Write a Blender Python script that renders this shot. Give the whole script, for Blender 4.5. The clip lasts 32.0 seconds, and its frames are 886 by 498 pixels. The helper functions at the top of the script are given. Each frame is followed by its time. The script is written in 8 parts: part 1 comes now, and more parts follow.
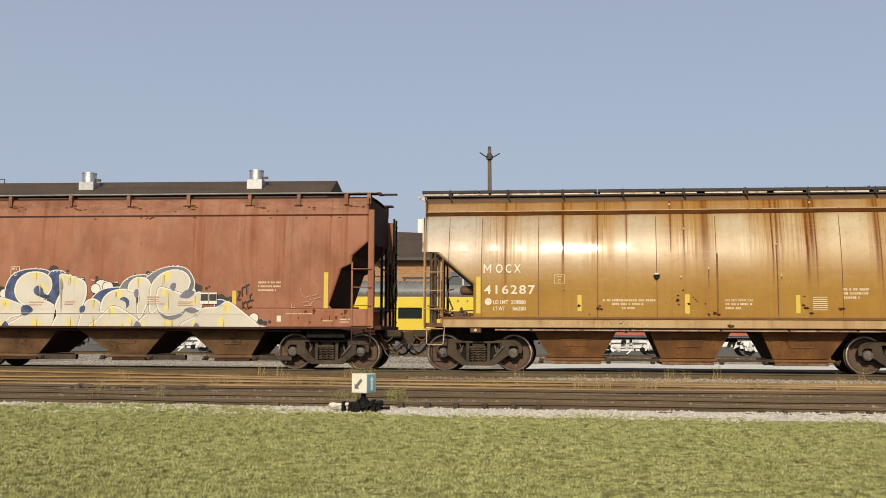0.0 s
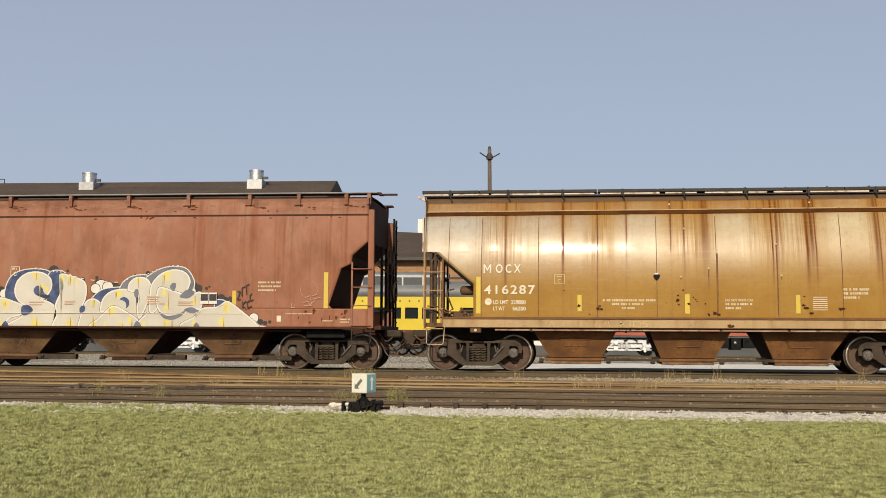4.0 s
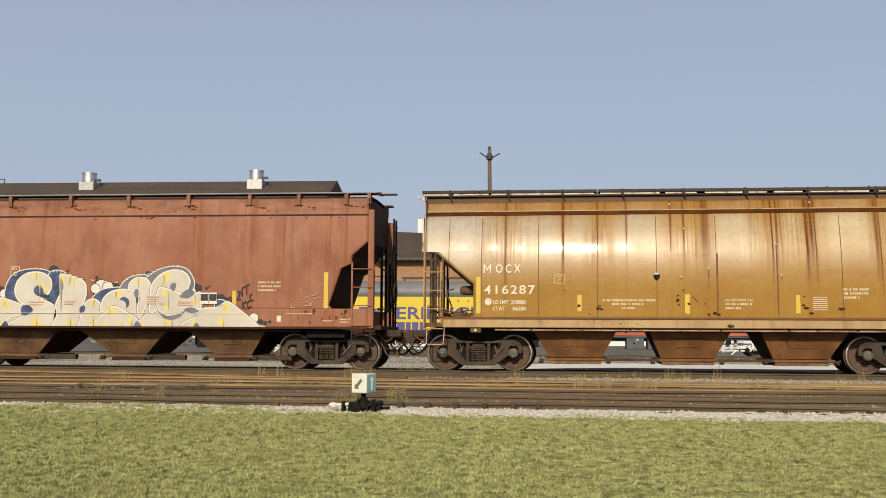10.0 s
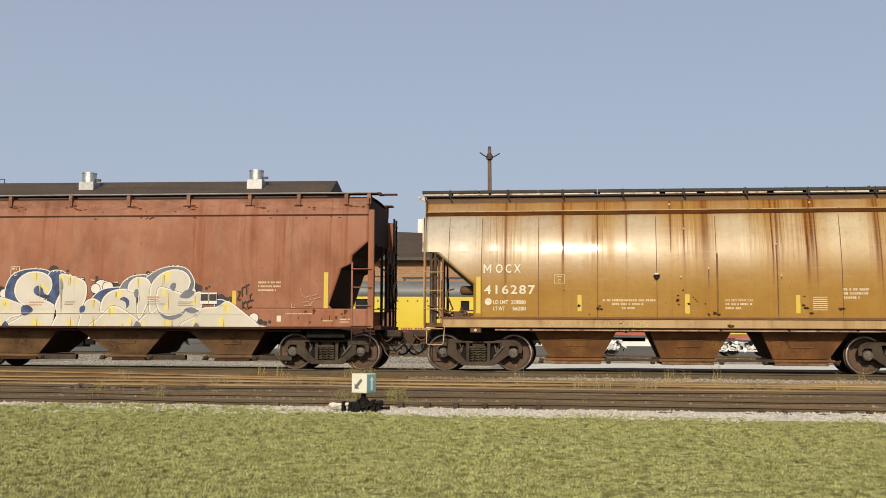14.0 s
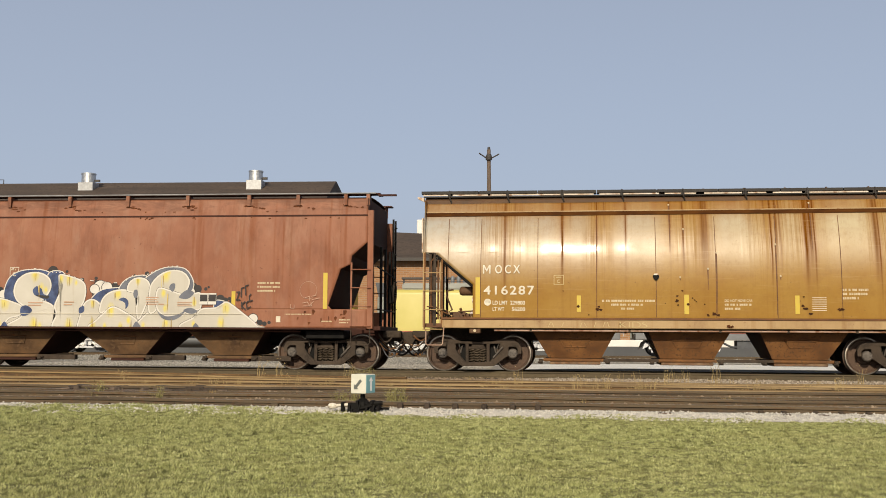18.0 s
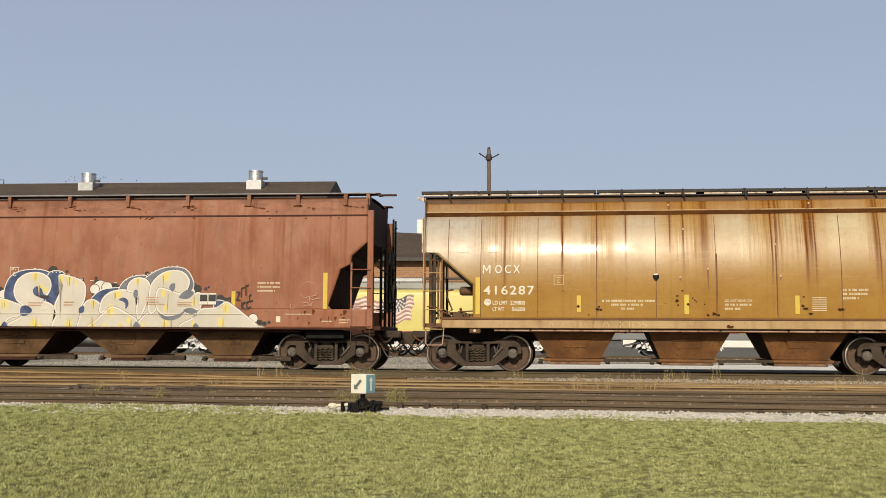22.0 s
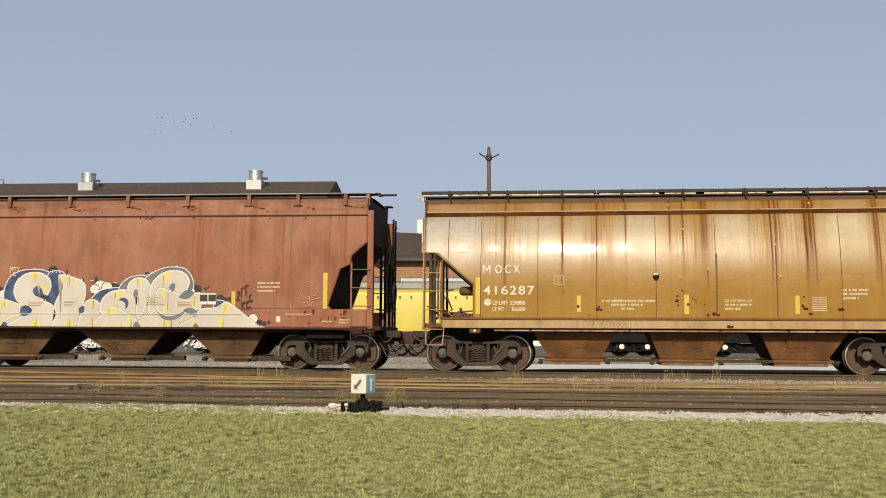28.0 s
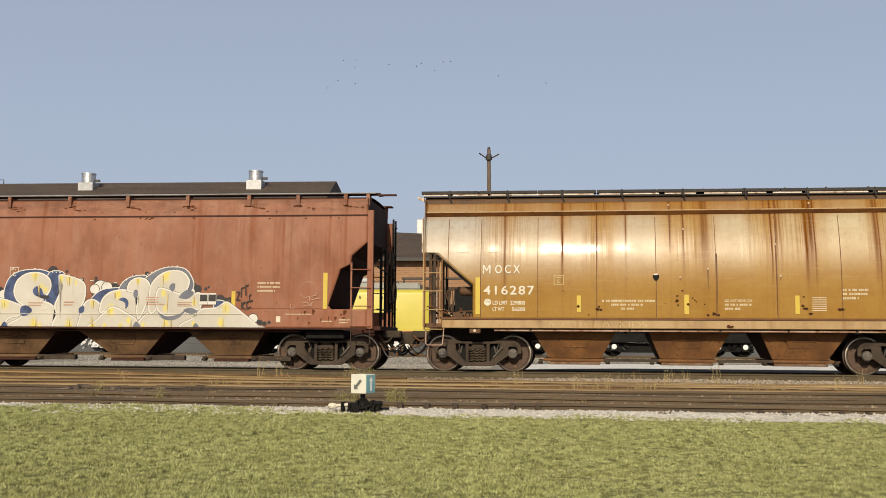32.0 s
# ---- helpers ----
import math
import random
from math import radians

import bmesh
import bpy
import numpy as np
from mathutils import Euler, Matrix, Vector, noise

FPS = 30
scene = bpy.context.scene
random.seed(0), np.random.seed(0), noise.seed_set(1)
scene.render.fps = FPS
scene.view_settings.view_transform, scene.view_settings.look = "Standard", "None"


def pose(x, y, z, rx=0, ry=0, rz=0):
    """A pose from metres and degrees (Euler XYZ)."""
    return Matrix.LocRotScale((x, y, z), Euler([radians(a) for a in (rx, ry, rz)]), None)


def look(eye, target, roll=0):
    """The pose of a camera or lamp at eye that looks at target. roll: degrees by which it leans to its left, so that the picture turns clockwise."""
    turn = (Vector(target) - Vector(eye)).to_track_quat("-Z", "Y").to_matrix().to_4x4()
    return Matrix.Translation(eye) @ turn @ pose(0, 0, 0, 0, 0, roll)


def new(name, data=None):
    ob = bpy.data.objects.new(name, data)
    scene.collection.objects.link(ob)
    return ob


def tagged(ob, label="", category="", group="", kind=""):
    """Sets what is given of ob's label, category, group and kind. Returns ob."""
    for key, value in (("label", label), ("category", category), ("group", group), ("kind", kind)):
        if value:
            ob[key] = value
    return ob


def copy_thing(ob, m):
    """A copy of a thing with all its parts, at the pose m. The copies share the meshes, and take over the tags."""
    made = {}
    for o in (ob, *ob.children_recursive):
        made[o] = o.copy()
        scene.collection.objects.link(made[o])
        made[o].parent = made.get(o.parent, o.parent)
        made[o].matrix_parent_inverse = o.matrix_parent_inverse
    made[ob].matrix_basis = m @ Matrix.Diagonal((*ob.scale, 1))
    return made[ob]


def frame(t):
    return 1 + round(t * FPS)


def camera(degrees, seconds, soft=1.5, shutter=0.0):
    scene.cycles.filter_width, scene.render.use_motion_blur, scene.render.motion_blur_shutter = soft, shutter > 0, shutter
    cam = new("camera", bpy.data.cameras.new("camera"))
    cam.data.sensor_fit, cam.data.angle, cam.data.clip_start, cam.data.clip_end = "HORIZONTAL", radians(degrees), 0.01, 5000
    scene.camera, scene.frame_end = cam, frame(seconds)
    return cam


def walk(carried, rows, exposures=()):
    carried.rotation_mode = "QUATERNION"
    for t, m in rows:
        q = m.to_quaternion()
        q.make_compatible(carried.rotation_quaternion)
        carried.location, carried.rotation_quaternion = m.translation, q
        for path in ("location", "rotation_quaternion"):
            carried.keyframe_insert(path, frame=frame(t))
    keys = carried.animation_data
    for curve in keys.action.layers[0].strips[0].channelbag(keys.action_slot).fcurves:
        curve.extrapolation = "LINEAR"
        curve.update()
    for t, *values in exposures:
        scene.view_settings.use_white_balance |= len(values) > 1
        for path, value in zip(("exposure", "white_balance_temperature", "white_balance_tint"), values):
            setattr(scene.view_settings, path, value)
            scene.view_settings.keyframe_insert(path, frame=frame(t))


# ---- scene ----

# ================= camera =================
cam = camera(45.93, 32.0, 0.9)
EYE_Z = 0.80
TILT = 4.912
VIEW_A = look((0, 0, EYE_Z), (0, 10, EYE_Z + 10 * math.tan(radians(TILT))), 0.344)
VIEW_B = look((0, 0, EYE_Z), (0.0065, 10, EYE_Z + 10 * math.tan(radians(TILT)) + 0.0055), 0.344)
walk(cam, [(0, VIEW_A), (14.5, VIEW_A), (16.5, VIEW_B), (32.0, VIEW_B)])

# ================= world, sun, exposure =================
SUN_EL, SUN_AZ = 27.0, 9.5      # degrees: height, and turn to the left of straight behind the camera
sun_dir = Vector((-math.sin(radians(SUN_AZ)) * math.cos(radians(SUN_EL)),
                  -math.cos(radians(SUN_AZ)) * math.cos(radians(SUN_EL)), math.sin(radians(SUN_EL))))
world = bpy.data.worlds.new("sky")
scene.world = world
world.use_nodes = True
wn = world.node_tree
sky = wn.nodes.new("ShaderNodeTexSky")
sky.sky_type = "NISHITA"
sky.sun_disc = False
sky.sun_elevation = radians(SUN_EL)
sky.sun_rotation = math.atan2(sun_dir.x, sun_dir.y)
sky.air_density, sky.dust_density, sky.ozone_density = 1.0, 5.0, 2.6
# evening haze: paler and greyer towards the horizon
geo = wn.nodes.new("ShaderNodeTexCoord")
sepz = wn.nodes.new("ShaderNodeSeparateXYZ")
wn.links.new(geo.outputs["Generated"], sepz.inputs[0])
haze = wn.nodes.new("ShaderNodeValToRGB")
for el, (pos, colr) in zip((haze.color_ramp.elements[0], haze.color_ramp.elements[1], haze.color_ramp.elements.new(0.3)),
                           ((0.0, (3.05, 3.25, 3.75, 1)), (0.42, (2.05, 2.65, 3.85, 1)), (0.12, (2.75, 3.1, 3.85, 1)))):
    el.position, el.color = pos, colr
wn.links.new(sepz.outputs["Z"], haze.inputs["Fac"])
mixer = wn.nodes.new("ShaderNodeMix")
mixer.data_type = "RGBA"
mixer.inputs["Factor"].default_value = 0.78
wn.links.new(sky.outputs["Color"], mixer.inputs["A"])
wn.links.new(haze.outputs["Color"], mixer.inputs["B"])
wn.links.new(mixer.outputs["Result"], wn.nodes["Background"].inputs["Color"])
wn.nodes["Background"].inputs["Strength"].default_value = 0.148
sun_data = bpy.data.lights.new("sun", "SUN")
sun_data.energy, sun_data.angle, sun_data.color = 3.9, radians(0.6), (1.0, 0.865, 0.655)
sun = new("sun", sun_data)
sun.matrix_world = look(tuple(sun_dir * 50), (0, 0, 0))
scene.view_settings.exposure = 0.12


# ================= materials =================
def nodes_of(name):
    m = bpy.data.materials.new(name)
    m.use_nodes = True
    nt = m.node_tree
    return m, nt, nt.nodes["Principled BSDF"]


def ramp(nt, fac, stops):
    r = nt.nodes.new("ShaderNodeValToRGB")
    els = r.color_ramp.elements
    while len(els) < len(stops):
        els.new(0.5)
    for e, (p, c) in zip(els, stops):
        e.position, e.color = p, (*c, 1)
    nt.links.new(fac, r.inputs["Fac"])
    return r.outputs["Color"]


def coords(nt, scale=(1, 1, 1), which="Object"):
    tc = nt.nodes.new("ShaderNodeTexCoord")
    mp = nt.nodes.new("ShaderNodeMapping")
    mp.inputs["Scale"].default_value = scale
    nt.links.new(tc.outputs[which], mp.inputs["Vector"])
    return mp.outputs["Vector"]


def noise_of(nt, scale, detail=4, vec=None, rough=0.55, warp=0.0):
    n = nt.nodes.new("ShaderNodeTexNoise")
    n.inputs["Scale"].default_value, n.inputs["Detail"].default_value = scale, detail
    n.inputs["Roughness"].default_value, n.inputs["Distortion"].default_value = rough, warp
    nt.links.new(vec if vec else coords(nt), n.inputs["Vector"])
    return n.outputs["Fac"]


def blend(nt, fac, a, b, kind="MIX"):
    x = nt.nodes.new("ShaderNodeMix")
    x.data_type, x.blend_type = "RGBA", kind
    for sock, v in ((x.inputs["Factor"], fac), (x.inputs["A"], a), (x.inputs["B"], b)):
        if isinstance(v, (tuple, list)):
            sock.default_value = (*v, 1)
        elif isinstance(v, (int, float)):
            sock.default_value = v
        else:
            nt.links.new(v, sock)
    return x.outputs["Result"]


def maths(nt, op, a, b=0.0, c=None):
    n = nt.nodes.new("ShaderNodeMath")
    n.operation = op
    for sock, v in zip(n.inputs, (a, b) if c is None else (a, b, c)):
        if isinstance(v, (int, float)):
            sock.default_value = v
        else:
            nt.links.new(v, sock)
    return n.outputs[0]


def bump(nt, bsdf, height, strength=0.3, dist=0.01):
    b = nt.nodes.new("ShaderNodeBump")
    b.inputs["Strength"].default_value, b.inputs["Distance"].default_value = strength, dist
    nt.links.new(height, b.inputs["Height"])
    nt.links.new(b.outputs["Normal"], bsdf.inputs["Normal"])


def surf(name, c1, c2, scale=6.0, rough=0.7, metal=0.0, c3=None, fine=60.0, bumps=0.25, dist=0.004, stretch=(1, 1, 1), vary=0.0, spec=0.5):
    """Two colours in large patches, a third in fine specks, with relief."""
    m, nt, p = nodes_of(name)
    v = coords(nt, stretch)
    big = noise_of(nt, scale, 5, v)
    col = ramp(nt, big, [(0.35, c1), (0.68, c2)])
    small = noise_of(nt, fine, 3, coords(nt))
    if c3:
        col = blend(nt, ramp(nt, small, [(0.52, (0, 0, 0)), (0.66, (1, 1, 1))]), col, c3)
    if vary:
        oi = nt.nodes.new("ShaderNodeObjectInfo")
        f = maths(nt, "MULTIPLY_ADD", oi.outputs["Random"], vary * 2, 1 - vary)
        hsv = nt.nodes.new("ShaderNodeHueSaturation")
        nt.links.new(f, hsv.inputs["Value"])
        nt.links.new(col, hsv.inputs["Color"])
        col = hsv.outputs["Color"]
    nt.links.new(col, p.inputs["Base Color"])
    r = maths(nt, "MULTIPLY_ADD", big, 0.25, rough - 0.12)
    nt.links.new(r, p.inputs["Roughness"])
    p.inputs["Metallic"].default_value = metal
    p.inputs["Specular IOR Level"].default_value = spec
    bump(nt, p, small, bumps, dist)
    return m


def car_paint(name, base, faded, rust, dark, streak_amt, rough, low, speckle=None):
    """Weathered car paint: patches, rust runs down the side, grime, dark dirt near the sill."""
    m, nt, p = nodes_of(name)
    pos = coords(nt)
    patch = noise_of(nt, 0.9, 6, pos, 0.62, 0.4)
    col = ramp(nt, patch, [(0.3, base), (0.72, faded)])
    # long thin runs
    run = noise_of(nt, 1.0, 6, coords(nt, (5.5, 0.4, 0.16)), 0.62)
    run_mask = ramp(nt, run, [(0.55, (0, 0, 0)), (0.66, (1, 1, 1))])
    fine = noise_of(nt, 1.0, 6, coords(nt, (30, 0.6, 0.24)), 0.62)
    fine_mask = ramp(nt, fine, [(0.54, (0, 0, 0)), (0.64, (1, 1, 1))])
    sep = nt.nodes.new("ShaderNodeSeparateXYZ")
    nt.links.new(pos, sep.inputs[0])
    if speckle:
        crumbs = maths(nt, "MULTIPLY", ramp(nt, noise_of(nt, 1.0, 6, coords(nt, (15, 1, 3.2)), 0.7), [(0.52, (0, 0, 0)), (0.68, (0.6, 0.6, 0.6))]),
                       ramp(nt, noise_of(nt, 0.75, 4, coords(nt, (1, 1, 0.8)), 0.6, 0.5), [(0.44, (0, 0, 0)), (0.60, (1, 1, 1))]))
        col = blend(nt, crumbs, col, speckle)
        pale = ramp(nt, noise_of(nt, 1.0, 5, coords(nt, (2.2, 0.5, 0.8)), 0.6), [(0.50, (0, 0, 0)), (0.72, (0.55, 0.55, 0.55))])
        col = blend(nt, pale, col, (0.29, 0.155, 0.098))
        band = maths(nt, "MINIMUM", maths(nt, "MAXIMUM", maths(nt, "MULTIPLY_ADD", sep.outputs["Z"], 6.0, -23.7), 0.0), 1.0)
        stain = ramp(nt, noise_of(nt, 1.0, 6, coords(nt, (1.3, 1, 5)), 0.7, 0.6), [(0.42, (0, 0, 0)), (0.62, (0.75, 0.75, 0.75))])
        col = blend(nt, maths(nt, "MULTIPLY", band, stain), col, (0.115, 0.040, 0.016))
    high = maths(nt, "MULTIPLY_ADD", sep.outputs["Z"], 0.34, -0.55)
    high = maths(nt, "MAXIMUM", maths(nt, "MINIMUM", high, 1.0), 0.25)
    amt = maths(nt, "MULTIPLY", maths(nt, "MULTIPLY", run_mask, high), streak_amt)
    col = blend(nt, amt, col, rust)
    amt2 = maths(nt, "MULTIPLY", maths(nt, "MULTIPLY", fine_mask, high), streak_amt * 0.3)
    col = blend(nt, amt2, col, dark)
    grime = noise_of(nt, 2.4, 6, coords(nt, (1, 1, 0.5)), 0.65)
    col = blend(nt, maths(nt, "MULTIPLY", ramp(nt, grime, [(0.48, (0, 0, 0)), (0.75, (1, 1, 1))]), low), col, dark)
    spot = noise_of(nt, 9.0, 4, pos)
    col = blend(nt, maths(nt, "MULTIPLY", ramp(nt, spot, [(0.68, (0, 0, 0)), (0.74, (1, 1, 1))]), 0.6), col, rust)
    nt.links.new(col, p.inputs["Base Color"])
    r = maths(nt, "MULTIPLY_ADD", run_mask, 0.22, rough)
    r = maths(nt, "MULTIPLY_ADD", grime, 0.12, r)
    nt.links.new(r, p.inputs["Roughness"])
    bump(nt, p, noise_of(nt, 30, 4, pos), 0.06, 0.003)
    return m


def tan_paint():
    """Caramel paint paler towards the roof from bleaching and painted-in sheen, with rust washed down from the eave in
    clusters and runs.
    """
    m, nt, p = nodes_of("tan_paint")
    pos = coords(nt)
    sep = nt.nodes.new("ShaderNodeSeparateXYZ")
    nt.links.new(pos, sep.inputs[0])
    X, Z = sep.outputs["X"], sep.outputs["Z"]

    def clamp(v, lo=0.0, hi=1.0):
        return maths(nt, "MAXIMUM", maths(nt, "MINIMUM", v, hi), lo)
    patch = noise_of(nt, 0.8, 6, coords(nt, (1.0, 1, 0.5)), 0.62, 0.4)
    col = ramp(nt, patch, [(0.3, (0.258, 0.130, 0.013)), (0.72, (0.308, 0.179, 0.032))])
    # pale panels high on the side: bleaching plus painted sky sheen; the lower half keeps its colour
    bleach_sheen = None
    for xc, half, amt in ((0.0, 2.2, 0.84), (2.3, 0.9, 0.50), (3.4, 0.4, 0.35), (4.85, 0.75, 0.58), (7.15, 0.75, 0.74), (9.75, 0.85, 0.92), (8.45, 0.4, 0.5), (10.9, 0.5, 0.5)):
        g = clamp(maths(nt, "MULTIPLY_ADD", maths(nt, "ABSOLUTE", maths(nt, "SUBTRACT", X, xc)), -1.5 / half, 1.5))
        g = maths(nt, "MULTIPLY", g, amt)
        bleach_sheen = g if bleach_sheen is None else maths(nt, "MAXIMUM", bleach_sheen, g)
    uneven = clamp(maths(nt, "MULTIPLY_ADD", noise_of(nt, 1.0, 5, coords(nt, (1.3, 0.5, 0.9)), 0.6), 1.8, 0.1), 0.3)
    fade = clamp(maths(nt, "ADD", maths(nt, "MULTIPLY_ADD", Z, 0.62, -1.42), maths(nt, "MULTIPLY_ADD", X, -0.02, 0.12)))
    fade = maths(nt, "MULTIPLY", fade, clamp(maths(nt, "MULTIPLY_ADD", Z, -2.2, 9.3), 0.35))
    bleach_sheen = maths(nt, "MULTIPLY", maths(nt, "MULTIPLY", maths(nt, "ADD", bleach_sheen, 0.12), uneven), fade)
    # chalky tone that carries the sheen, yellower towards the right
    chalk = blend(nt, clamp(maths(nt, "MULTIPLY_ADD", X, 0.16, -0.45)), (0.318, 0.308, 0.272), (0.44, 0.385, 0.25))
    col = blend(nt, bleach_sheen, col, chalk)
    high = clamp(maths(nt, "MULTIPLY_ADD", Z, 0.50, -0.95))
    # thin washes in clusters
    cluster = None
    for xc, half in ((1.45, 0.75), (3.85, 0.45), (6.15, 0.65), (8.25, 1.15), (10.45, 0.45)):
        c = clamp(maths(nt, "MULTIPLY_ADD", maths(nt, "ABSOLUTE", maths(nt, "SUBTRACT", X, xc)), -1.6 / half, 1.6))
        cluster = c if cluster is None else maths(nt, "MAXIMUM", cluster, c)
    fine = noise_of(nt, 1.0, 5, coords(nt, (17, 0.5, 0.17)), 0.65)
    thread = noise_of(nt, 1.0, 4, coords(nt, (48, 0.6, 0.28)), 0.6)
    wash = maths(nt, "MULTIPLY", ramp(nt, fine, [(0.44, (0, 0, 0)), (0.64, (1, 1, 1))]), maths(nt, "MULTIPLY", maths(nt, "MULTIPLY_ADD", cluster, 0.85, 0.15), high))
    col = blend(nt, maths(nt, "MULTIPLY", wash, 0.50), col, (0.225, 0.112, 0.016))
    hair = maths(nt, "MULTIPLY", ramp(nt, thread, [(0.53, (0, 0, 0)), (0.62, (1, 1, 1))]), maths(nt, "MULTIPLY", maths(nt, "MULTIPLY_ADD", cluster, 0.8, 0.12), high))
    col = blend(nt, maths(nt, "MULTIPLY", hair, 0.38), col, (0.160, 0.062, 0.006))
    # rust bleeding down from the roof edge
    lip = maths(nt, "MULTIPLY", clamp(maths(nt, "MULTIPLY_ADD", Z, 1.5, -5.5)), ramp(nt, noise_of(nt, 1.0, 5, coords(nt, (3.0, 0.5, 0.6)), 0.6), [(0.38, (0.25, 0.25, 0.25)), (0.62, (0.80, 0.80, 0.80))]))
    col = blend(nt, lip, col, (0.215, 0.078, 0.010))
    # single runs: place along the wagon, half width, lower end, weight
    wob = maths(nt, "MULTIPLY_ADD", noise_of(nt, 1.0, 3, coords(nt, (0.4, 0.5, 0.9))), 0.05, -0.025)
    xx = maths(nt, "ADD", X, wob)
    matte = maths(nt, "MAXIMUM", maths(nt, "MULTIPLY", wash, 0.5), hair)
    for xr, wid, low, wt in ((0.81, 0.02, 3.3, 0.4), (1.56, 0.055, 1.6, 0.75), (1.80, 0.03, 3.3, 0.7), (2.975, 0.05, 1.9, 1.0), (3.17, 0.025, 3.4, 0.6), (3.82, 0.03, 2.2, 0.9), (4.0, 0.025, 3.2, 0.7),
                             (4.52, 0.035, 2.4, 0.85), (5.595, 0.032, 2.7, 1.0), (5.906, 0.04, 2.2, 0.85), (6.40, 0.10, 2.2, 0.7), (6.47, 0.03, 2.5, 0.6), (7.51, 0.05, 3.2, 0.35), (7.84, 0.03, 3.0, 0.6),
                             (7.985, 0.032, 1.9, 1.0), (8.11, 0.045, 2.4, 0.8), (8.20, 0.025, 2.2, 0.6), (8.80, 0.07, 1.9, 1.0), (8.91, 0.08, 2.3, 0.9), (8.995, 0.03, 1.9, 0.9), (10.40, 0.07, 2.0, 0.75), (10.47, 0.03, 1.6, 0.8)):
        near = maths(nt, "ABSOLUTE", maths(nt, "SUBTRACT", xx, xr))
        fall = clamp(maths(nt, "MULTIPLY_ADD", Z, 0.9, -0.9 * low), 0.10)
        halo = maths(nt, "MULTIPLY", clamp(maths(nt, "MULTIPLY_ADD", near, -0.5 / wid, 1.1)), fall)
        col = blend(nt, maths(nt, "MULTIPLY", halo, 0.70 * wt), col, (0.205, 0.078, 0.007))
        core = maths(nt, "MULTIPLY", clamp(maths(nt, "MULTIPLY_ADD", near, -1.5 / wid, 1.35)), maths(nt, "MULTIPLY", fall, 0.92 * wt))
        core = maths(nt, "MULTIPLY", core, clamp(maths(nt, "MULTIPLY_ADD", thread, 3.2, -0.65), 0.45))
        col = blend(nt, core, col, (0.098, 0.028, 0.003))
        matte = maths(nt, "MAXIMUM", matte, core)
    # rubbed and scuffed low down, a few small rust spots
    grime = noise_of(nt, 2.2, 6, coords(nt, (0.8, 1, 1.6)), 0.68)
    col = blend(nt, maths(nt, "MULTIPLY", ramp(nt, grime, [(0.50, (0, 0, 0)), (0.78, (1, 1, 1))]), 0.28), col, (0.16, 0.062, 0.008))
    mottle = noise_of(nt, 1.0, 6, coords(nt, (9, 1, 6)), 0.75)
    col = blend(nt, ramp(nt, mottle, [(0.48, (0, 0, 0)), (0.72, (0.36, 0.36, 0.36))]), col, (0.200, 0.092, 0.011))
    rub = noise_of(nt, 1.0, 5, coords(nt, (1.2, 1, 16)), 0.7)
    col = blend(nt, ramp(nt, rub, [(0.56, (0, 0, 0)), (0.74, (0.30, 0.30, 0.30))]), col, (0.37, 0.26, 0.11))
    spot = noise_of(nt, 11.0, 5, pos, 0.65)
    col = blend(nt, maths(nt, "MULTIPLY", ramp(nt, spot, [(0.67, (0, 0, 0)), (0.73, (1, 1, 1))]), 0.6), col, (0.10, 0.032, 0.005))
    nt.links.new(col, p.inputs["Base Color"])
    r = maths(nt, "MULTIPLY_ADD", wash, 0.16, 0.27)
    nt.links.new(maths(nt, "MULTIPLY_ADD", grime, 0.16, r), p.inputs["Roughness"])
    shine = clamp(maths(nt, "MULTIPLY_ADD", matte, -1.15, 1.0))
    nt.links.new(maths(nt, "MULTIPLY", shine, 0.36), p.inputs["Specular IOR Level"])
    nt.links.new(maths(nt, "MULTIPLY", shine, 0.10), p.inputs["Coat Weight"])
    p.inputs["Coat Roughness"].default_value = 0.12
    # upright brush marks and dents spread the shine along the wagon
    along = nt.nodes.new("ShaderNodeVectorTransform")
    along.vector_type, along.convert_from, along.convert_to = "VECTOR", "OBJECT", "WORLD"
    along.inputs[0].default_value = (1, 0, 0)
    nt.links.new(along.outputs[0], p.inputs["Tangent"])
    p.inputs["Anisotropic"].default_value = 0.5
    bump(nt, p, noise_of(nt, 30, 4, pos), 0.06, 0.003)
    return m


M = {}
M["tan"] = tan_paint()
M["tan_sill"] = car_paint("tan_sill_paint", (0.29, 0.180, 0.064), (0.385, 0.265, 0.125), (0.16, 0.05, 0.008), (0.15, 0.065, 0.02), 0.75, 0.45, 0.6)
M["tan_roof"] = surf("tan_roof", (0.060, 0.030, 0.013), (0.105, 0.055, 0.024), 1.5, 0.75, c3=(0.085, 0.036, 0.013), fine=12, stretch=(1, 1, 0.3))
M["brown"] = car_paint("oxide_paint", (0.200, 0.066, 0.028), (0.272, 0.110, 0.056), (0.118, 0.036, 0.014), (0.105, 0.038, 0.021), 0.30, 0.6, 0.36, speckle=(0.150, 0.050, 0.016))
M["brown_roof"] = surf("oxide_roof", (0.075, 0.030, 0.020), (0.12, 0.05, 0.03), 2.0, 0.8, c3=(0.07, 0.026, 0.016), fine=9, spec=0.25)
# darker oxide copy; shade on ends, flanks and underside is in its colour
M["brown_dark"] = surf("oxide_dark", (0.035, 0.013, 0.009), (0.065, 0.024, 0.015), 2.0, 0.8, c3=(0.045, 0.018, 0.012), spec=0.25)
M["chute_l"] = surf("oxide_chute", (0.062, 0.032, 0.014), (0.172, 0.094, 0.040), 2.2, 0.85, c3=(0.125, 0.073, 0.034), fine=11)
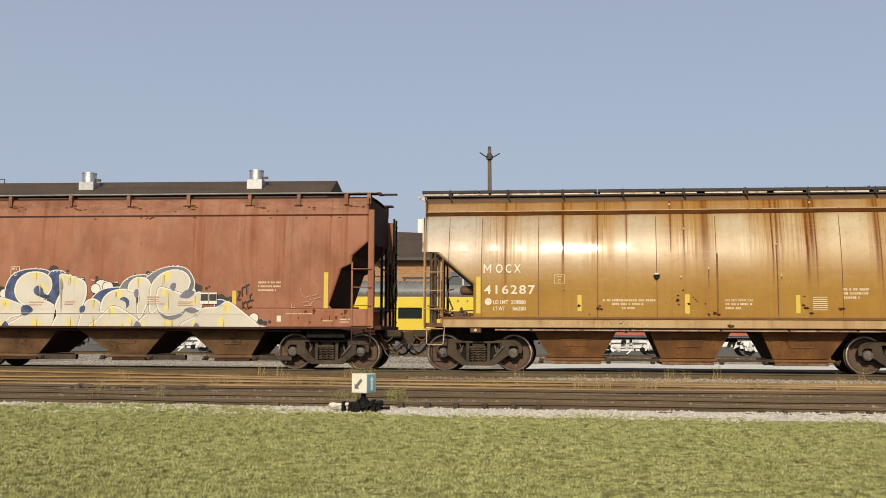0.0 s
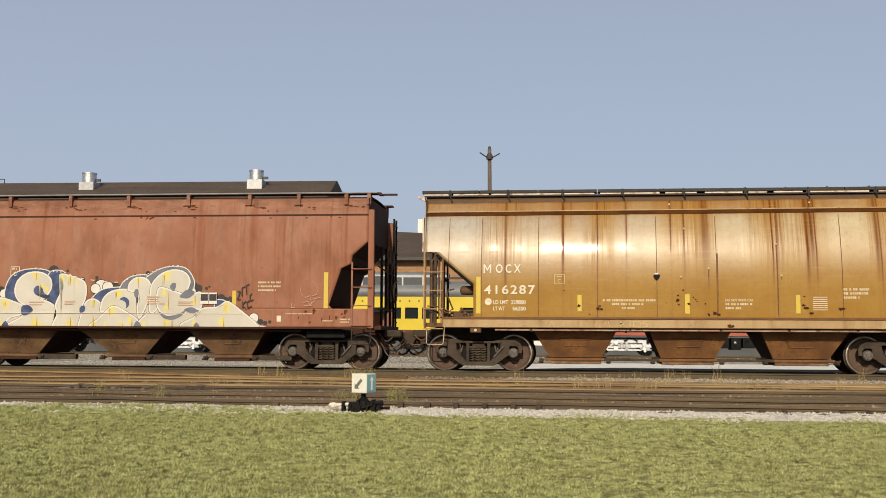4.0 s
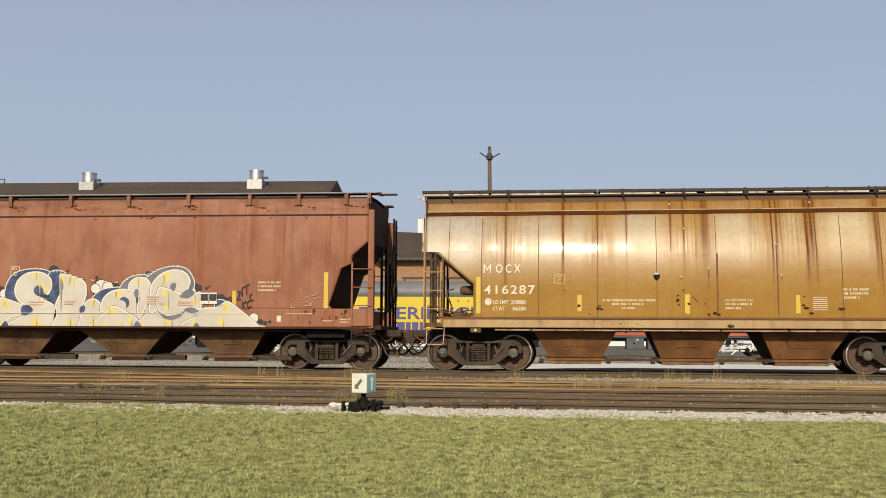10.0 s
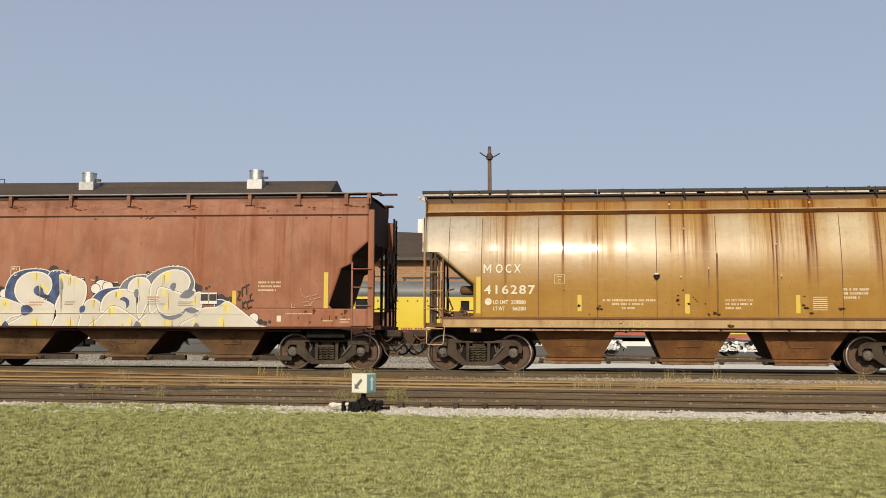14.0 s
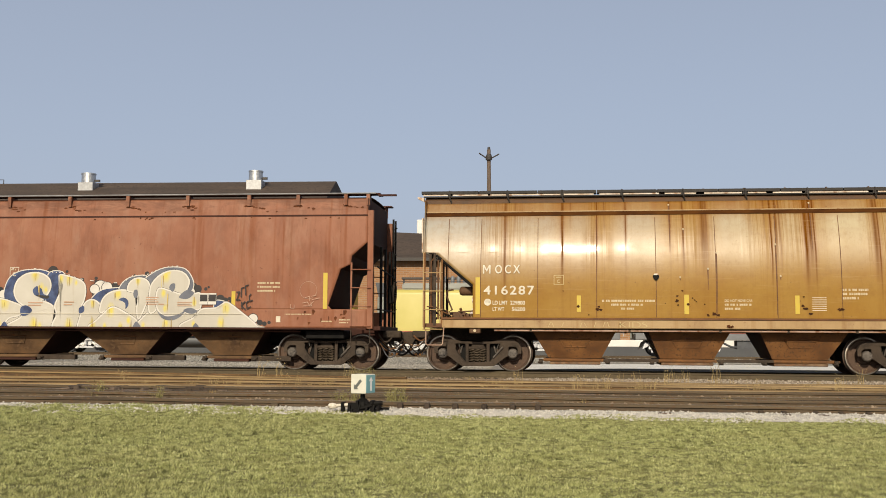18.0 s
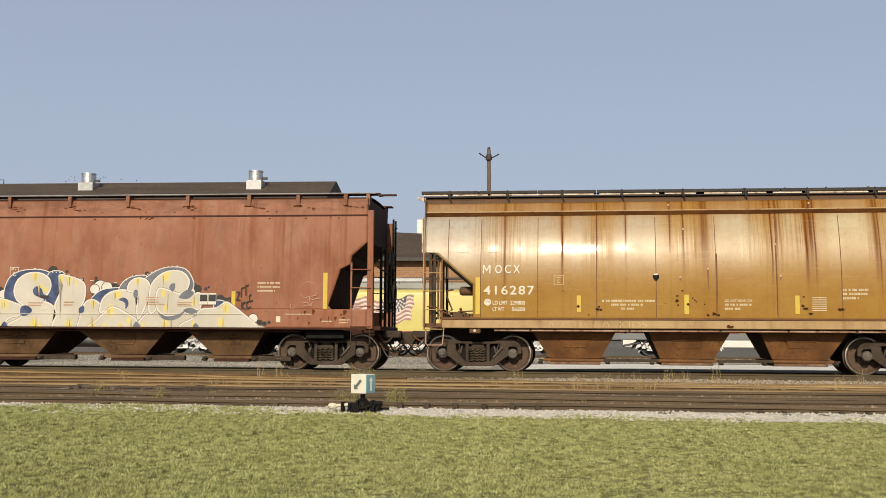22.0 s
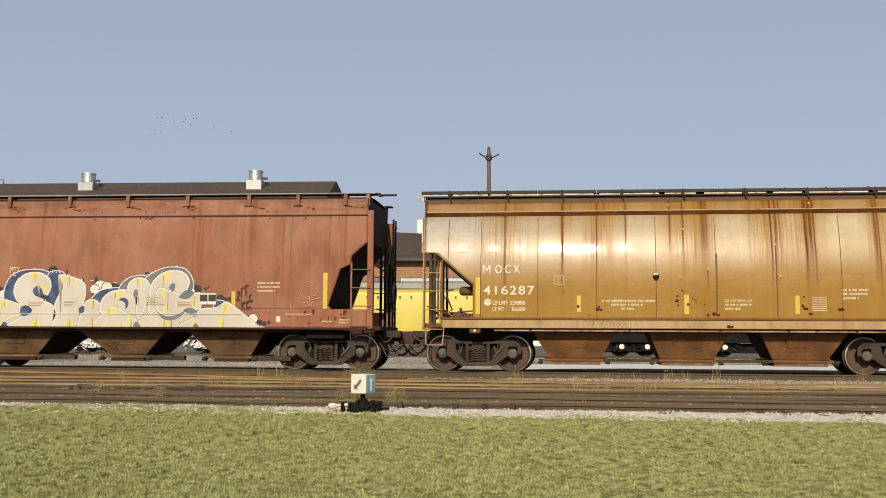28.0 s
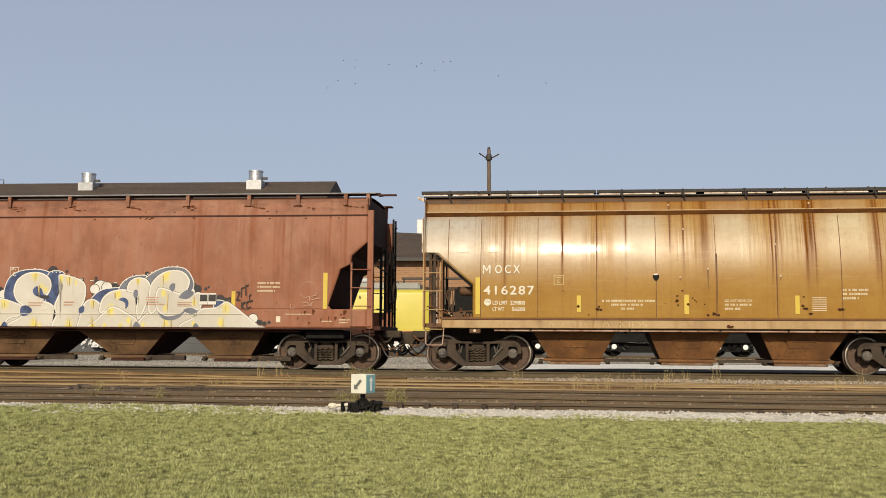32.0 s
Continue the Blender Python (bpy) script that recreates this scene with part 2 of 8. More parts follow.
M["chute_r"] = surf("rusty_chute", (0.105, 0.043, 0.012), (0.215, 0.096, 0.028), 2.0, 0.85, c3=(0.098, 0.047, 0.018), fine=16)
M["tray"] = surf("crusted_tray", (0.075, 0.042, 0.024), (0.23, 0.15, 0.09), 5.0, 0.9, c3=(0.19, 0.085, 0.035), fine=18, bumps=0.6, dist=0.01)
M["rust_band"] = surf("rust_band", (0.085, 0.031, 0.007), (0.155, 0.062, 0.014), 3.0, 0.7, stretch=(1, 1, 3))
M["eave_rust"] = surf("eave_rust", (0.052, 0.017, 0.003), (0.098, 0.036, 0.006), 2.0, 0.8, stretch=(1, 1, 3), spec=0.12)
M["truck"] = surf("truck_steel", (0.030, 0.022, 0.016), (0.072, 0.053, 0.038), 3.0, 0.85, c3=(0.06, 0.045, 0.034), fine=25, spec=0.25)
M["spring_dust"] = surf("dusty_spring", (0.045, 0.033, 0.022), (0.105, 0.080, 0.054), 5.0, 0.8, spec=0.25)
M["bearing"] = surf("bearing_grease", (0.055, 0.045, 0.037), (0.12, 0.102, 0.085), 6.0, 0.6, c3=(0.04, 0.033, 0.027), fine=20)
M["wheel"] = surf("wheel_rust", (0.060, 0.035, 0.022), (0.105, 0.062, 0.039), 4.0, 0.75, metal=0.1, c3=(0.05, 0.03, 0.02))
M["tread"] = surf("worn_steel", (0.22, 0.20, 0.17), (0.42, 0.39, 0.34), 8.0, 0.35, metal=0.9)
M["walk_dark"] = surf("walkway_steel", (0.022, 0.020, 0.019), (0.045, 0.040, 0.036), 3.0, 0.7, spec=0.3)
# pale edges: sunlit brightness is put into the colour, with rust flecks
M["edge_pale"] = surf("pale_edge", (0.46, 0.36, 0.26), (0.72, 0.65, 0.56), 1.6, 0.55, c3=(0.30, 0.17, 0.09), fine=6)
# pale pipe colour that already holds the sunlit look
M["pipe_pale"] = surf("pale_pipe", (0.34, 0.19, 0.12), (0.52, 0.38, 0.29), 1.5, 0.5, c3=(0.22, 0.10, 0.05), fine=7)
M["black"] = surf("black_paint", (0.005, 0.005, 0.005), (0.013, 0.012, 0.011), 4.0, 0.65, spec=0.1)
M["seam"] = surf("rusty_seam", (0.035, 0.012, 0.003), (0.075, 0.024, 0.006), 3.0, 0.8, spec=0.2)
M["yellow_tab"] = surf("yellow_marker", (0.52, 0.38, 0.025), (0.46, 0.34, 0.045), 8.0, 0.45)
M["white_mark"] = surf("white_stencil", (0.62, 0.58, 0.47), (0.52, 0.47, 0.36), 9.0, 0.6)
M["stack"] = surf("bright_galvanised", (0.42, 0.43, 0.44), (0.56, 0.57, 0.58), 4.0, 0.45, metal=0.9)
M["pale_spray"] = surf("pale_spray", (0.40, 0.30, 0.13), (0.47, 0.38, 0.19), 5.0, 0.7)
M["stencil"] = surf("worn_stencil", (0.42, 0.33, 0.19), (0.54, 0.46, 0.32), 14.0, 0.7, fine=40)
M["galv"] = surf("galvanised_steel", (0.30, 0.305, 0.31), (0.40, 0.405, 0.41), 5.0, 0.45, metal=0.6)
M["rail"] = surf("rail_rust", (0.040, 0.027, 0.014), (0.112, 0.079, 0.043), 1.6, 0.75, c3=(0.085, 0.047, 0.019), fine=14, stretch=(0.35, 5, 8))
M["rail_ochre"] = surf("rail_ochre", (0.055, 0.031, 0.012), (0.160, 0.092, 0.033), 1.4, 0.75, c3=(0.13, 0.065, 0.022), fine=14, stretch=(0.3, 5, 8))
M["rail_dun"] = surf("rail_dun", (0.060, 0.046, 0.025), (0.105, 0.080, 0.044), 1.2, 0.85, c3=(0.075, 0.052, 0.028), fine=10, stretch=(0.3, 4, 6))
M["railtop"] = surf("rail_head", (0.33, 0.27, 0.20), (0.45, 0.40, 0.33), 6.0, 0.4, metal=0.7)
# weathered rail heads with the low sun's gold mixed into the colour
M["rail_gold"] = surf("rail_sunlit", (0.13, 0.082, 0.032), (0.32, 0.225, 0.10), 1.2, 0.5, stretch=(0.4, 3, 6))
M["tie"] = surf("tie_wood", (0.062, 0.043, 0.029), (0.14, 0.098, 0.064), 3.0, 0.9, c3=(0.035, 0.025, 0.019), stretch=(6, 1, 1), vary=0.25)
M["old_wood"] = surf("rotten_timber", (0.045, 0.032, 0.024), (0.13, 0.095, 0.068), 6.0, 0.9, stretch=(1, 6, 6), vary=0.3)
M["stone_w"] = surf("white_ballast", (0.40, 0.38, 0.34), (0.56, 0.53, 0.48), 9.0, 0.9)
M["stone_m"] = surf("mixed_ballast", (0.10, 0.075, 0.052), (0.46, 0.40, 0.32), 22.0, 0.9)
M["stone_l"] = surf("beige_ballast", (0.19, 0.178, 0.155), (0.40, 0.375, 0.335), 9.0, 0.9)
M["stone_g"] = surf("grey_ballast", (0.15, 0.145, 0.13), (0.34, 0.325, 0.29), 9.0, 0.9)
M["stone_b"] = surf("brown_ballast", (0.13, 0.094, 0.060), (0.29, 0.22, 0.15), 14.0, 0.9)
M["up_yellow"] = surf("yellow_enamel", (0.50, 0.385, 0.016), (0.55, 0.42, 0.026), 0.7, 0.35, bumps=0.03)
M["up_lemon"] = surf("lemon_enamel", (0.455, 0.385, 0.040), (0.50, 0.43, 0.055), 0.7, 0.4, bumps=0.03)
M["up_pale"] = surf("faded_yellow_enamel", (0.47, 0.41, 0.11), (0.52, 0.455, 0.14), 0.7, 0.4, bumps=0.03)
M["up_grey"] = surf("grey_enamel", (0.115, 0.122, 0.13), (0.165, 0.172, 0.18), 0.8, 0.55, bumps=0.05)
M["tender_top"] = surf("tender_top_grey", (0.22, 0.225, 0.205), (0.30, 0.305, 0.28), 0.8, 0.6, bumps=0.05)
M["up_red"] = surf("red_enamel", (0.27, 0.055, 0.03), (0.31, 0.07, 0.04), 1.0, 0.45, bumps=0.05)
M["silver"] = surf("silver_paint", (0.50, 0.515, 0.54), (0.66, 0.675, 0.70), 2.5, 0.5, metal=0.15, c3=(0.40, 0.39, 0.37), fine=5)
M["end_grey"] = surf("grey_cabinet", (0.17, 0.18, 0.165), (0.27, 0.285, 0.26), 2.5, 0.6, fine=6, c3=(0.13, 0.135, 0.12))
M["under"] = surf("underframe_grey", (0.045, 0.048, 0.055), (0.085, 0.09, 0.10), 2.0, 0.7)
M["navy"] = surf("navy_letter", (0.035, 0.035, 0.16), (0.05, 0.05, 0.2), 3.0, 0.5)
M["olive_letter"] = surf("olive_letter", (0.12, 0.10, 0.03), (0.16, 0.13, 0.04), 3.0, 0.5)
M["red_letter"] = surf("red_letter", (0.22, 0.05, 0.02), (0.28, 0.07, 0.03), 3.0, 0.5)
M["brick"] = None
M["shingle"] = surf("brown_shingle", (0.052, 0.036, 0.026), (0.088, 0.062, 0.045), 0.6, 0.9, c3=(0.038, 0.027, 0.02), fine=3.5, stretch=(0.4, 1, 3))
M["trim"] = surf("dark_trim", (0.03, 0.025, 0.022), (0.05, 0.042, 0.036), 2.0, 0.6)
M["white_wall"] = surf("white_panel", (0.66, 0.65, 0.62), (0.75, 0.74, 0.71), 0.8, 0.7)
M["asphalt"] = surf("asphalt", (0.07, 0.073, 0.08), (0.10, 0.105, 0.11), 0.5, 0.9, c3=(0.08, 0.08, 0.085))
M["pole_wood"] = surf("pole_wood", (0.09, 0.065, 0.05), (0.15, 0.11, 0.085), 3.0, 0.9, stretch=(6, 6, 0.5))
M["bird"] = surf("bird_plumage", (0.075, 0.062, 0.05), (0.14, 0.115, 0.09), 20.0, 0.8)
M["bird_pale"] = surf("bird_underside", (0.12, 0.10, 0.08), (0.20, 0.17, 0.14), 20.0, 0.8)


def glass_dark():
    m, nt, p = nodes_of("tinted_glass")
    p.inputs["Base Color"].default_value = (0.015, 0.02, 0.022, 1)
    p.inputs["Roughness"].default_value = 0.06
    p.inputs["Specular IOR Level"].default_value = 0.7
    bump(nt, p, noise_of(nt, 1.2, 2), 0.05, 0.01)
    return m


M["glass"] = glass_dark()


def brick_wall_material():
    m, nt, p = nodes_of("tan_brick")
    b = nt.nodes.new("ShaderNodeTexBrick")
    b.inputs["Scale"].default_value = 1.0
    b.inputs["Brick Width"].default_value, b.inputs["Row Height"].default_value = 0.40, 0.135
    b.inputs["Mortar Size"].default_value = 0.014
    b.inputs["Color1"].default_value = (0.27, 0.135, 0.06, 1)
    b.inputs["Color2"].default_value = (0.36, 0.19, 0.085, 1)
    b.inputs["Mortar"].default_value = (0.30, 0.24, 0.18, 1)
    tc = nt.nodes.new("ShaderNodeTexCoord")
    sp = nt.nodes.new("ShaderNodeSeparateXYZ")
    cb = nt.nodes.new("ShaderNodeCombineXYZ")
    nt.links.new(tc.outputs["Object"], sp.inputs[0])
    nt.links.new(sp.outputs["X"], cb.inputs["X"])
    nt.links.new(sp.outputs["Z"], cb.inputs["Y"])
    nt.links.new(cb.outputs[0], b.inputs["Vector"])
    n = noise_of(nt, 0.5, 4)
    col = blend(nt, ramp(nt, n, [(0.35, (0, 0, 0)), (0.7, (0.5, 0.5, 0.5))]), b.outputs["Color"], (0.24, 0.12, 0.055))
    nt.links.new(col, p.inputs["Base Color"])
    p.inputs["Roughness"].default_value = 0.9
    bump(nt, p, b.outputs["Fac"], 0.3, -0.01)
    return m


M["brick"] = brick_wall_material()


def lawn_material():
    m, nt, p = nodes_of("mown_lawn")
    big = noise_of(nt, 0.55, 5)
    mid = noise_of(nt, 5.0, 5)
    col = ramp(nt, big, [(0.3, (0.105, 0.104, 0.040)), (0.7, (0.15, 0.148, 0.058))])
    col = blend(nt, ramp(nt, mid, [(0.3, (0, 0, 0)), (0.75, (0.6, 0.6, 0.6))]), col, (0.17, 0.155, 0.066))
    nt.links.new(col, p.inputs["Base Color"])
    p.inputs["Roughness"].default_value = 0.9
    bump(nt, p, noise_of(nt, 45, 4), 0.7, 0.03)
    return m


def yard_material():
    """Cinders and brown ballast of the yard."""
    m, nt, p = nodes_of("yard_gravel")
    big = noise_of(nt, 0.6, 5, coords(nt, (0.25, 1.6, 1)))
    v = nt.nodes.new("ShaderNodeTexVoronoi")
    v.inputs["Scale"].default_value = 22
    nt.links.new(coords(nt), v.inputs["Vector"])
    col = ramp(nt, big, [(0.3, (0.105, 0.075, 0.046)), (0.7, (0.25, 0.185, 0.115))])
    col = blend(nt, 0.55, col, ramp(nt, v.outputs["Color"], [(0.2, (0.09, 0.07, 0.055)), (0.8, (0.36, 0.31, 0.25))]))
    nt.links.new(col, p.inputs["Base Color"])
    p.inputs["Roughness"].default_value = 0.95
    bump(nt, p, v.outputs["Distance"], 0.9, 0.03)
    return m


def pale_gravel_material():
    m, nt, p = nodes_of("pale_gravel")
    v = nt.nodes.new("ShaderNodeTexVoronoi")
    v.inputs["Scale"].default_value = 16
    nt.links.new(coords(nt), v.inputs["Vector"])
    col = ramp(nt, v.outputs["Color"], [(0.1, (0.13, 0.115, 0.095)), (0.9, (0.36, 0.33, 0.28))])
    nt.links.new(col, p.inputs["Base Color"])
    p.inputs["Roughness"].default_value = 0.95
    bump(nt, p, v.outputs["Distance"], 0.9, 0.03)
    return m


M["lawn"], M["yard"], M["pale"] = lawn_material(), yard_material(), pale_gravel_material()


# ================= building helpers =================
def part(name, bm, material, parent=None, label="", smooth=False):
    me = bpy.data.meshes.new(name)
    bm.to_mesh(me)
    bm.free()
    me.materials.append(material)
    if smooth:
        for f in me.polygons:
            f.use_smooth = True
    ob = new(name, me)
    if parent:
        ob.parent = parent
    if label:
        tagged(ob, label)
    return ob


def pieces(name, bm, material, parent=None, label="", smooth=False):
    """Every separate shell of bm becomes a part of its own."""
    bm.verts.index_update()
    seen = set()
    out = []
    for v in bm.verts[:]:
        if v.index in seen:
            continue
        shell, todo = [], [v]
        seen.add(v.index)
        while todo:
            w = todo.pop()
            shell.append(w)
            for e in w.link_edges:
                o = e.other_vert(w)
                if o.index not in seen:
                    seen.add(o.index)
                    todo.append(o)
        one = bmesh.new()
        made = {w.index: one.verts.new(w.co) for w in shell}
        for f in {f for w in shell for f in w.link_faces}:
            one.faces.new([made[w.index] for w in f.verts])
        out.append(part(name, one, material, parent, label, smooth))
    bm.free()
    return out


def thing(name, m, label, category, group="", kind=""):
    ob = new(name)
    ob.matrix_basis = m
    return tagged(ob, label, category, group, kind)


def box(bm, x0, x1, y0, y1, z0, z1):
    v = [bm.verts.new(c) for c in ((x0, y0, z0), (x1, y0, z0), (x1, y1, z0), (x0, y1, z0), (x0, y0, z1), (x1, y0, z1), (x1, y1, z1), (x0, y1, z1))]
    for q in ((3, 2, 1, 0), (4, 5, 6, 7), (0, 1, 5, 4), (1, 2, 6, 5), (2, 3, 7, 6), (3, 0, 4, 7)):
        bm.faces.new([v[i] for i in q])
    return bm


def bevelled(x0, x1, y0, y1, z0, z1, r=0.01, seg=1):
    bm = box(bmesh.new(), x0, x1, y0, y1, z0, z1)
    bmesh.ops.bevel(bm, geom=bm.edges[:], offset=r, segments=seg, affect="EDGES")
    return bm


def tube(bm, p, q, r, n=8, r2=None):
    p, q = Vector(p), Vector(q)
    rot = (q - p).to_track_quat("Z", "Y")
    r2 = r if r2 is None else r2
    rings = []
    for c, rad in ((p, r), (q, r2)):
        rings.append([bm.verts.new(c + rot @ Vector((rad * math.cos(2 * math.pi * k / n), rad * math.sin(2 * math.pi * k / n), 0))) for k in range(n)])
    for k in range(n):
        bm.faces.new((rings[0][k], rings[0][(k + 1) % n], rings[1][(k + 1) % n], rings[1][k]))
    bm.faces.new(rings[0][::-1])
    bm.faces.new(rings[1])
    return bm


def pipe(bm, pts, r, n=6):
    """One bent tube through the points."""
    pts = [Vector(p) for p in pts]
    rings, rot, last = [], None, None
    for i, c in enumerate(pts):
        t = (pts[min(i + 1, len(pts) - 1)] - pts[max(i - 1, 0)]).normalized()
        rot = t.to_track_quat("Z", "Y") if rot is None else last.rotation_difference(t) @ rot
        last = t
        rings.append([bm.verts.new(c + rot @ Vector((r * math.cos(2 * math.pi * k / n), r * math.sin(2 * math.pi * k / n), 0))) for k in range(n)])
    for a, b in zip(rings, rings[1:]):
        for k in range(n):
            bm.faces.new((a[k], a[(k + 1) % n], b[(k + 1) % n], b[k]))
    bm.faces.new(rings[0][::-1])
    bm.faces.new(rings[-1])
    return bm


def prism(bm, pts, y0, y1):
    """A polygon in x and z, drawn out from y0 to y1."""
    a = [bm.verts.new((x, y0, z)) for x, z in pts]
    b = [bm.verts.new((x, y1, z)) for x, z in pts]
    n = len(pts)
    fs = [bm.faces.new(a), bm.faces.new(b[::-1])]
    for k in range(n):
        fs.append(bm.faces.new((a[(k + 1) % n], a[k], b[k], b[(k + 1) % n])))
    bmesh.ops.recalc_face_normals(bm, faces=fs)
    return bm


def lathe(bm, profile, centre, axis="y", n=24, caps=True):
    """Rings of (radius, offset) about an axis through centre, closed at both ends."""
    c = Vector(centre)
    rings = []
    for r, o in profile:
        ring = []
        for k in range(n):
            a = 2 * math.pi * k / n
            u, w = r * math.cos(a), r * math.sin(a)
            ring.append(bm.verts.new(c + (Vector((u, o, w)) if axis == "y" else Vector((u, w, o)) if axis == "z" else Vector((o, u, w)))))
        rings.append(ring)
    fs = []
    for r0, r1 in zip(rings, rings[1:]):
        for k in range(n):
            fs.append(bm.faces.new((r0[k], r0[(k + 1) % n], r1[(k + 1) % n], r1[k])))
    if caps:
        fs.append(bm.faces.new(rings[0]))
        fs.append(bm.faces.new(rings[-1]))
    bmesh.ops.recalc_face_normals(bm, faces=fs)
    return bm


def sheet(bm, rows, thick=0.0):
    """A skin through rows of points of equal number."""
    vs = [[bm.verts.new(p) for p in row] for row in rows]
    for a, b in zip(vs, vs[1:]):
        for k in range(len(a) - 1):
            bm.faces.new((a[k], a[k + 1], b[k + 1], b[k]))
    return bm


def thicken(ob, t, offset=-1):
    mod = ob.modifiers.new("thickness", "SOLIDIFY")
    mod.thickness, mod.offset = t, offset
    return ob


def lerp_at(pts, z):
    """The value at z along a list of (z, value)."""
    for (z0, a), (z1, b) in zip(pts, pts[1:]):
        if z <= z1:
            return a + (b - a) * max(0.0, min(1.0, (z - z0) / (z1 - z0)))
    return pts[-1][1]


def lettering(name, text, height, x, y, z, material, parent, width=None, label="", bold=0.018, spread=1.0):
    """Flat letters that face the near side (-y), lower left corner at x, z."""
    cu = bpy.data.curves.new(name, "FONT")
    cu.body, cu.size, cu.extrude, cu.offset, cu.space_character = text, 1.0, 0.0, bold, spread
    tmp = bpy.data.objects.new(name, cu)
    me = bpy.data.meshes.new_from_object(tmp)
    bpy.data.objects.remove(tmp)
    co = np.empty(len(me.vertices) * 3)
    me.vertices.foreach_get("co", co)
    co = co.reshape(-1, 3)
    lo, hi = co.min(0), co.max(0)
    s = height / (hi[1] - lo[1])
    sx = width / (hi[0] - lo[0]) if width else s
    out = np.stack([x + (co[:, 0] - lo[0]) * sx, np.zeros(len(co)), z + (co[:, 1] - lo[1]) * s], 1)
    out[:, 1] = [y(h) for h in out[:, 2]] if callable(y) else y
    me.vertices.foreach_set("co", out.ravel())
    me.name = name
    me.materials.clear()
    me.materials.append(material)
    ob = new(name, me)
    ob.parent = parent
    if label:
        tagged(ob, label)
    return ob


def bars(name, rows, y, material, parent, label=""):
    """Writing too small to read: rows of (x0, x1, z, height), one short bar a character."""
    bm = bmesh.new()
    rnd = random.Random(int(abs(rows[0][0]) * 1000) + len(rows))
    for x0, x1, z, h in rows:
        x = x0
        while x < x1 - 0.02:
            w = min(h * rnd.choice((0.6, 0.8, 1.0)), x1 - x)
            vs = [bm.verts.new(c) for c in ((x, y, z), (x + w, y, z), (x + w, y, z + h), (x, y, z + h))]
            bm.faces.new(vs)
            x += w + h * (0.8 if rnd.random() < 0.2 else 0.16)
    return tagged(part(name, bm, material, parent), label or "rows of small white writing", "", "", "stuff")


# ================= ground and tracks =================
HEAD = 6.9                               # the tracks run nearer towards the viewer's right by this angle
YARD = pose(0, 0, 0, 0, 0, -HEAD)


def ground():
    vs = [-900, -200, -40, -10, 0, 4, 8, 11.5, 12.55, 13.35, 14.4, 17.6, 21.8, 26.0, 29.3, 34.0, 38.0, 45.7, 48.0, 52.0, 57.6, 62.4, 73.5, 110, 300, 900, 3500]
    zs = [-0.75, -0.75, -0.75, -0.75, -0.72, -0.58, -0.37, -0.175, -0.122, -0.08, -0.08, -0.085, -0.095, -0.165, -0.178, -0.18, -0.195, -0.20, -0.20, -0.20, -0.20, -0.28, -0.3, -0.3, -0.3, -0.3, -0.3]
    # 6: ground blackened where the wagons' shadow lies
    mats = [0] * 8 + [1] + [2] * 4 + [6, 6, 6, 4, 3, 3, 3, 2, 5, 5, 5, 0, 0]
    us = [-3500, -600, -150, -60] + [x * 2.0 for x in range(-20, 21)] + [60, 150, 600, 3500]
    bm = bmesh.new()
    dip = {29.3: 0.02, 34.0: 0.10, 38.0: 0.10, 45.7: 0.09, 48.0: 0.07, 52.0: 0.04}
    rows = [[(u, v, z - dip.get(v, 0.0) * max(0.0, min(1.0, (1.0 - u) / 4.0))) for u in us] for v, z in zip(vs, zs)]
    sheet(bm, rows)
    bm.faces.ensure_lookup_table()
    n = len(us) - 1
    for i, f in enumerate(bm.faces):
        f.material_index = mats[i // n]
        mid = f.calc_center_median()
        if f.material_index == 4 and mid.x < -2.5 and mid.y > 40:
            f.material_index = 3
    bmesh.ops.recalc_face_normals(bm, faces=bm.faces[:])
    if sum(f.normal.z for f in bm.faces) < 0:
        bmesh.ops.reverse_faces(bm, faces=bm.faces[:])
    ob = part("ground", bm, M["lawn"])
    for k in ("stone_w", "yard", "pale", "concrete", "asphalt", "shadow_ground"):
        ob.data.materials.append(M[k])
    ob.matrix_basis = YARD
    tagged(ob, "mown lawn, gravel rail yard and asphalt, one level ground", "ground", kind="structure")


# near-black ground with the parked wagons' shadow put into its colour
M["shadow_ground"] = surf("shadowed_ground", (0.018, 0.016, 0.014), (0.045, 0.040, 0.035), 0.8, 0.95, c3=(0.06, 0.052, 0.045), fine=18, spec=0.2)
M["concrete"] = surf("pale_concrete", (0.68, 0.66, 0.61), (0.78, 0.76, 0.71), 0.8, 0.85, c3=(0.42, 0.41, 0.38))
ground()


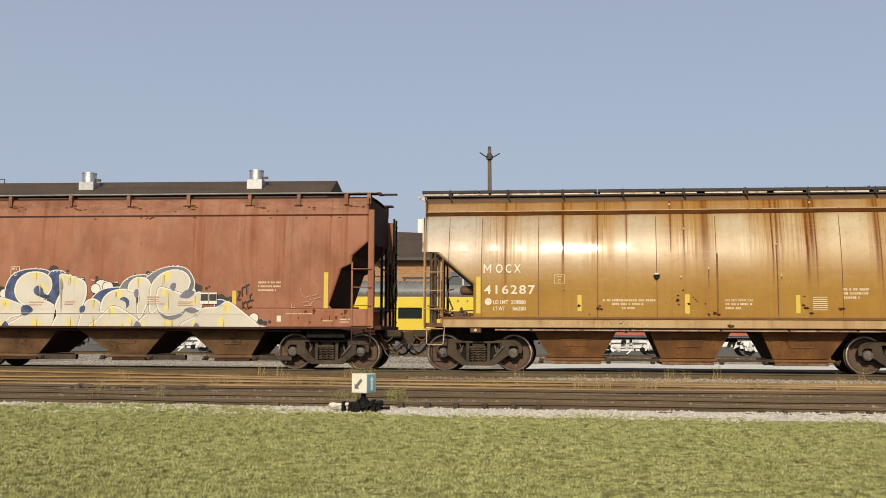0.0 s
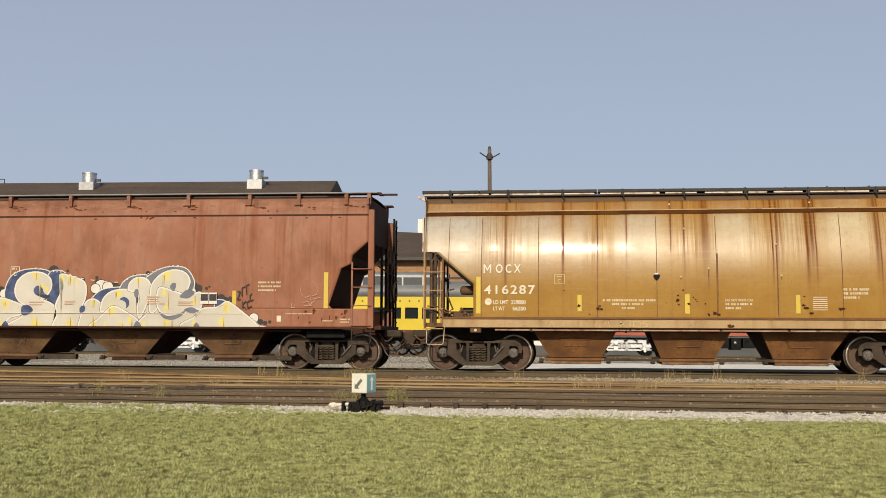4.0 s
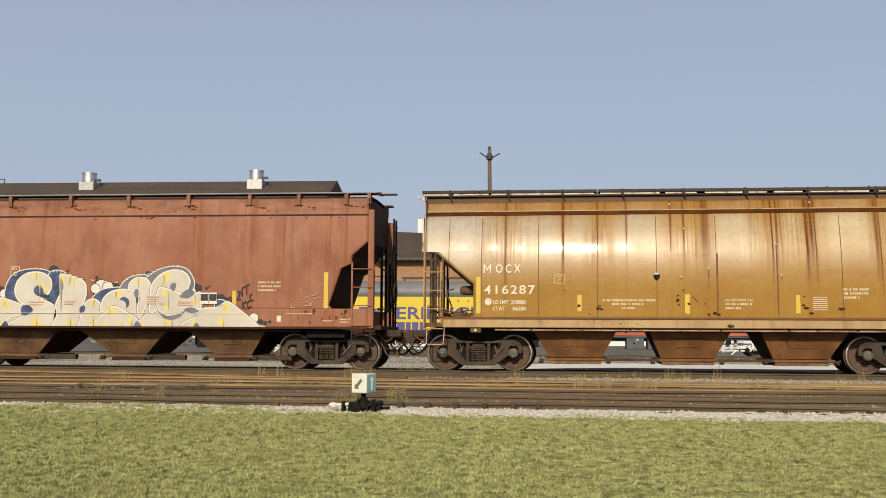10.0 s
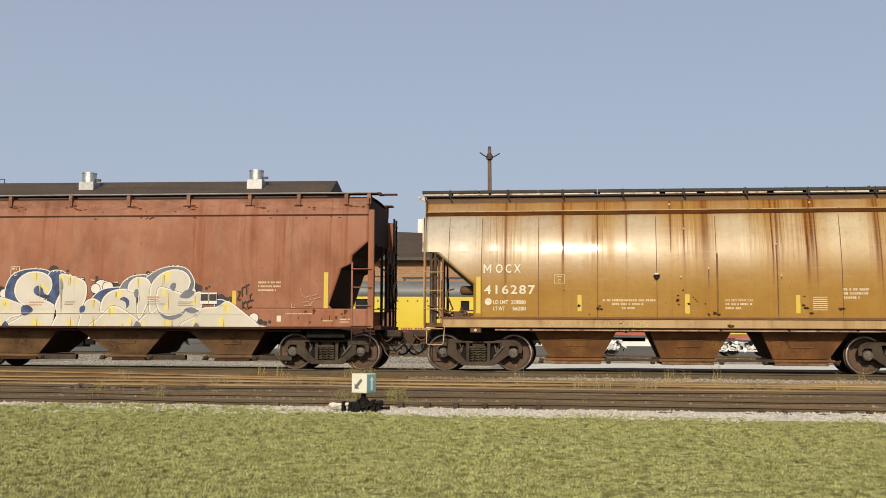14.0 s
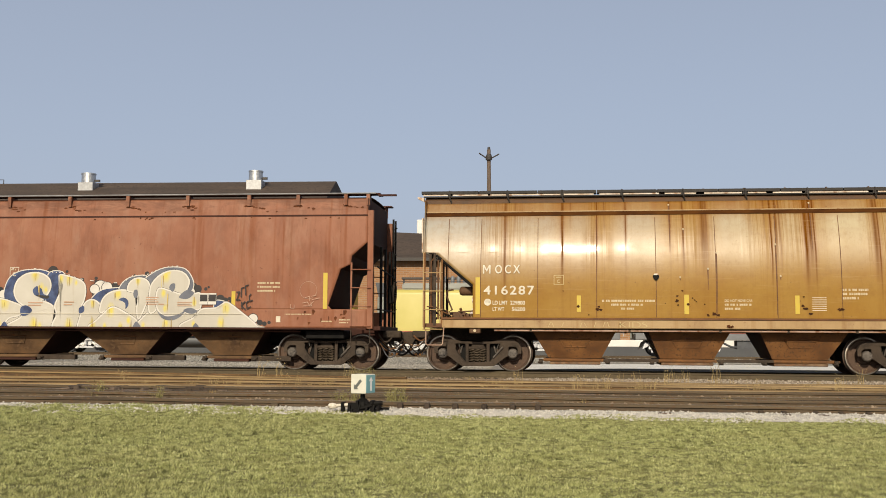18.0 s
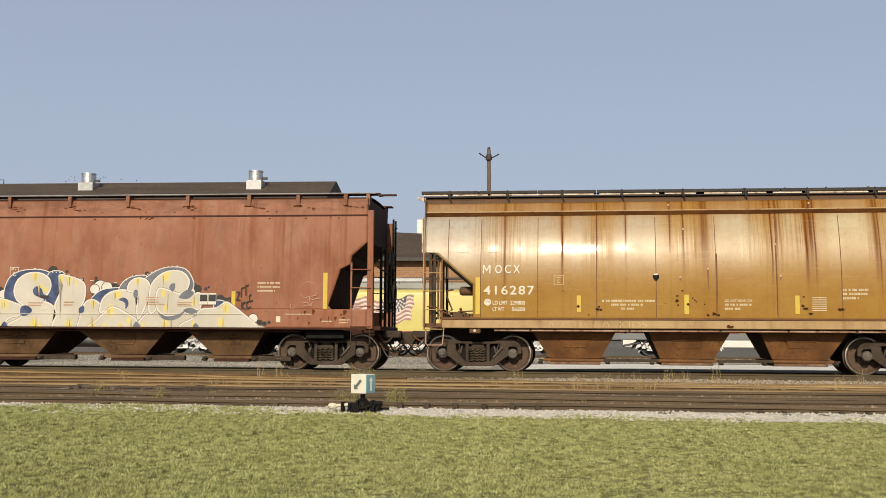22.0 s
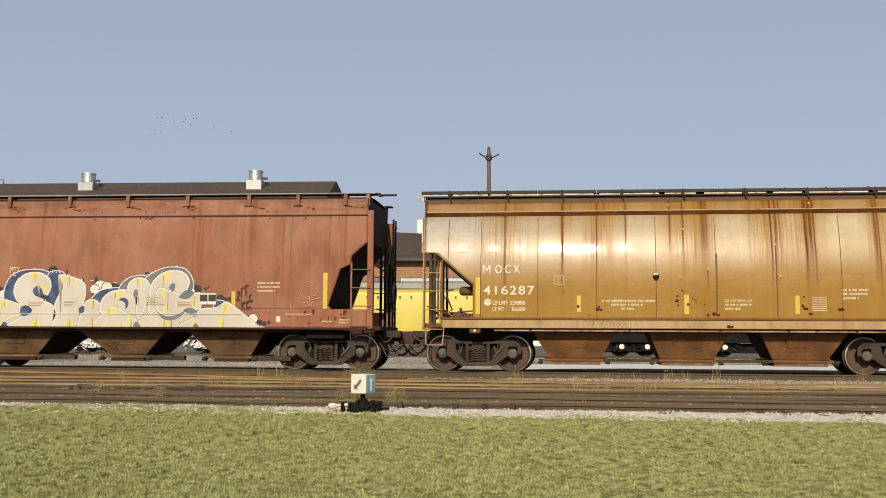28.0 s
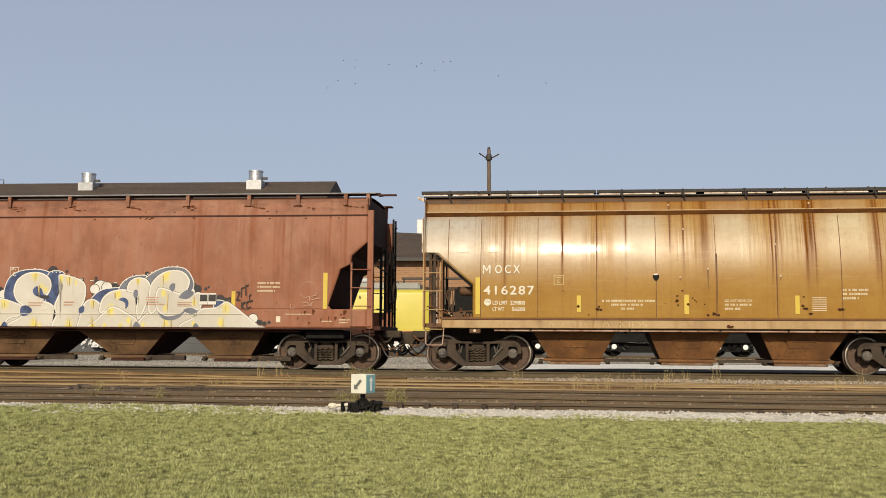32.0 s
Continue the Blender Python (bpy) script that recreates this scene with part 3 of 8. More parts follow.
def grass_blades():
    """Close-mown turf: very many short blades lying every way, in mats and thin spots."""
    rng = np.random.default_rng(4)
    n = 640000
    v = 6.3 + (12.75 - 6.3) * rng.random(n) ** 0.75
    u = (rng.random(n) * 2 - 1) * (0.47 * v + 0.8) - 0.12 * v
    # the turf's ragged edge against the ballast
    fray = 0.16 * np.sin(u * 1.7 + 0.6) + 0.12 * np.sin(u * 4.1) + 0.08 * np.sin(u * 9.7 + 1.0) + 0.6 * np.exp(-((u + 5.2) / 0.8) ** 2) + 0.24 / (1 + np.exp((u + 3.2) * 4))
    v = np.where(v > 12.2, v + fray * (v - 12.2) / 0.55, v)
    # grass creeping over the ballast in one stretch
    k = 16000
    u[:k] = np.concatenate([rng.normal(-5.5, 0.45, k // 2), rng.normal(-4.2, 0.3, k // 4), rng.normal(-6.6, 0.2, k - k // 2 - k // 4)])
    v[:k] = 12.4 + 0.8 * rng.random(k) ** 1.4
    j = 34000
    u[k:k + j] = -9.5 + 7.2 * rng.random(j) ** 1.2
    v[k:k + j] = 12.35 + (0.34 + 0.14 * np.sin(u[k:k + j] * 2.6) + 0.08 * np.sin(u[k:k + j] * 7.7)) * rng.random(j)
    zg = np.interp(v, [4, 8, 11.5, 12.55, 13.35], [-0.58, -0.37, -0.175, -0.122, -0.08])
    cell = {}

    def patch(a, b, s, sx):
        key = np.stack([np.floor(a * s * sx * 6), np.floor(b * s * 6)], 1).astype(int)
        out = np.empty(len(a))
        for i, k in enumerate(map(tuple, key)):
            q = (s,) + k
            if q not in cell:
                cell[q] = noise.noise((k[0] / 6, k[1] / 6, s))
            out[i] = cell[q]
        return out
    tuft = patch(u, v, 1.1, 0.6) + 0.5 * patch(u, v, 3.7, 0.8)
    # clumps a few centimetres wide and low ridges left by the mower, each with a height of its own
    jig = 0.35 * np.sin(u * 7.3 + v * 3.1) + 0.2 * np.sin(u * 19.0)
    hue = np.sin(np.floor(u * 13 + 0.5 * np.sin(v * 5.0)) * 12.9898 + np.floor(v * 6.5 + jig) * 78.233) * 43758.5453
    hue -= np.floor(hue)
    fine = np.sin(np.floor(u * 31 + 0.5 * np.sin(v * 11.0)) * 39.425 + np.floor(v * 13 + jig * 2) * 21.17) * 24634.63
    fine -= np.floor(fine)
    ridge = 0.5 + 0.5 * np.sin(v * 15.0 + 0.9 * np.sin(u * 0.6) + 0.5 * np.sin(u * 2.3))
    h = (0.008 + 0.012 * rng.random(n)) * np.clip(1 + 0.35 * tuft, 0.6, 1.5) * (0.35 + (0.95 + 0.55 / (1 + np.exp((u + 1.2) * 1.5))) * hue * hue + 0.55 * fine + 0.45 * ridge)
    h = np.where(v > 12.1, h * 0.62, h)
    h[:k + j] *= 1.7
    a = rng.random(n) * 2 * np.pi
    w = (0.0028 + 0.0042 * rng.random(n)) * (0.7 + 0.05 * v)
    lean = 0.003 + h * (0.25 + 0.8 * rng.random(n))
    b = rng.normal(0, 1.1, n) + np.pi * (rng.random(n) < 0.5 + 0.15 * np.sin(v * 2.1))
    co = np.empty((n, 3, 3), np.float32)
    co[:, 0] = np.stack([u - w * np.cos(a), v - w * np.sin(a), zg - 0.003], 1)
    co[:, 1] = np.stack([u + w * np.cos(a), v + w * np.sin(a), zg - 0.003], 1)
    co[:, 2] = np.stack([u + lean * np.cos(b), v + lean * np.sin(b), zg + h], 1)
    me = bpy.data.meshes.new("grass")
    me.vertices.add(n * 3)
    me.vertices.foreach_set("co", co.ravel())
    me.loops.add(n * 3)
    me.loops.foreach_set("vertex_index", np.arange(n * 3, dtype=np.int32))
    me.polygons.add(n)
    me.polygons.foreach_set("loop_start", np.arange(0, n * 3, 3, dtype=np.int32))
    me.update(calc_edges=True)
    m, nt, p = nodes_of("grass_blade")
    g = nt.nodes.new("ShaderNodeNewGeometry")
    col = ramp(nt, g.outputs["Random Per Island"], [(0.0, (0.185, 0.200, 0.070)), (0.3, (0.355, 0.378, 0.148)), (0.7, (0.440, 0.458, 0.195)), (1.0, (0.535, 0.54, 0.275))])
    big = noise_of(nt, 0.8, 5, coords(nt, (0.5, 1.3, 1)))
    col = blend(nt, ramp(nt, big, [(0.45, (0, 0, 0)), (0.72, (0.25, 0.25, 0.25))]), col, (0.44, 0.39, 0.19))
    # tufts, each with its own tone; thatch and shade between them painted dark
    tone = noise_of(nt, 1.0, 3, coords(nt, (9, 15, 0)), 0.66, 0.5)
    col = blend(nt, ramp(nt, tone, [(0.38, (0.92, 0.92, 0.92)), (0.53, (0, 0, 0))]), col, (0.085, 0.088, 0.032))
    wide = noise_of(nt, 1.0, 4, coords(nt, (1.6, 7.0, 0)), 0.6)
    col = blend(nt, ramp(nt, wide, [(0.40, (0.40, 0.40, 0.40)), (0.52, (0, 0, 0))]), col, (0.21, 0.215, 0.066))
    spot = noise_of(nt, 2.6, 5, coords(nt, (0.7, 1.2, 1)), 0.65)
    col = blend(nt, ramp(nt, spot, [(0.60, (0, 0, 0)), (0.72, (0.55, 0.55, 0.55))]), col, (0.125, 0.108, 0.044))
    nt.links.new(col, p.inputs["Base Color"])
    p.inputs["Roughness"].default_value = 0.8
    p.inputs["Specular IOR Level"].default_value = 0.25
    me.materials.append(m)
    ob = new("grass", me)
    ob.matrix_basis = YARD
    tagged(ob, "short mown grass, green with dry straw patches", "grass", kind="stuff")


grass_blades()


def stones(name, n, region, size, material, label, seed, base_z, ragged=False):
    """Loose broken stones over a strip: each a lump with its own facets."""
    rng = np.random.default_rng(seed)
    unit = np.array([(1, 0, 0), (-1, 0, 0), (0, 1, 0), (0, -1, 0), (0, 0, 1), (0, 0, -1)], float)
    tris = np.array([(0, 2, 4), (2, 1, 4), (1, 3, 4), (3, 0, 4), (2, 0, 5), (1, 2, 5), (3, 1, 5), (0, 3, 5)])
    u0, u1, v0, v1 = region
    u = u0 + (u1 - u0) * rng.random(n)
    v = v0 + (v1 - v0) * rng.beta(1.6, 1.6, n)
    if ragged:
        v = v + 0.07 * np.sin(u * 2.3 + 1.0) + 0.05 * np.sin(u * 6.1)
    s = size * (0.5 + rng.random(n) ** (2.5 if ragged else 1.0) * (1.6 if ragged else 1.0))
    sc = (0.6 + 0.8 * rng.random((n, 6, 3))) * s[:, None, None] * np.array([1, 1, 0.75])
    a = rng.random(n) * 6.283
    c, d = np.cos(a), np.sin(a)
    pts = unit[None] * sc + rng.normal(0, 0.2, (n, 6, 3)) * s[:, None, None]
    x = pts[:, :, 0] * c[:, None] - pts[:, :, 1] * d[:, None] + u[:, None]
    y = pts[:, :, 0] * d[:, None] + pts[:, :, 1] * c[:, None] + v[:, None]
    z = pts[:, :, 2] + base_z(v)[:, None] + 0.2 * s[:, None]
    co = np.stack([x, y, z], 2).reshape(-1, 3)
    fa = (tris[None] + (np.arange(n) * 6)[:, None, None]).reshape(-1, 3)
    me = bpy.data.meshes.new(name)
    me.from_pydata(co.tolist(), [], fa.tolist())
    me.materials.append(material)
    ob = new(name, me)
    ob.matrix_basis = YARD
    return tagged(ob, label, "ballast", kind="stuff")


def edge_z(v):
    return np.interp(v, [11.5, 12.55, 13.35, 14.4], [-0.175, -0.122, -0.08, -0.08])


stones("white_ballast", 19000, (-9, 9, 12.42, 13.42), 0.0105, M["stone_w"], "white crushed limestone along the lawn's edge", 1, edge_z, True)
def yard_z(v):
    return np.interp(v, [13.35, 17.6, 21.8, 26.0, 29.3], [-0.08, -0.085, -0.095, -0.165, -0.178])


stones("brown_ballast", 28000, (-12, 14, 13.5, 27.4), 0.021, M["stone_b"], "brown dusty ballast between the yard tracks", 2, yard_z)
stones("track_ballast", 16000, (-10, 16, 19.3, 22.4), 0.020, M["stone_b"], "brown crushed stone between old rails", 3, yard_z)
stones("shoulder_ballast", 9000, (-22, -3, 38.5, 46.0), 0.028, M["stone_l"], "beige crushed stone behind the parked wagons", 8, lambda v: np.full(len(v), -0.29))
stones("pale_ballast", 5000, (-0.5, 14, 21.4, 28.0), 0.034, M["stone_m"], "brown and white crushed stone in front of the wagons' rail", 6, yard_z)
stones("mixed_ballast", 7000, (-1.5, 14, 21.4, 28.0), 0.024, M["stone_m"], "beige crushed stone in front of the wagons' rail", 7, yard_z)
stones("verge_ballast", 7000, (-27, -3, 45.7, 57.5), 0.045, M["stone_g"], "grey crushed stone between concrete and main line", 9, lambda v: np.interp(v, [45.7, 48.0, 52.0, 57.6], [-0.29, -0.27, -0.24, -0.20]))
stones("far_ballast", 9000, (-3, 30, 45.7, 57.5), 0.045, M["stone_g"], "grey crushed stone on the main line's shoulder", 5, lambda v: np.full(len(v), -0.20))

PROFILE = [(-0.075, -0.17), (0.075, -0.17), (0.075, -0.155), (0.012, -0.125), (0.012, -0.045), (0.036, -0.036), (0.036, -0.006), (0.026, 0.0), (-0.026, 0.0), (-0.036, -0.006), (-0.036, -0.036), (-0.012, -0.045), (-0.012, -0.125), (-0.075, -0.155)]


def rail(parent, line, z=0.0, side="rail", top="railtop", name="rail"):
    """A rail along a line of (x, y) points, its head at height z; the running face is its own band."""
    bm = bmesh.new()
    rings = []
    for i, (x, y) in enumerate(line):
        a = Vector(line[max(i - 1, 0)])
        b = Vector(line[min(i + 1, len(line) - 1)])
        t = (b - a).normalized()
        nrm = Vector((-t.y, t.x))
        sag = 0.0 if side == "rail_dun" else 0.007 * math.sin(0.8 * x + y) + 0.004 * math.sin(2.1 * x + 2 * y)
        rings.append([bm.verts.new((x + nrm.x * py, y + nrm.y * py, z + pz + sag)) for py, pz in PROFILE])
    k = len(PROFILE)
    for r0, r1 in zip(rings, rings[1:]):
        for j in range(k):
            f = bm.faces.new((r0[j], r0[(j + 1) % k], r1[(j + 1) % k], r1[j]))
            f.material_index = 1 if j in ((7, 9) if top == "rail_gold" else (7,)) else 0
    bm.faces.new(rings[0])
    bm.faces.new(rings[-1][::-1])
    bmesh.ops.recalc_face_normals(bm, faces=bm.faces[:])
    ob = part(name, bm, M[side], parent)
    ob.data.materials.append(M[top])
    return ob


def tie_mesh():
    bm = bevelled(-0.115, 0.115, -1.28, 1.28, -0.16, 0.0, 0.012)
    me = bpy.data.meshes.new("tie")
    bm.to_mesh(me)
    bm.free()
    me.materials.append(M["tie"])
    return me


TIE = tie_mesh()


def track(name, v_near, label, x0=-45, x1=45, side="rail", top="railtop", z=0.0, ties=(-12, 14), slope=0.0):
    """Two rails 1.435 m apart on ties, the near one at v_near metres across the yard."""
    t = thing(name, YARD, label, "railway track", kind="structure")
    for dv in (0.0, 1.507):
        rail(t, [(x, v_near + dv + slope * x + 0.006 * math.sin(x * 0.7 + dv)) for x in range(x0, x1 + 1, 1)], z, side, top)
    rnd = random.Random(int(v_near * 10))
    u = ties[0]
    while u < ties[1]:
        ob = new("tie", TIE)
        ob.parent = t
        ob.matrix_basis = pose(u, v_near + 0.75 + slope * u, z - (0.225 if v_near < 14 else 0.155) + rnd.uniform(-0.015, 0.0), 0, 0, rnd.uniform(-2, 2))
        u += 0.52 + rnd.uniform(-0.05, 0.05)
    return t


track("track_1", 13.45, "rusty siding rails half sunk in white ballast beside the lawn")
track("track_2", 15.6, "rusty turnout rails leading off the siding", slope=0.018)
track("track_3", 19.15, "old yard track with weathered rails, heads coloured golden as sunlit, and weeds", side="rail_ochre", top="rail_gold")
# a turnout leaves the old track and swings away behind it
t4 = thing("track_4", YARD, "brown rusty turnout rails swinging away from the old track", "railway track", kind="structure")
swing = [(-45, 29.5), (-20, 24.6), (-12, 23.1), (-9.5, 22.6), (-7, 22.0), (-5, 21.5), (-3.5, 21.1), (-2.3, 20.78), (-1, 20.45), (0, 20.28), (1.5, 20.12), (3, 20.02)]
rail(t4, swing + [(6, 19.9), (14, 19.75), (45, 19.4)], 0.0, "rail_ochre", "rail_gold")
rail(t4, [(u, v + 1.5) for u, v in swing[:7]], -0.02, "rail_ochre", "rail_ochre")
rail(t4, [(-45, 16.6), (-12, 17.3), (-4, 17.6), (0, 17.75), (5, 17.9), (14, 18.1), (45, 18.8)], 0.0, "rail_ochre", "rail_gold")
for k in range(17):
    ob = new("tie", TIE)
    ob.parent = t4
    ob.matrix_basis = pose(-11.5 + 0.5 * k, 23.75 - 0.1 * k, -0.20, 0, 0, -11)

# the wagons' own track bends a little between the two
t5 = thing("track_5", pose(0, 0, 0), "worn yard track on which the wagons stand", "railway track", kind="structure")


def left_pt(lx, ly):
    a = radians(6)
    return (-3 + math.cos(a) * lx + math.sin(a) * ly, 26.4 - math.sin(a) * lx + math.cos(a) * ly)


def right_pt(lx, ly):
    a = radians(8)
    return (math.cos(a) * lx + math.sin(a) * ly, 26.05 - math.sin(a) * lx + math.cos(a) * ly)


# dark rail heads: shade below the wagons is painted into them
for ly in (0.8825, 2.3175):
    rail(t5, [left_pt(x, ly) for x in (-60, -40, -20, -10, -5, 0, 1.0)] + [right_pt(x, ly) for x in (0.5, 2, 5, 10, 20, 40, 60)], side="rail_dun", top="truck")
for i in range(70):
    ob = new("tie", TIE)
    ob.parent = t5
    lx = -18 + i * 0.52
    x, y = left_pt(lx, 1.6) if lx < 1.5 else right_pt(lx - 2.97, 1.6)
    ob.matrix_basis = pose(x, y, -0.172, 0, 0, -6 if lx < 1.5 else -8)
t6 = track("track_6", 59.4, "main line track behind the parked wagons", z=-0.08, ties=(-25, 25))


# ================= freight wagons =================
def truck_asset(parent, x, near_mat, wheel_mat):
    """A three-piece freight truck: two side frames, bolster, two wheelsets, springs."""
    tr = part("truck", bevelled(x - 0.16, x + 0.16, -1.0, 1.0, 0.42, 0.72, 0.02), M["truck"], parent, "rusty steel freight truck")
    for ax in (x - 0.885, x + 0.885):
        bm = bmesh.new()
        for s in (-1, 1):
            y = s * 0.7175
            o = s
            lathe(bm, [(0.10, y - 0.07 * o), (0.17, y - 0.06 * o), (0.20, y - 0.035 * o), (0.34, y - 0.02 * o), (0.40, y - 0.055 * o), (0.485, y - 0.06 * o), (0.485, y - 0.035 * o), (0.457, y - 0.03 * o), (0.452, y + 0.06 * o), (0.40, y + 0.066 * o), (0.375, y + 0.02 * o), (0.22, y + 0.03 * o), (0.19, y + 0.09 * o), (0.08, y + 0.10 * o)], (ax, 0, 0.457), "y", 40)
        tube(bm, (ax, -0.95, 0.457), (ax, 0.95, 0.457), 0.08, 12)
        ws = part("wheelset", bm, M["wheel"], tr, "brown rusted wheels on an axle", smooth=False)
        for s in (-1, 1):
            y = s * 0.7175
            bm = lathe(bmesh.new(), [(0.425, y + s * 0.0675), (0.450, y + s * 0.0640), (0.460, y + s * 0.05), (0.460, y - s * 0.02)], (ax, 0, 0.457), "y", 48, False)
            part("tread", bm, M["tread"], ws, "bright worn wheel rim")
        for s in (-1, 1):
            bm = lathe(bmesh.new(), [(0.125, s * 0.9), (0.125, s * 1.06), (0.10, s * 1.085), (0.045, s * 1.09), (0.04, s * 1.10)], (ax, 0, 0.457), "y", 20)
            for k in range(3):
                a = 2 * math.pi * k / 3 + 0.4
                tube(bm, (ax + 0.07 * math.cos(a), s * 1.07, 0.457 + 0.07 * math.sin(a)), (ax + 0.07 * math.cos(a), s * 1.105, 0.457 + 0.07 * math.sin(a)), 0.018, 6)
            part("bearing", bm, M["bearing"], tr, "greasy grey roller bearing end cap")
    for s in (-1, 1):
        bm = bmesh.new()
        y0, y1 = s * 0.93, s * 1.05
        for d in (-1, 1):
            # top chord swelling over the bearing, with the outer pedestal leg
            prism(bm, [(x + d * u, z) for u, z in ((0, 0.748), (0.40, 0.755), (0.64, 0.815), (0.88, 0.805), (1.04, 0.72), (1.11, 0.60), (1.10, 0.45), (1.01, 0.45), (1.01, 0.57), (0.95, 0.625), (0.81, 0.625), (0.74, 0.60), (0.66, 0.67), (0.52, 0.70), (0.30, 0.695), (0, 0.690))], y0, y1)
            # inner pedestal leg and the diagonal down to the spring seat
            prism(bm, [(x + d * u, z) for u, z in ((0.70, 0.70), (0.79, 0.63), (0.775, 0.39), (0.71, 0.36), (0.43, 0.150), (0.30, 0.135), (0.30, 0.25), (0.37, 0.315), (0.49, 0.45), (0.555, 0.56), (0.55, 0.66), (0.60, 0.71))], y0 * 1.004, y1 * 1.004)
            # column beside the springs
            prism(bm, [(x + d * u, z) for u, z in ((0.225, 0.72), (0.315, 0.72), (0.305, 0.62), (0.305, 0.24), (0.225, 0.20))], y0 * 1.007, y1 * 0.996)
        prism(bm, [(x - 0.42, 0.235), (x + 0.42, 0.235), (x + 0.40, 0.135), (x - 0.40, 0.135)], y0 * 0.985, y1 * 1.02)
        bmesh.ops.bevel(bm, geom=bm.edges[:], offset=0.008, segments=1, affect="EDGES")
        part("side_frame", bm, M["truck"], tr, "cast steel side frame")
        part("bolster_end", bevelled(x - 0.23, x + 0.20, min(y0, y1 + s * 0.03), max(y0, y1 + s * 0.03), 0.555, 0.625, 0.02), M["truck"], tr)
        for row, yy in ((0, 1.02), (1, 0.96)):
            for k in range(3 if row == 0 else 2):
                cx = x - 0.145 + 0.145 * k + (0.072 if row else 0)
                bm = bmesh.new()
                turns, pts = 5, []
                for q in range(turns * 8 + 1):
                    a = 2 * math.pi * q / 8
                    pts.append((cx + 0.058 * math.cos(a), s * yy + 0.058 * math.sin(a), 0.245 + 0.31 * q / (turns * 8)))
                pipe(bm, pts, 0.017, 4)
                part("spring", bm, M["spring_dust"], tr, "dusty coil spring")
        # brake beam and rod seen below
    bm = bmesh.new()
    for d in (-1, 1):
        box(bm, x + d * 0.40 - 0.03, x + d * 0.40 + 0.03, -0.85, 0.85, 0.33, 0.40)
        for s in (-1, 1):
            box(bm, x + d * 0.385 - 0.075, x + d * 0.385 + 0.075, s * 0.78 - 0.09, s * 0.78 + 0.09, 0.28, 0.70)
    # beams and heads are black so the truck's inside looks shaded
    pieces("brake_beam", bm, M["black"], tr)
    for s in (-1, 1):
        for d in (-1, 1):
            part("brake_hanger", tube(bmesh.new(), (x + d * 0.40, s * 0.90, 0.66), (x + d * 0.45, s * 0.90, 0.47), 0.022, 7), M["bearing"], tr, "worn pale brake hanger")
        part("brake_lever", tube(bmesh.new(), (x + 0.64, s * 1.085, 0.62), (x + 0.40, s * 1.085, 0.35), 0.024, 7), M["bearing"], tr, "worn pale brake lever")
        # added black plate: supplies the darkness inside the truck
        part("shade_plate", box(bmesh.new(), x - 0.62, x + 0.62, min(s * 0.55, s * 0.56), max(s * 0.55, s * 0.56), 0.16, 0.72), M["black"], tr, "black plate standing in for shade inside the truck")
    return tr


def side_y(z, z0, r):
    """Half width of the body at height z: upright low down, then leaning in along an arc."""
    return 1.6 if z <= z0 else 1.6 - (z - z0) ** 2 / (2 * r)


def body_side(name, car, sgn, zs, xl, xr, z0, r, material, waves, seed, label=""):
    """One side skin with the end cut-outs xl(z)..xr(z) and slight dents between the posts."""
    rows = []
    nx = 120
    zs = sorted(set(zs) | {za + (zb - za) * q / 3 for za, zb in zip(zs, zs[1:]) for q in (1, 2)})
    for z in zs:
        a, b = lerp_at(xl, z), lerp_at(xr, z)
        row = []
        for i in range(nx + 1):
            x = a + (b - a) * i / nx
            dent = waves * (noise.noise((x * 1.35 + seed, z * 0.55, sgn)) + 0.6 * math.sin((x - 0.14) / 0.72 * 2 * math.pi) * 0.5)
            row.append((x, sgn * (side_y(z, z0, r) + dent), z))
        rows.append(row)
    ob = part(name, sheet(bmesh.new(), rows), material, car, label, smooth=True)
    return thicken(ob, 0.012, 1 if sgn < 0 else -1)


def slope_sheet(name, car, line, half, material, label=""):
    bm = bmesh.new()
    sheet(bm, [[(x, -half, z) for x, z in line], [(x, half, z) for x, z in line]])
    return thicken(part(name, bm, material, car, label), 0.012, 0)


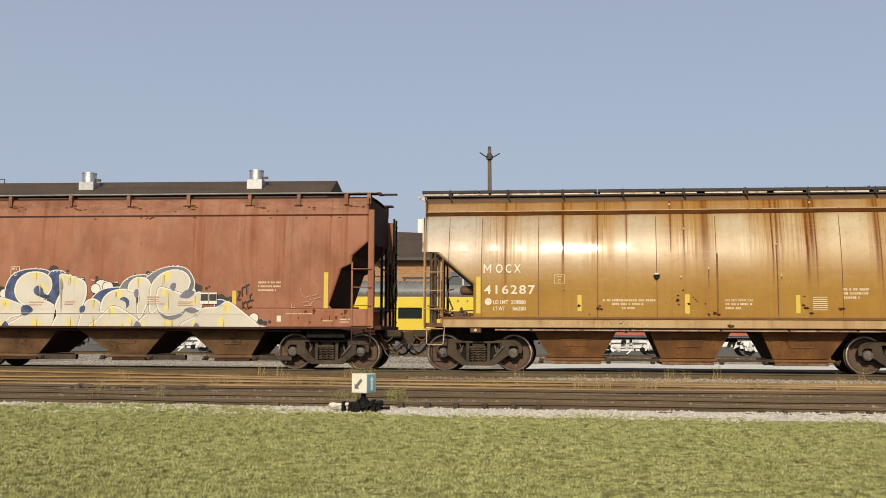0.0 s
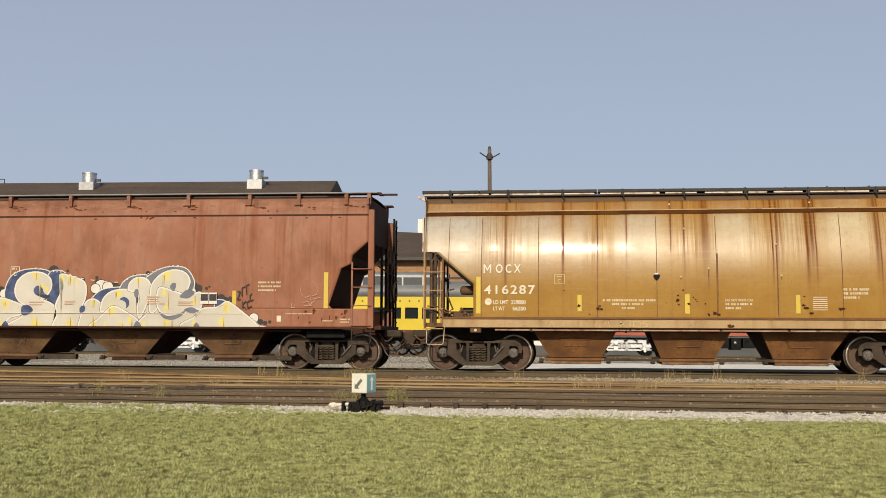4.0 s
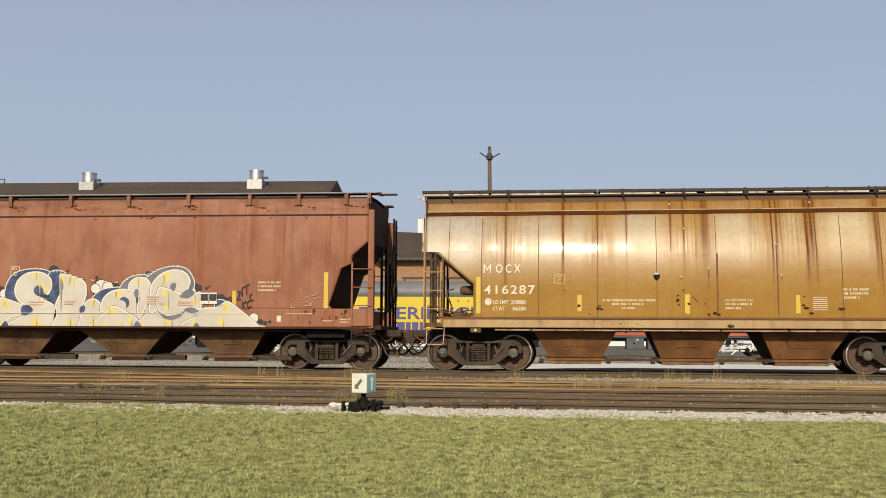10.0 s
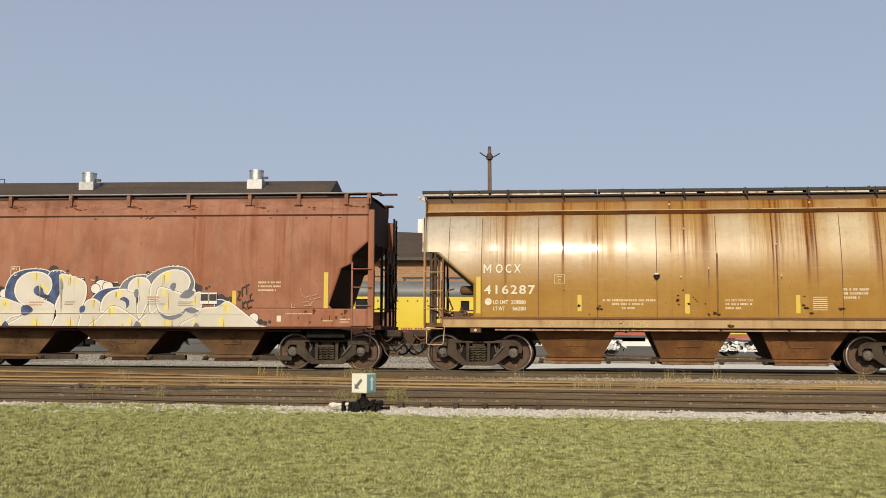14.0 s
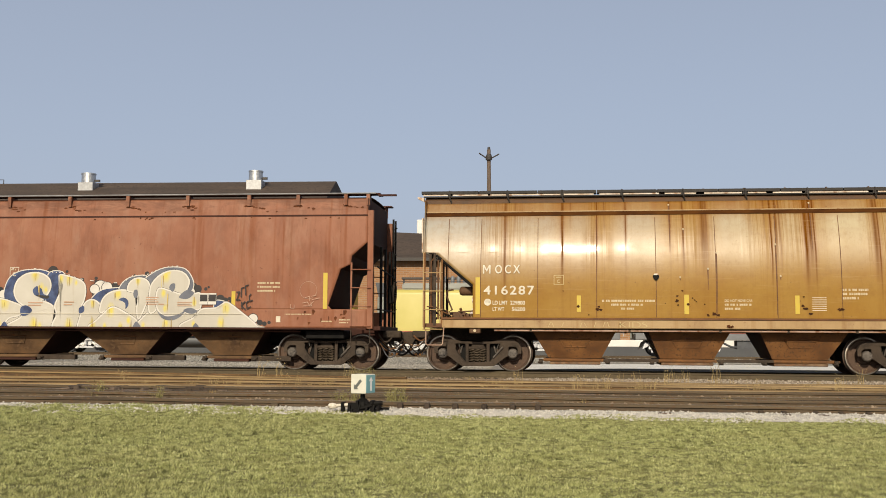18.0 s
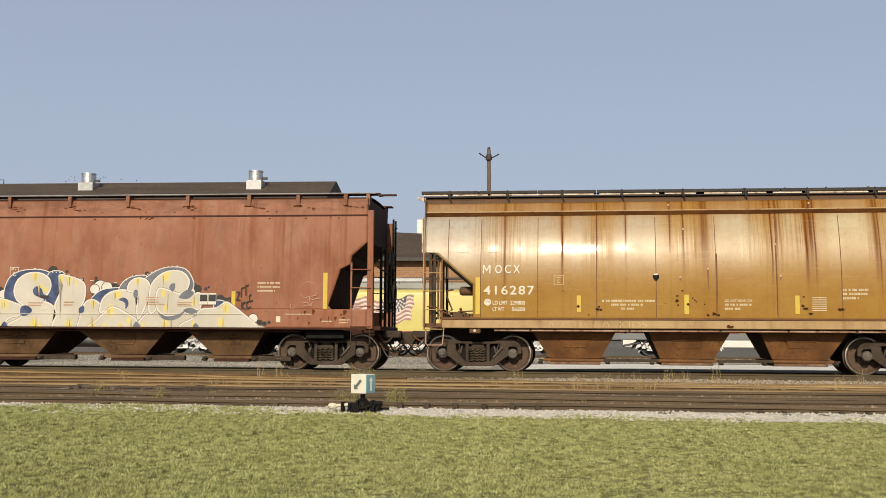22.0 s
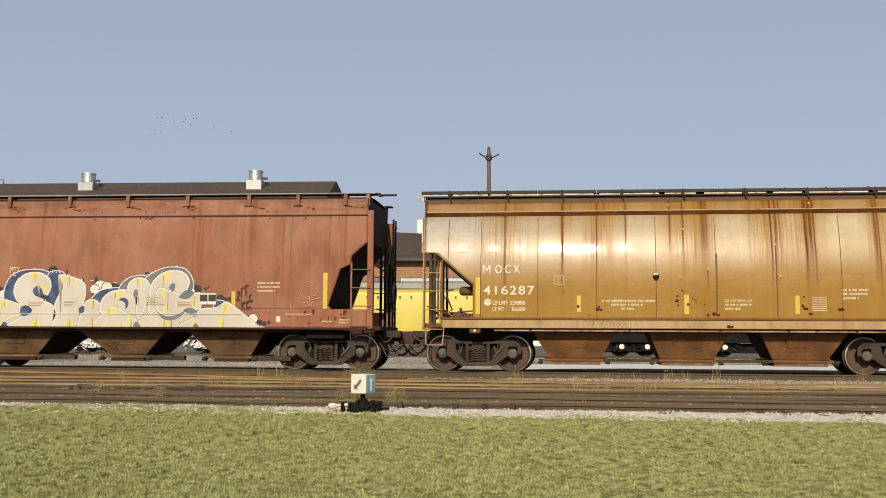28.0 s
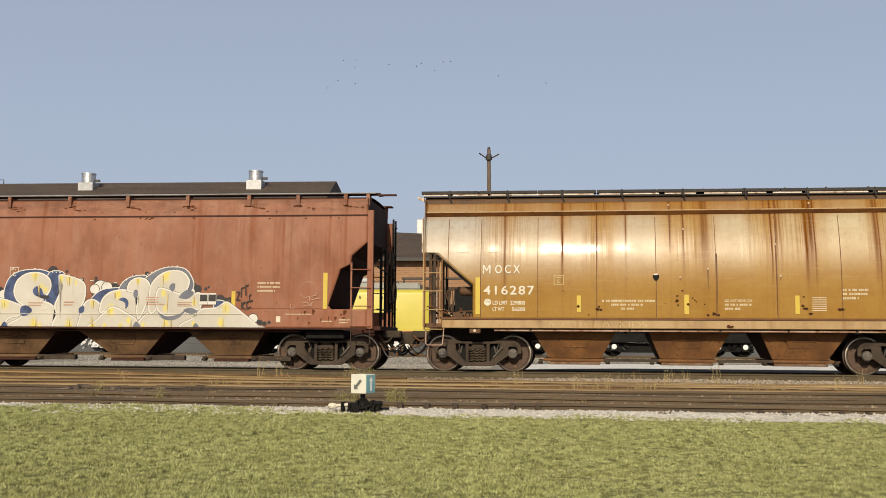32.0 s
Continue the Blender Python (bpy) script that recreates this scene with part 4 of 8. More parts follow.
def chute(car, x0, x1, b0, b1, material, gate_mat, plank=1.55):
    """A discharge hopper: a tapering box with a gate below."""
    bm = bmesh.new()
    top = [bm.verts.new(c) for c in ((x0, -1.22, 1.06), (x1, -1.22, 1.06), (x1, 1.22, 1.06), (x0, 1.22, 1.06))]
    low = [bm.verts.new(c) for c in ((b0, -0.86, 0.36), (b1, -0.86, 0.36), (b1, 0.86, 0.36), (b0, 0.86, 0.36))]
    for k in range(4):
        bm.faces.new((top[k], top[(k + 1) % 4], low[(k + 1) % 4], low[k]))
    bm.faces.new(top[::-1])
    bm.faces.new(low)
    bmesh.ops.recalc_face_normals(bm, faces=bm.faces[:])
    # flanks turned sideways take the dark oxide: their shade is painted on
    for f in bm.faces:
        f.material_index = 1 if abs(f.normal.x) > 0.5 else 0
    ch = part("outlet_hopper", bm, material, car, "tapered rusty discharge hopper, flanks darkened as shade")
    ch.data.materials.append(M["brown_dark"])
    bm = bmesh.new()
    box(bm, b0 - 0.12, b1 + 0.12, -0.98, 0.98, 0.27, 0.345)
    box(bm, b0 - 0.25, b1 + 0.25, -1.0, -0.93, 0.29, 0.33)
    part("outlet_gate", bm, gate_mat, ch, "rusty sliding gate frame")
    part("gate_tray", bevelled(b0 + 0.02, b1 - 0.02, -0.96, 0.96, 0.195, 0.266, 0.012), M["tray"] if material == M["chute_r"] else M["brown_dark"], ch, "crusted brown tray under the gate")
    if plank:
        part("gate_plank", bevelled(b1 + 0.05, b1 + plank, -1.02, -0.86, 0.275 if material == M["chute_r"] else 0.215, 0.345, 0.01), M["truck"], ch, "dark plank between two gates")
    bm = bmesh.new()
    for s in (b0 - 0.2, b1 + 0.16):
        tube(bm, (s, -1.1, 0.27), (s, -0.8, 0.27), 0.035, 8)
        tube(bm, (s - 0.07, -1.05, 0.24), (s + 0.07, -1.05, 0.30), 0.022, 6)
        box(bm, s - 0.05, s + 0.05, -1.04, -0.95, 0.21, 0.33)
    pieces("gate_crank", bm, M["truck"], ch)
    # a raised plate on the face
    cx, w = (b0 + b1) / 2, (b1 - b0) * 0.28
    bm = bmesh.new()
    f = lambda z: -1.22 + (1.06 - z) / 0.70 * 0.36 - 0.006
    pts = [(cx - w, 0.80), (cx + w, 0.80), (cx + w * 0.75, 0.64), (cx - w * 0.75, 0.64)]
    for (xa, za), (xb, zb) in zip(pts, pts[1:] + pts[:1]):
        tube(bm, (xa, f(za), za), (xb, f(zb), zb), 0.012, 5)
    part("stiffener", bm, material, ch)
    bm = bmesh.new()
    tube(bm, (cx - w * 1.15, f(0.835), 0.835), (cx + w * 1.15, f(0.835), 0.835), 0.016, 6)
    box(bm, cx - 0.05, cx + 0.05, f(0.85) - 0.03, f(0.85), 0.835, 0.875)
    part("lift_bar", bm, M["rust_band"], ch, "orange rusty bar with a lug")
    for q in (0.30, 0.72):
        part("weld_patch", prism(bmesh.new(), [(x0 + (x1 - x0) * q, 1.00), (x0 + (x1 - x0) * q + 0.20, 1.00), (x0 + (x1 - x0) * q + 0.18, 0.975), (x0 + (x1 - x0) * q + 0.02, 0.972)], f(1.0) - 0.012, f(0.97) + 0.03), M["rust_band"], ch)
    return ch


def coupler(car, x_face, d):
    """Knuckle coupler and air hose at an end; d is +1 at the end with greater x."""
    bm = bmesh.new()
    box(bm, min(x_face, x_face + d * 0.55), max(x_face, x_face + d * 0.55), -0.09, 0.09, 0.74, 0.93)
    prism(bm, [(x_face + d * 0.55, 0.68), (x_face + d * 0.80, 0.66), (x_face + d * 0.88, 0.74), (x_face + d * 0.88, 0.97), (x_face + d * 0.55, 1.0)], -0.17, 0.13)
    box(bm, min(x_face - d * 0.1, x_face + d * 0.12), max(x_face - d * 0.1, x_face + d * 0.12), -0.28, 0.28, 0.66, 1.02)
    part("coupler", bm, M["truck"], car, "rusty knuckle coupler")
    bm = bmesh.new()
    pts = []
    for i in range(13):
        s = i / 12
        pts.append((x_face + d * (0.05 + 0.78 * s), -0.28, 0.72 - 0.36 * math.sin(math.pi * min(1, s * 1.1)) + 0.05 * s))
    pipe(bm, pts, 0.026, 7)
    part("air_hose", bm, M["black"], car, "black rubber air hose")
    part("striker", bevelled(min(x_face - d * 0.05, x_face + d * 0.42), max(x_face - d * 0.05, x_face + d * 0.42), -0.62, -0.30, 0.83, 1.02, 0.03), M["truck"], car, "dirty brown striker casting")
    rnd = random.Random(int(abs(x_face) * 100))
    for k in range(6):
        bm = bmesh.new()
        y, z, reach, sag = -0.66 - 0.06 * k, rnd.uniform(0.70, 1.0), rnd.uniform(0.3, 0.72), rnd.uniform(0.12, 0.42)
        pipe(bm, [(x_face - d * 0.1 + d * reach * q / 10, y, z - sag * math.sin(math.pi * q / 10) - 0.1 * q / 10) for q in range(11)], rnd.uniform(0.010, 0.020), 6)
        part("brake_hose", bm, M[("truck", "chute_r", "under", "rust_band", "black", "truck")[k]], car, "sagging hose or rod at the coupler")
    bm = bmesh.new()
    for k in range(9):
        x, z = x_face + d * (0.02 + 0.06 * k), 0.60 - 0.22 * math.sin(math.pi * k / 8) + 0.02 * (k % 2)
        lathe(bm, [(0.022, -0.008), (0.036, 0.0), (0.022, 0.008)], (x, -0.62, z), "y" if k % 2 else "x", 8)
    part("chain", bm, M["chute_r"], car, "rusty uncoupling chain")


def ladder(bm, x0, x1, y, z0, z1, n, post=0.022, rung=0.014):
    for x in (x0, x1):
        box(bm, x - post, x + post, y - 0.012, y + 0.012, z0, z1)
    for k in range(n):
        z = z0 + (z1 - z0) * (k + 0.6) / n
        tube(bm, (x0, y - 0.03, z), (x1, y - 0.03, z), rung, 6)


# ---- tan wagon ----
def tan_wagon():
    car = thing("hopper_wagon", Matrix.Translation((*right_pt(0, 1.6), 0)) @ pose(0, 0, 0, 0, 0, -8), "tan covered hopper wagon with rust runs, standing on the yard track", "freight wagon")
    c = 5.97
    left = [(1.30, 0.77), (2.16, 0.77), (2.97, -0.20), (2.975, -0.51), (4.6, -0.51)]
    right = [(z, 2 * c - x) for z, x in left]
    zs = [1.30, 1.5, 1.75, 1.95, 2.06, 2.16, 2.26, 2.36, 2.46, 2.56, 2.66, 2.76, 2.86, 2.97, 2.98, 3.08, 3.18, 3.28, 3.4, 3.5, 3.6, 3.7, 3.8, 3.9, 4.0, 4.12, 4.24]
    z0, r = 1.95, 5.6
    for s, nm in ((-1, "near"), (1, "far")):
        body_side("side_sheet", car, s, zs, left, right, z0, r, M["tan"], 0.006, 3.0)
    y42 = side_y(4.24, z0, r)
    # roof: curved over to the ridge
    rows = []
    prof = [(y42, 4.24), (y42 - 0.02, 4.32), (y42 - 0.07, 4.385), (0.88, 4.455), (0.5, 4.49), (0, 4.50)]
    prof = [(-y, z) for y, z in prof] + [(y, z) for y, z in prof[::-1][1:]]
    for x in np.linspace(-0.51, 2 * c + 0.51, 30):
        rows.append([(float(x), y, z) for y, z in prof])
    thicken(part("roof", sheet(bmesh.new(), rows), M["tan_roof"], car, "rust-stained curved steel roof"), 0.012, -1)
    # rust-coloured eave channel
    ys = side_y(3.91, z0, r)
    for s in (-1, 1):
        bm = bmesh.new()
        prism(bm, [(-0.50, 3.905), (2 * c + 0.50, 3.905), (2 * c + 0.50, 3.995), (-0.50, 3.995)], s * (ys + 0.035), s * (ys - 0.06))
        part("eave_channel", bm, M["eave_rust"], car, "rust-brown channel along the eave")
        bm = box(bmesh.new(), -0.50, 2 * c + 0.50, min(s * (ys + 0.03), s * (ys - 0.05)), max(s * (ys + 0.03), s * (ys - 0.05)), 3.998, 4.022)
        part("eave_lip", bm, M["tan_sill"], car)
    # running boards along the roof's edge: dark grating over a pale edge strip and a dark angle
    edge_at = lambda x: 4.515 - 0.004 * x
    for s in (-1, 1):
        bm = bmesh.new()
        x = -0.60
        while x < 2 * c + 0.45:
            x2 = min(x + 1.48, 2 * c + 0.6)
            prism(bm, [(x, edge_at(x) - 0.02), (x2 - 0.02, edge_at(x2) - 0.02), (x2 - 0.02, edge_at(x2) + 0.05), (x, edge_at(x) + 0.05)], s * 1.20, s * 0.86)
            x = x2
        pieces("running_board", bm, M["walk_dark"], car, "dark steel grating walkway on the roof")
        bm = bmesh.new()
        cuts = [-0.56, 0.07, 0.20, 1.10, 1.16, 3.76, 3.90, 5.36, 5.50, 6.26, 6.46, 7.36, 7.50, 7.94, 8.10, 8.78, 8.96, 10.33, 10.55, 2 * c + 0.55]
        for xa, xb in zip(cuts[0::2], cuts[1::2]):
            prism(bm, [(xa, edge_at(xa) - 0.066), (xb, edge_at(xb) - 0.066), (xb, edge_at(xb) - 0.022), (xa, edge_at(xa) - 0.022)], s * 1.165, s * 1.14)
        pieces("walkway_edge", bm, M["edge_pale"], car, "pale sunlit edge strip of the walkway")
        bm = prism(bmesh.new(), [(-0.55, edge_at(-0.55) - 0.108), (2 * c + 0.55, edge_at(2 * c) - 0.098), (2 * c + 0.55, edge_at(2 * c) - 0.076), (-0.55, edge_at(-0.55) - 0.076)], s * 1.17, s * 1.10)
        part("walkway_angle", bm, M["walk_dark"], car, "dark angle below the walkway")
        for x in (0.12, 1.60, 2.97, 4.45, 5.94, 7.43, 8.90, 10.47, 11.9):
            bm = bmesh.new()
            pipe(bm, [(x, s * 1.21, edge_at(x) + 0.06), (x, s * 1.215, edge_at(x) - 0.10), (x + 0.03, s * 1.19, 4.335), (x + 0.05, s * 1.165, 4.27)], 0.017, 6)
            box(bm, x - 0.04, x + 0.04, min(s * 1.19, s * 0.9), max(s * 1.19, s * 0.9), edge_at(x) - 0.09, edge_at(x) - 0.005)
            part("walkway_bracket", bm, M["walk_dark"], car, "bent bracket that carries the walkway")
    bm = bmesh.new()
    for k in range(6):
        x = 1.0 + k * 2.0
        box(bm, x - 0.62, x + 0.62, -0.5, 0.5, 4.46, 4.625)
        tube(bm, (x - 0.5, -0.52, 4.63), (x - 0.5, 0.52, 4.63), 0.02, 6)
        tube(bm, (x + 0.5, -0.52, 4.63), (x + 0.5, 0.52, 4.63), 0.02, 6)
    pieces("roof_hatch", bm, M["tan_roof"], car, "row of roof hatch covers")
    for e in (-0.53, 2 * c + 0.53):
        dd = -1 if e < 0 else 1
        # pale strip paints the sunlit corner
        part("corner_trim", bevelled(e - 0.018, e + 0.018, -1.44, -1.30, 2.98, 3.86, 0.006), M["edge_pale"], car, "corner edge painted pale as sunlit")
        bm = prism(bmesh.new(), [(e, 4.30), (e, 4.40), (e + dd * 0.17, 4.43), (e + dd * 0.17, 4.38)], -1.20, -1.06)
        part("corner_bracket", bm, M["edge_pale"], car, "pale bracket at the roof corner")
    # side sill with its ledge
    for s in (-1, 1):
        part("side_sill", bevelled(0.0, 2 * c, min(s * 1.62, s * 1.50), max(s * 1.62, s * 1.50), 1.085, 1.295, 0.012), M["tan_sill"], car, "pale tan side sill channel")
        bm = box(bmesh.new(), 0.0, 2 * c, min(s * 1.645, s * 1.5), max(s * 1.645, s * 1.5), 1.297, 1.345)
        part("sill_ledge", bm, M["rust_band"], car)
        bm = tube(bmesh.new(), (1.3, s * 1.50, 1.035), (2 * c - 1.3, s * 1.50, 1.035), 0.028, 8)
        part("sill_pipe", bm, M["pipe_pale"], car, "air pipe under the sill, coloured pale as sunlit")
        for x in (2.2, 4.6, 6.75, 8.33, 9.9):
            part("pipe_clamp", bevelled(x - 0.03, x + 0.03, min(s * 1.53, s * 1.46), max(s * 1.53, s * 1.46), 0.99, 1.08, 0.008), M["truck"], car)
    # weld seams between the side sheets
    for x in (0.14, 0.964, 2.378, 3.811, 5.241, 6.659, 8.081, 9.56, 10.97, 11.8):
        bm = bmesh.new()
        lo = 1.36 if 0.8 < x < 2 * c - 0.8 else 2.3
        zz = np.linspace(lo, 3.84, 9)
        for a, b in zip(zz[:-1], zz[1:]):
            ya, yb = side_y(a, z0, r), side_y(b, z0, r)
            q = [bm.verts.new(p) for p in ((x - 0.008, -ya - 0.021, a), (x + 0.008, -ya - 0.021, a), (x + 0.008, -yb - 0.021, b), (x - 0.008, -yb - 0.021, b))]
            bm.faces.new(q)
        part("weld_seam", bm, M["rust_band"], car, "rusty weld seam")
    # ends
    for e in (0, 1):
        fx = (lambda x: x) if e == 0 else (lambda x: 2 * c - x)
        d = -1 if e == 0 else 1
        slope_sheet("end_slope", car, [(fx(-0.46), 4.3), (fx(-0.46), 2.98), (fx(-0.20), 2.96), (fx(0.77), 2.15), (fx(1.5), 1.30)], 1.5, M["tan"], "sloping end sheet of the body")
        bm = bmesh.new()
        for y in (-1.50, 1.50):
            box(bm, min(fx(-0.50), fx(-0.44)), max(fx(-0.50), fx(-0.44)), y - 0.03, y + 0.03, 1.10, 2.98)
        pieces("corner_post", bm, M["tan_sill"], car)
        for s in (-1,):
            bm = bmesh.new()
            for xx, zt in ((-0.44, 2.95), (0.0, 2.80)):
                box(bm, fx(xx) - 0.02, fx(xx) + 0.02, s * 1.60 - 0.015, s * 1.60 + 0.015, 1.04 if xx < -0.1 else 1.2, zt)
            pieces("ladder_post", bm, M["chute_r"], car)
            bm = bmesh.new()
            for z in (1.05, 1.54, 2.0, 2.46):
                tube(bm, (fx(-0.48), s * 1.64, z), (fx(0.02), s * 1.64, z), 0.014, 6)
            pieces("rung", bm, M["tan_sill"], car)
            bm = pipe(bmesh.new(), [(fx(-0.40), s * 1.60, 1.06), (fx(-0.40), s * 1.60, 0.70), (fx(-0.37), s * 1.60, 0.66), (fx(-0.01), s * 1.60, 0.66), (fx(0.02), s * 1.60, 0.70), (fx(0.05), s * 1.60, 1.10)], 0.013, 6)
            part("stirrup_step", bm, M["pipe_pale"], car, "worn bent stirrup step under the sill")
        bm = bmesh.new()
        for xx, yy in ((-0.32, -1.42), (-0.24, -1.30), (-0.33, -0.9), (-0.20, -1.48), (-0.32, 0.9), (-0.28, 1.4)):
            box(bm, fx(xx) - 0.03, fx(xx) + 0.03, yy - 0.04, yy + 0.04, 1.15, 2.97)
        pieces("end_post", bm, M["truck"], car, "dark upright end posts")
        bm = box(bmesh.new(), min(fx(-0.46), fx(1.2)), max(fx(-0.46), fx(1.2)), -1.5, 1.5, 1.10, 1.20)
        part("end_platform", bm, M["rust_band"], car, "end platform deck")
        bm = bmesh.new()
        box(bm, min(fx(-0.5), fx(3.0)), max(fx(-0.5), fx(3.0)), -0.32, 0.32, 0.78, 1.09)
        part("centre_sill", bm, M["truck"], car)
        for s in (-1, 1):
            bm = tube(bmesh.new(), (fx(-0.16), s * 1.56, 2.90), (fx(0.80), s * 1.56, 2.08), 0.032, 8)
            part("slope_brace", bm, M["black"], car, "dark brace along the sloping end")
        # black block added to darken the view through the underside
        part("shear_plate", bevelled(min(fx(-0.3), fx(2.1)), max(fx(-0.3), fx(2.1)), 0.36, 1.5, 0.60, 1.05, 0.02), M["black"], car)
        coupler(car, fx(-0.5), d)
        truck_asset(car, fx(0.835), "truck", "wheel")
        part("jacking_pad", bevelled(min(fx(0.68), fx(0.96)), max(fx(0.68), fx(0.96)), -1.58, -1.3, 0.955, 1.08, 0.02), M["tan_roof"], car, "brown jacking pad with a pale ring")
        part("pad_ring", lathe(bmesh.new(), [(0.022, 0.0), (0.036, 0.0), (0.036, -0.004), (0.022, -0.004)], (fx(0.82), -1.584, 1.02), "y", 16), M["stencil"], car)
    # brake gear in the near end bay
    bm = lathe(bmesh.new(), [(0.02, -0.22), (0.09, -0.20), (0.115, -0.15), (0.115, 0.15), (0.09, 0.20), (0.02, 0.22)], (0.60, -1.15, 2.02), "x", 20)
    part("air_reservoir", bm, M["tan_roof"], car, "rust-brown brake air reservoir", smooth=True)
    bm = bmesh.new()
    pipe(bm, [(0.25, -1.3, 2.05), (0.10, -1.3, 2.02), (0.07, -1.3, 1.9), (0.16, -1.3, 1.68), (0.22, -1.3, 1.55), (0.10, -1.3, 1.47), (0.55, -1.3, 1.47)], 0.022, 7)
    pipe(bm, [(0.35, -1.1, 1.5), (0.75, -1.1, 1.52), (0.8, -1.1, 1.38)], 0.02, 6)
    part("brake_pipe", bm, M["tan_roof"], car, "bent brake pipe")
    bm = bmesh.new()
    rnd = random.Random(8)
    for k in range(9):
        x = 0.02 + k * 0.085
        r0 = rnd.uniform(0.035, 0.07)
        tube(bm, (x, -1.35, 1.40 + rnd.uniform(0, 0.06)), (x + 0.03, -1.0, 1.42), r0, 9)
    box(bm, 0.0, 0.75, -1.4, -1.0, 1.22, 1.38)
    part("brake_valve", bm, M["tan_roof"], car, "brake valve group")
    for tone, cnt in (("tan_sill", 6), ("black", 10), ("rust_band", 8)):
        bm = bmesh.new()
        for k in range(cnt):
            x, z = rnd.uniform(-0.42, 0.72), rnd.uniform(1.34, 1.58)
            tube(bm, (x, -1.46, z), (x + rnd.uniform(-0.12, 0.12), -1.44, z + rnd.uniform(-0.1, 0.1)), rnd.uniform(0.012, 0.035), 7)
        pieces("brake_fitting", bm, M[tone], car)
    bm = bmesh.new()
    pipe(bm, [(-0.40, -1.5, 1.62), (-0.12, -1.5, 1.60), (-0.06, -1.5, 1.50), (0.15, -1.5, 1.44)], 0.018, 6)
    pipe(bm, [(-0.30, -1.45, 1.2), (-0.30, -1.45, 2.75), (-0.22, -1.45, 2.85), (-0.12, -1.45, 2.80), (-0.12, -1.45, 1.3)], 0.022, 6)
    part("brake_pipe", bm, M["rust_band"], car, "rusty bent brake pipe")
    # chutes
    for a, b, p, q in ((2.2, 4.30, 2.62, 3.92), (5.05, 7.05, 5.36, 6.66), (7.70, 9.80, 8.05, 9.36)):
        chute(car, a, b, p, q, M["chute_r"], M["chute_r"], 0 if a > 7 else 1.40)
    # stencils
    y = lambda z: -side_y(z, z0, r) - 0.014
    flat = -1.6 - 0.014
    bm = bmesh.new()
    for strip in (((0, 0), (0.036, 0), (0.036, 0.215), (0, 0.215)), ((0.155, 0), (0.191, 0), (0.191, 0.215), (0.155, 0.215)),
                  ((0.036, 0.150), (0.0955, 0.045), (0.0955, 0.105), (0.036, 0.215)), ((0.0955, 0.045), (0.155, 0.150), (0.155, 0.215), (0.0955, 0.105))):
        bm.faces.new([bm.verts.new((1.02 + u, y(2.435 + w) - 0.020, 2.435 + w)) for u, w in strip])
    bmesh.ops.remove_doubles(bm, verts=bm.verts[:], dist=0.001)
    part("reporting_mark", bm, M["white_mark"], car, "white stencilled reporting mark")
    lettering("reporting_mark", "O C X", 0.215, 1.325, lambda h: y(h) - 0.020, 2.435, M["white_mark"], car, 0.62, "white stencilled reporting mark")
    lettering("car_number", "416287", 0.225, 1.04, lambda h: y(h) - 0.012, 1.908, M["white_mark"], car, 1.257, "white stencilled car number", spread=1.22)
    lettering("load_limit", "LD LMT", 0.098, 1.265, flat, 1.662, M["white_mark"], car, 0.37)
    lettering("load_number", "229800", 0.098, 1.70, flat, 1.662, M["white_mark"], car, 0.365)
    lettering("light_weight", "LT WT", 0.095, 1.265, flat, 1.507, M["white_mark"], car, 0.29)
    lettering("weight_number", "56200", 0.095, 1.74, flat, 1.507, M["white_mark"], car, 0.33)
    bm = lathe(bmesh.new(), [(0.062, 0.0), (0.085, 0.0), (0.085, -0.003), (0.062, -0.003)], (1.14, flat, 1.725), "y", 24)
    box(bm, 1.085, 1.195, flat - 0.003, flat, 1.708, 1.742)
    box(bm, 1.12, 1.16, flat - 0.004, flat - 0.001, 1.68, 1.77)
    part("round_mark", bm, M["white_mark"], car, "white ring with a cross")
    for x, z, h, w in ((0.84, 1.43, 0.91, 0.11), (3.33, 1.49, 0.40, 0.10), (5.90, 1.44, 0.47, 0.11), (8.48, 1.45, 0.44, 0.10)):
        part("yellow_marker", box(bmesh.new(), x, x + w, -1.622, -1.612, z, z + h), M["yellow_tab"], car, "yellow reflective strip")
    bm = bmesh.new()
    for xa, xb, za, zb in ((2.77, 3.02, 2.38, 2.395), (2.77, 3.02, 2.155, 2.17), (2.77, 2.785, 2.155, 2.395), (3.005, 3.02, 2.155, 2.395), (2.83, 2.96, 2.33, 2.35)):
        q = [bm.verts.new(p) for p in ((xa, y(za) - 0.008, za), (xb, y(za) - 0.008, za), (xb, y(zb) - 0.008, zb), (xa, y(zb) - 0.008, zb))]
        bm.faces.new(q)
    part("plate_mark", bm, M["pale_spray"], car)
    lettering("plate_letter", "C", 0.085, 2.85, lambda h: y(h) - 0.010, 2.195, M["pale_spray"], car)
    bars("small_writing", [(3.94, 5.23, 1.735, 0.052), (4.16, 4.94, 1.642, 0.05), (4.40, 4.72, 1.548, 0.048)], flat, M["stencil"], car)
    lettering("warning_stencil", "DO NOT MOVE CAR", 0.062, 6.85, flat, 1.735, M["stencil"], car, 0.65, bold=0.03)
    bars("small_writing", [(6.85, 7.48, 1.645, 0.05), (6.85, 7.22, 1.548, 0.05)], flat, M["stencil"], car)
    bars("small_writing", [(9.56, 10.15, 1.995, 0.055), (9.56, 10.14, 1.90, 0.055), (9.56, 9.93, 1.80, 0.055)], flat - 0.002, M["stencil"], car)
    bm = bmesh.new()
    for k in range(7):
        z = 1.53 + k * 0.05
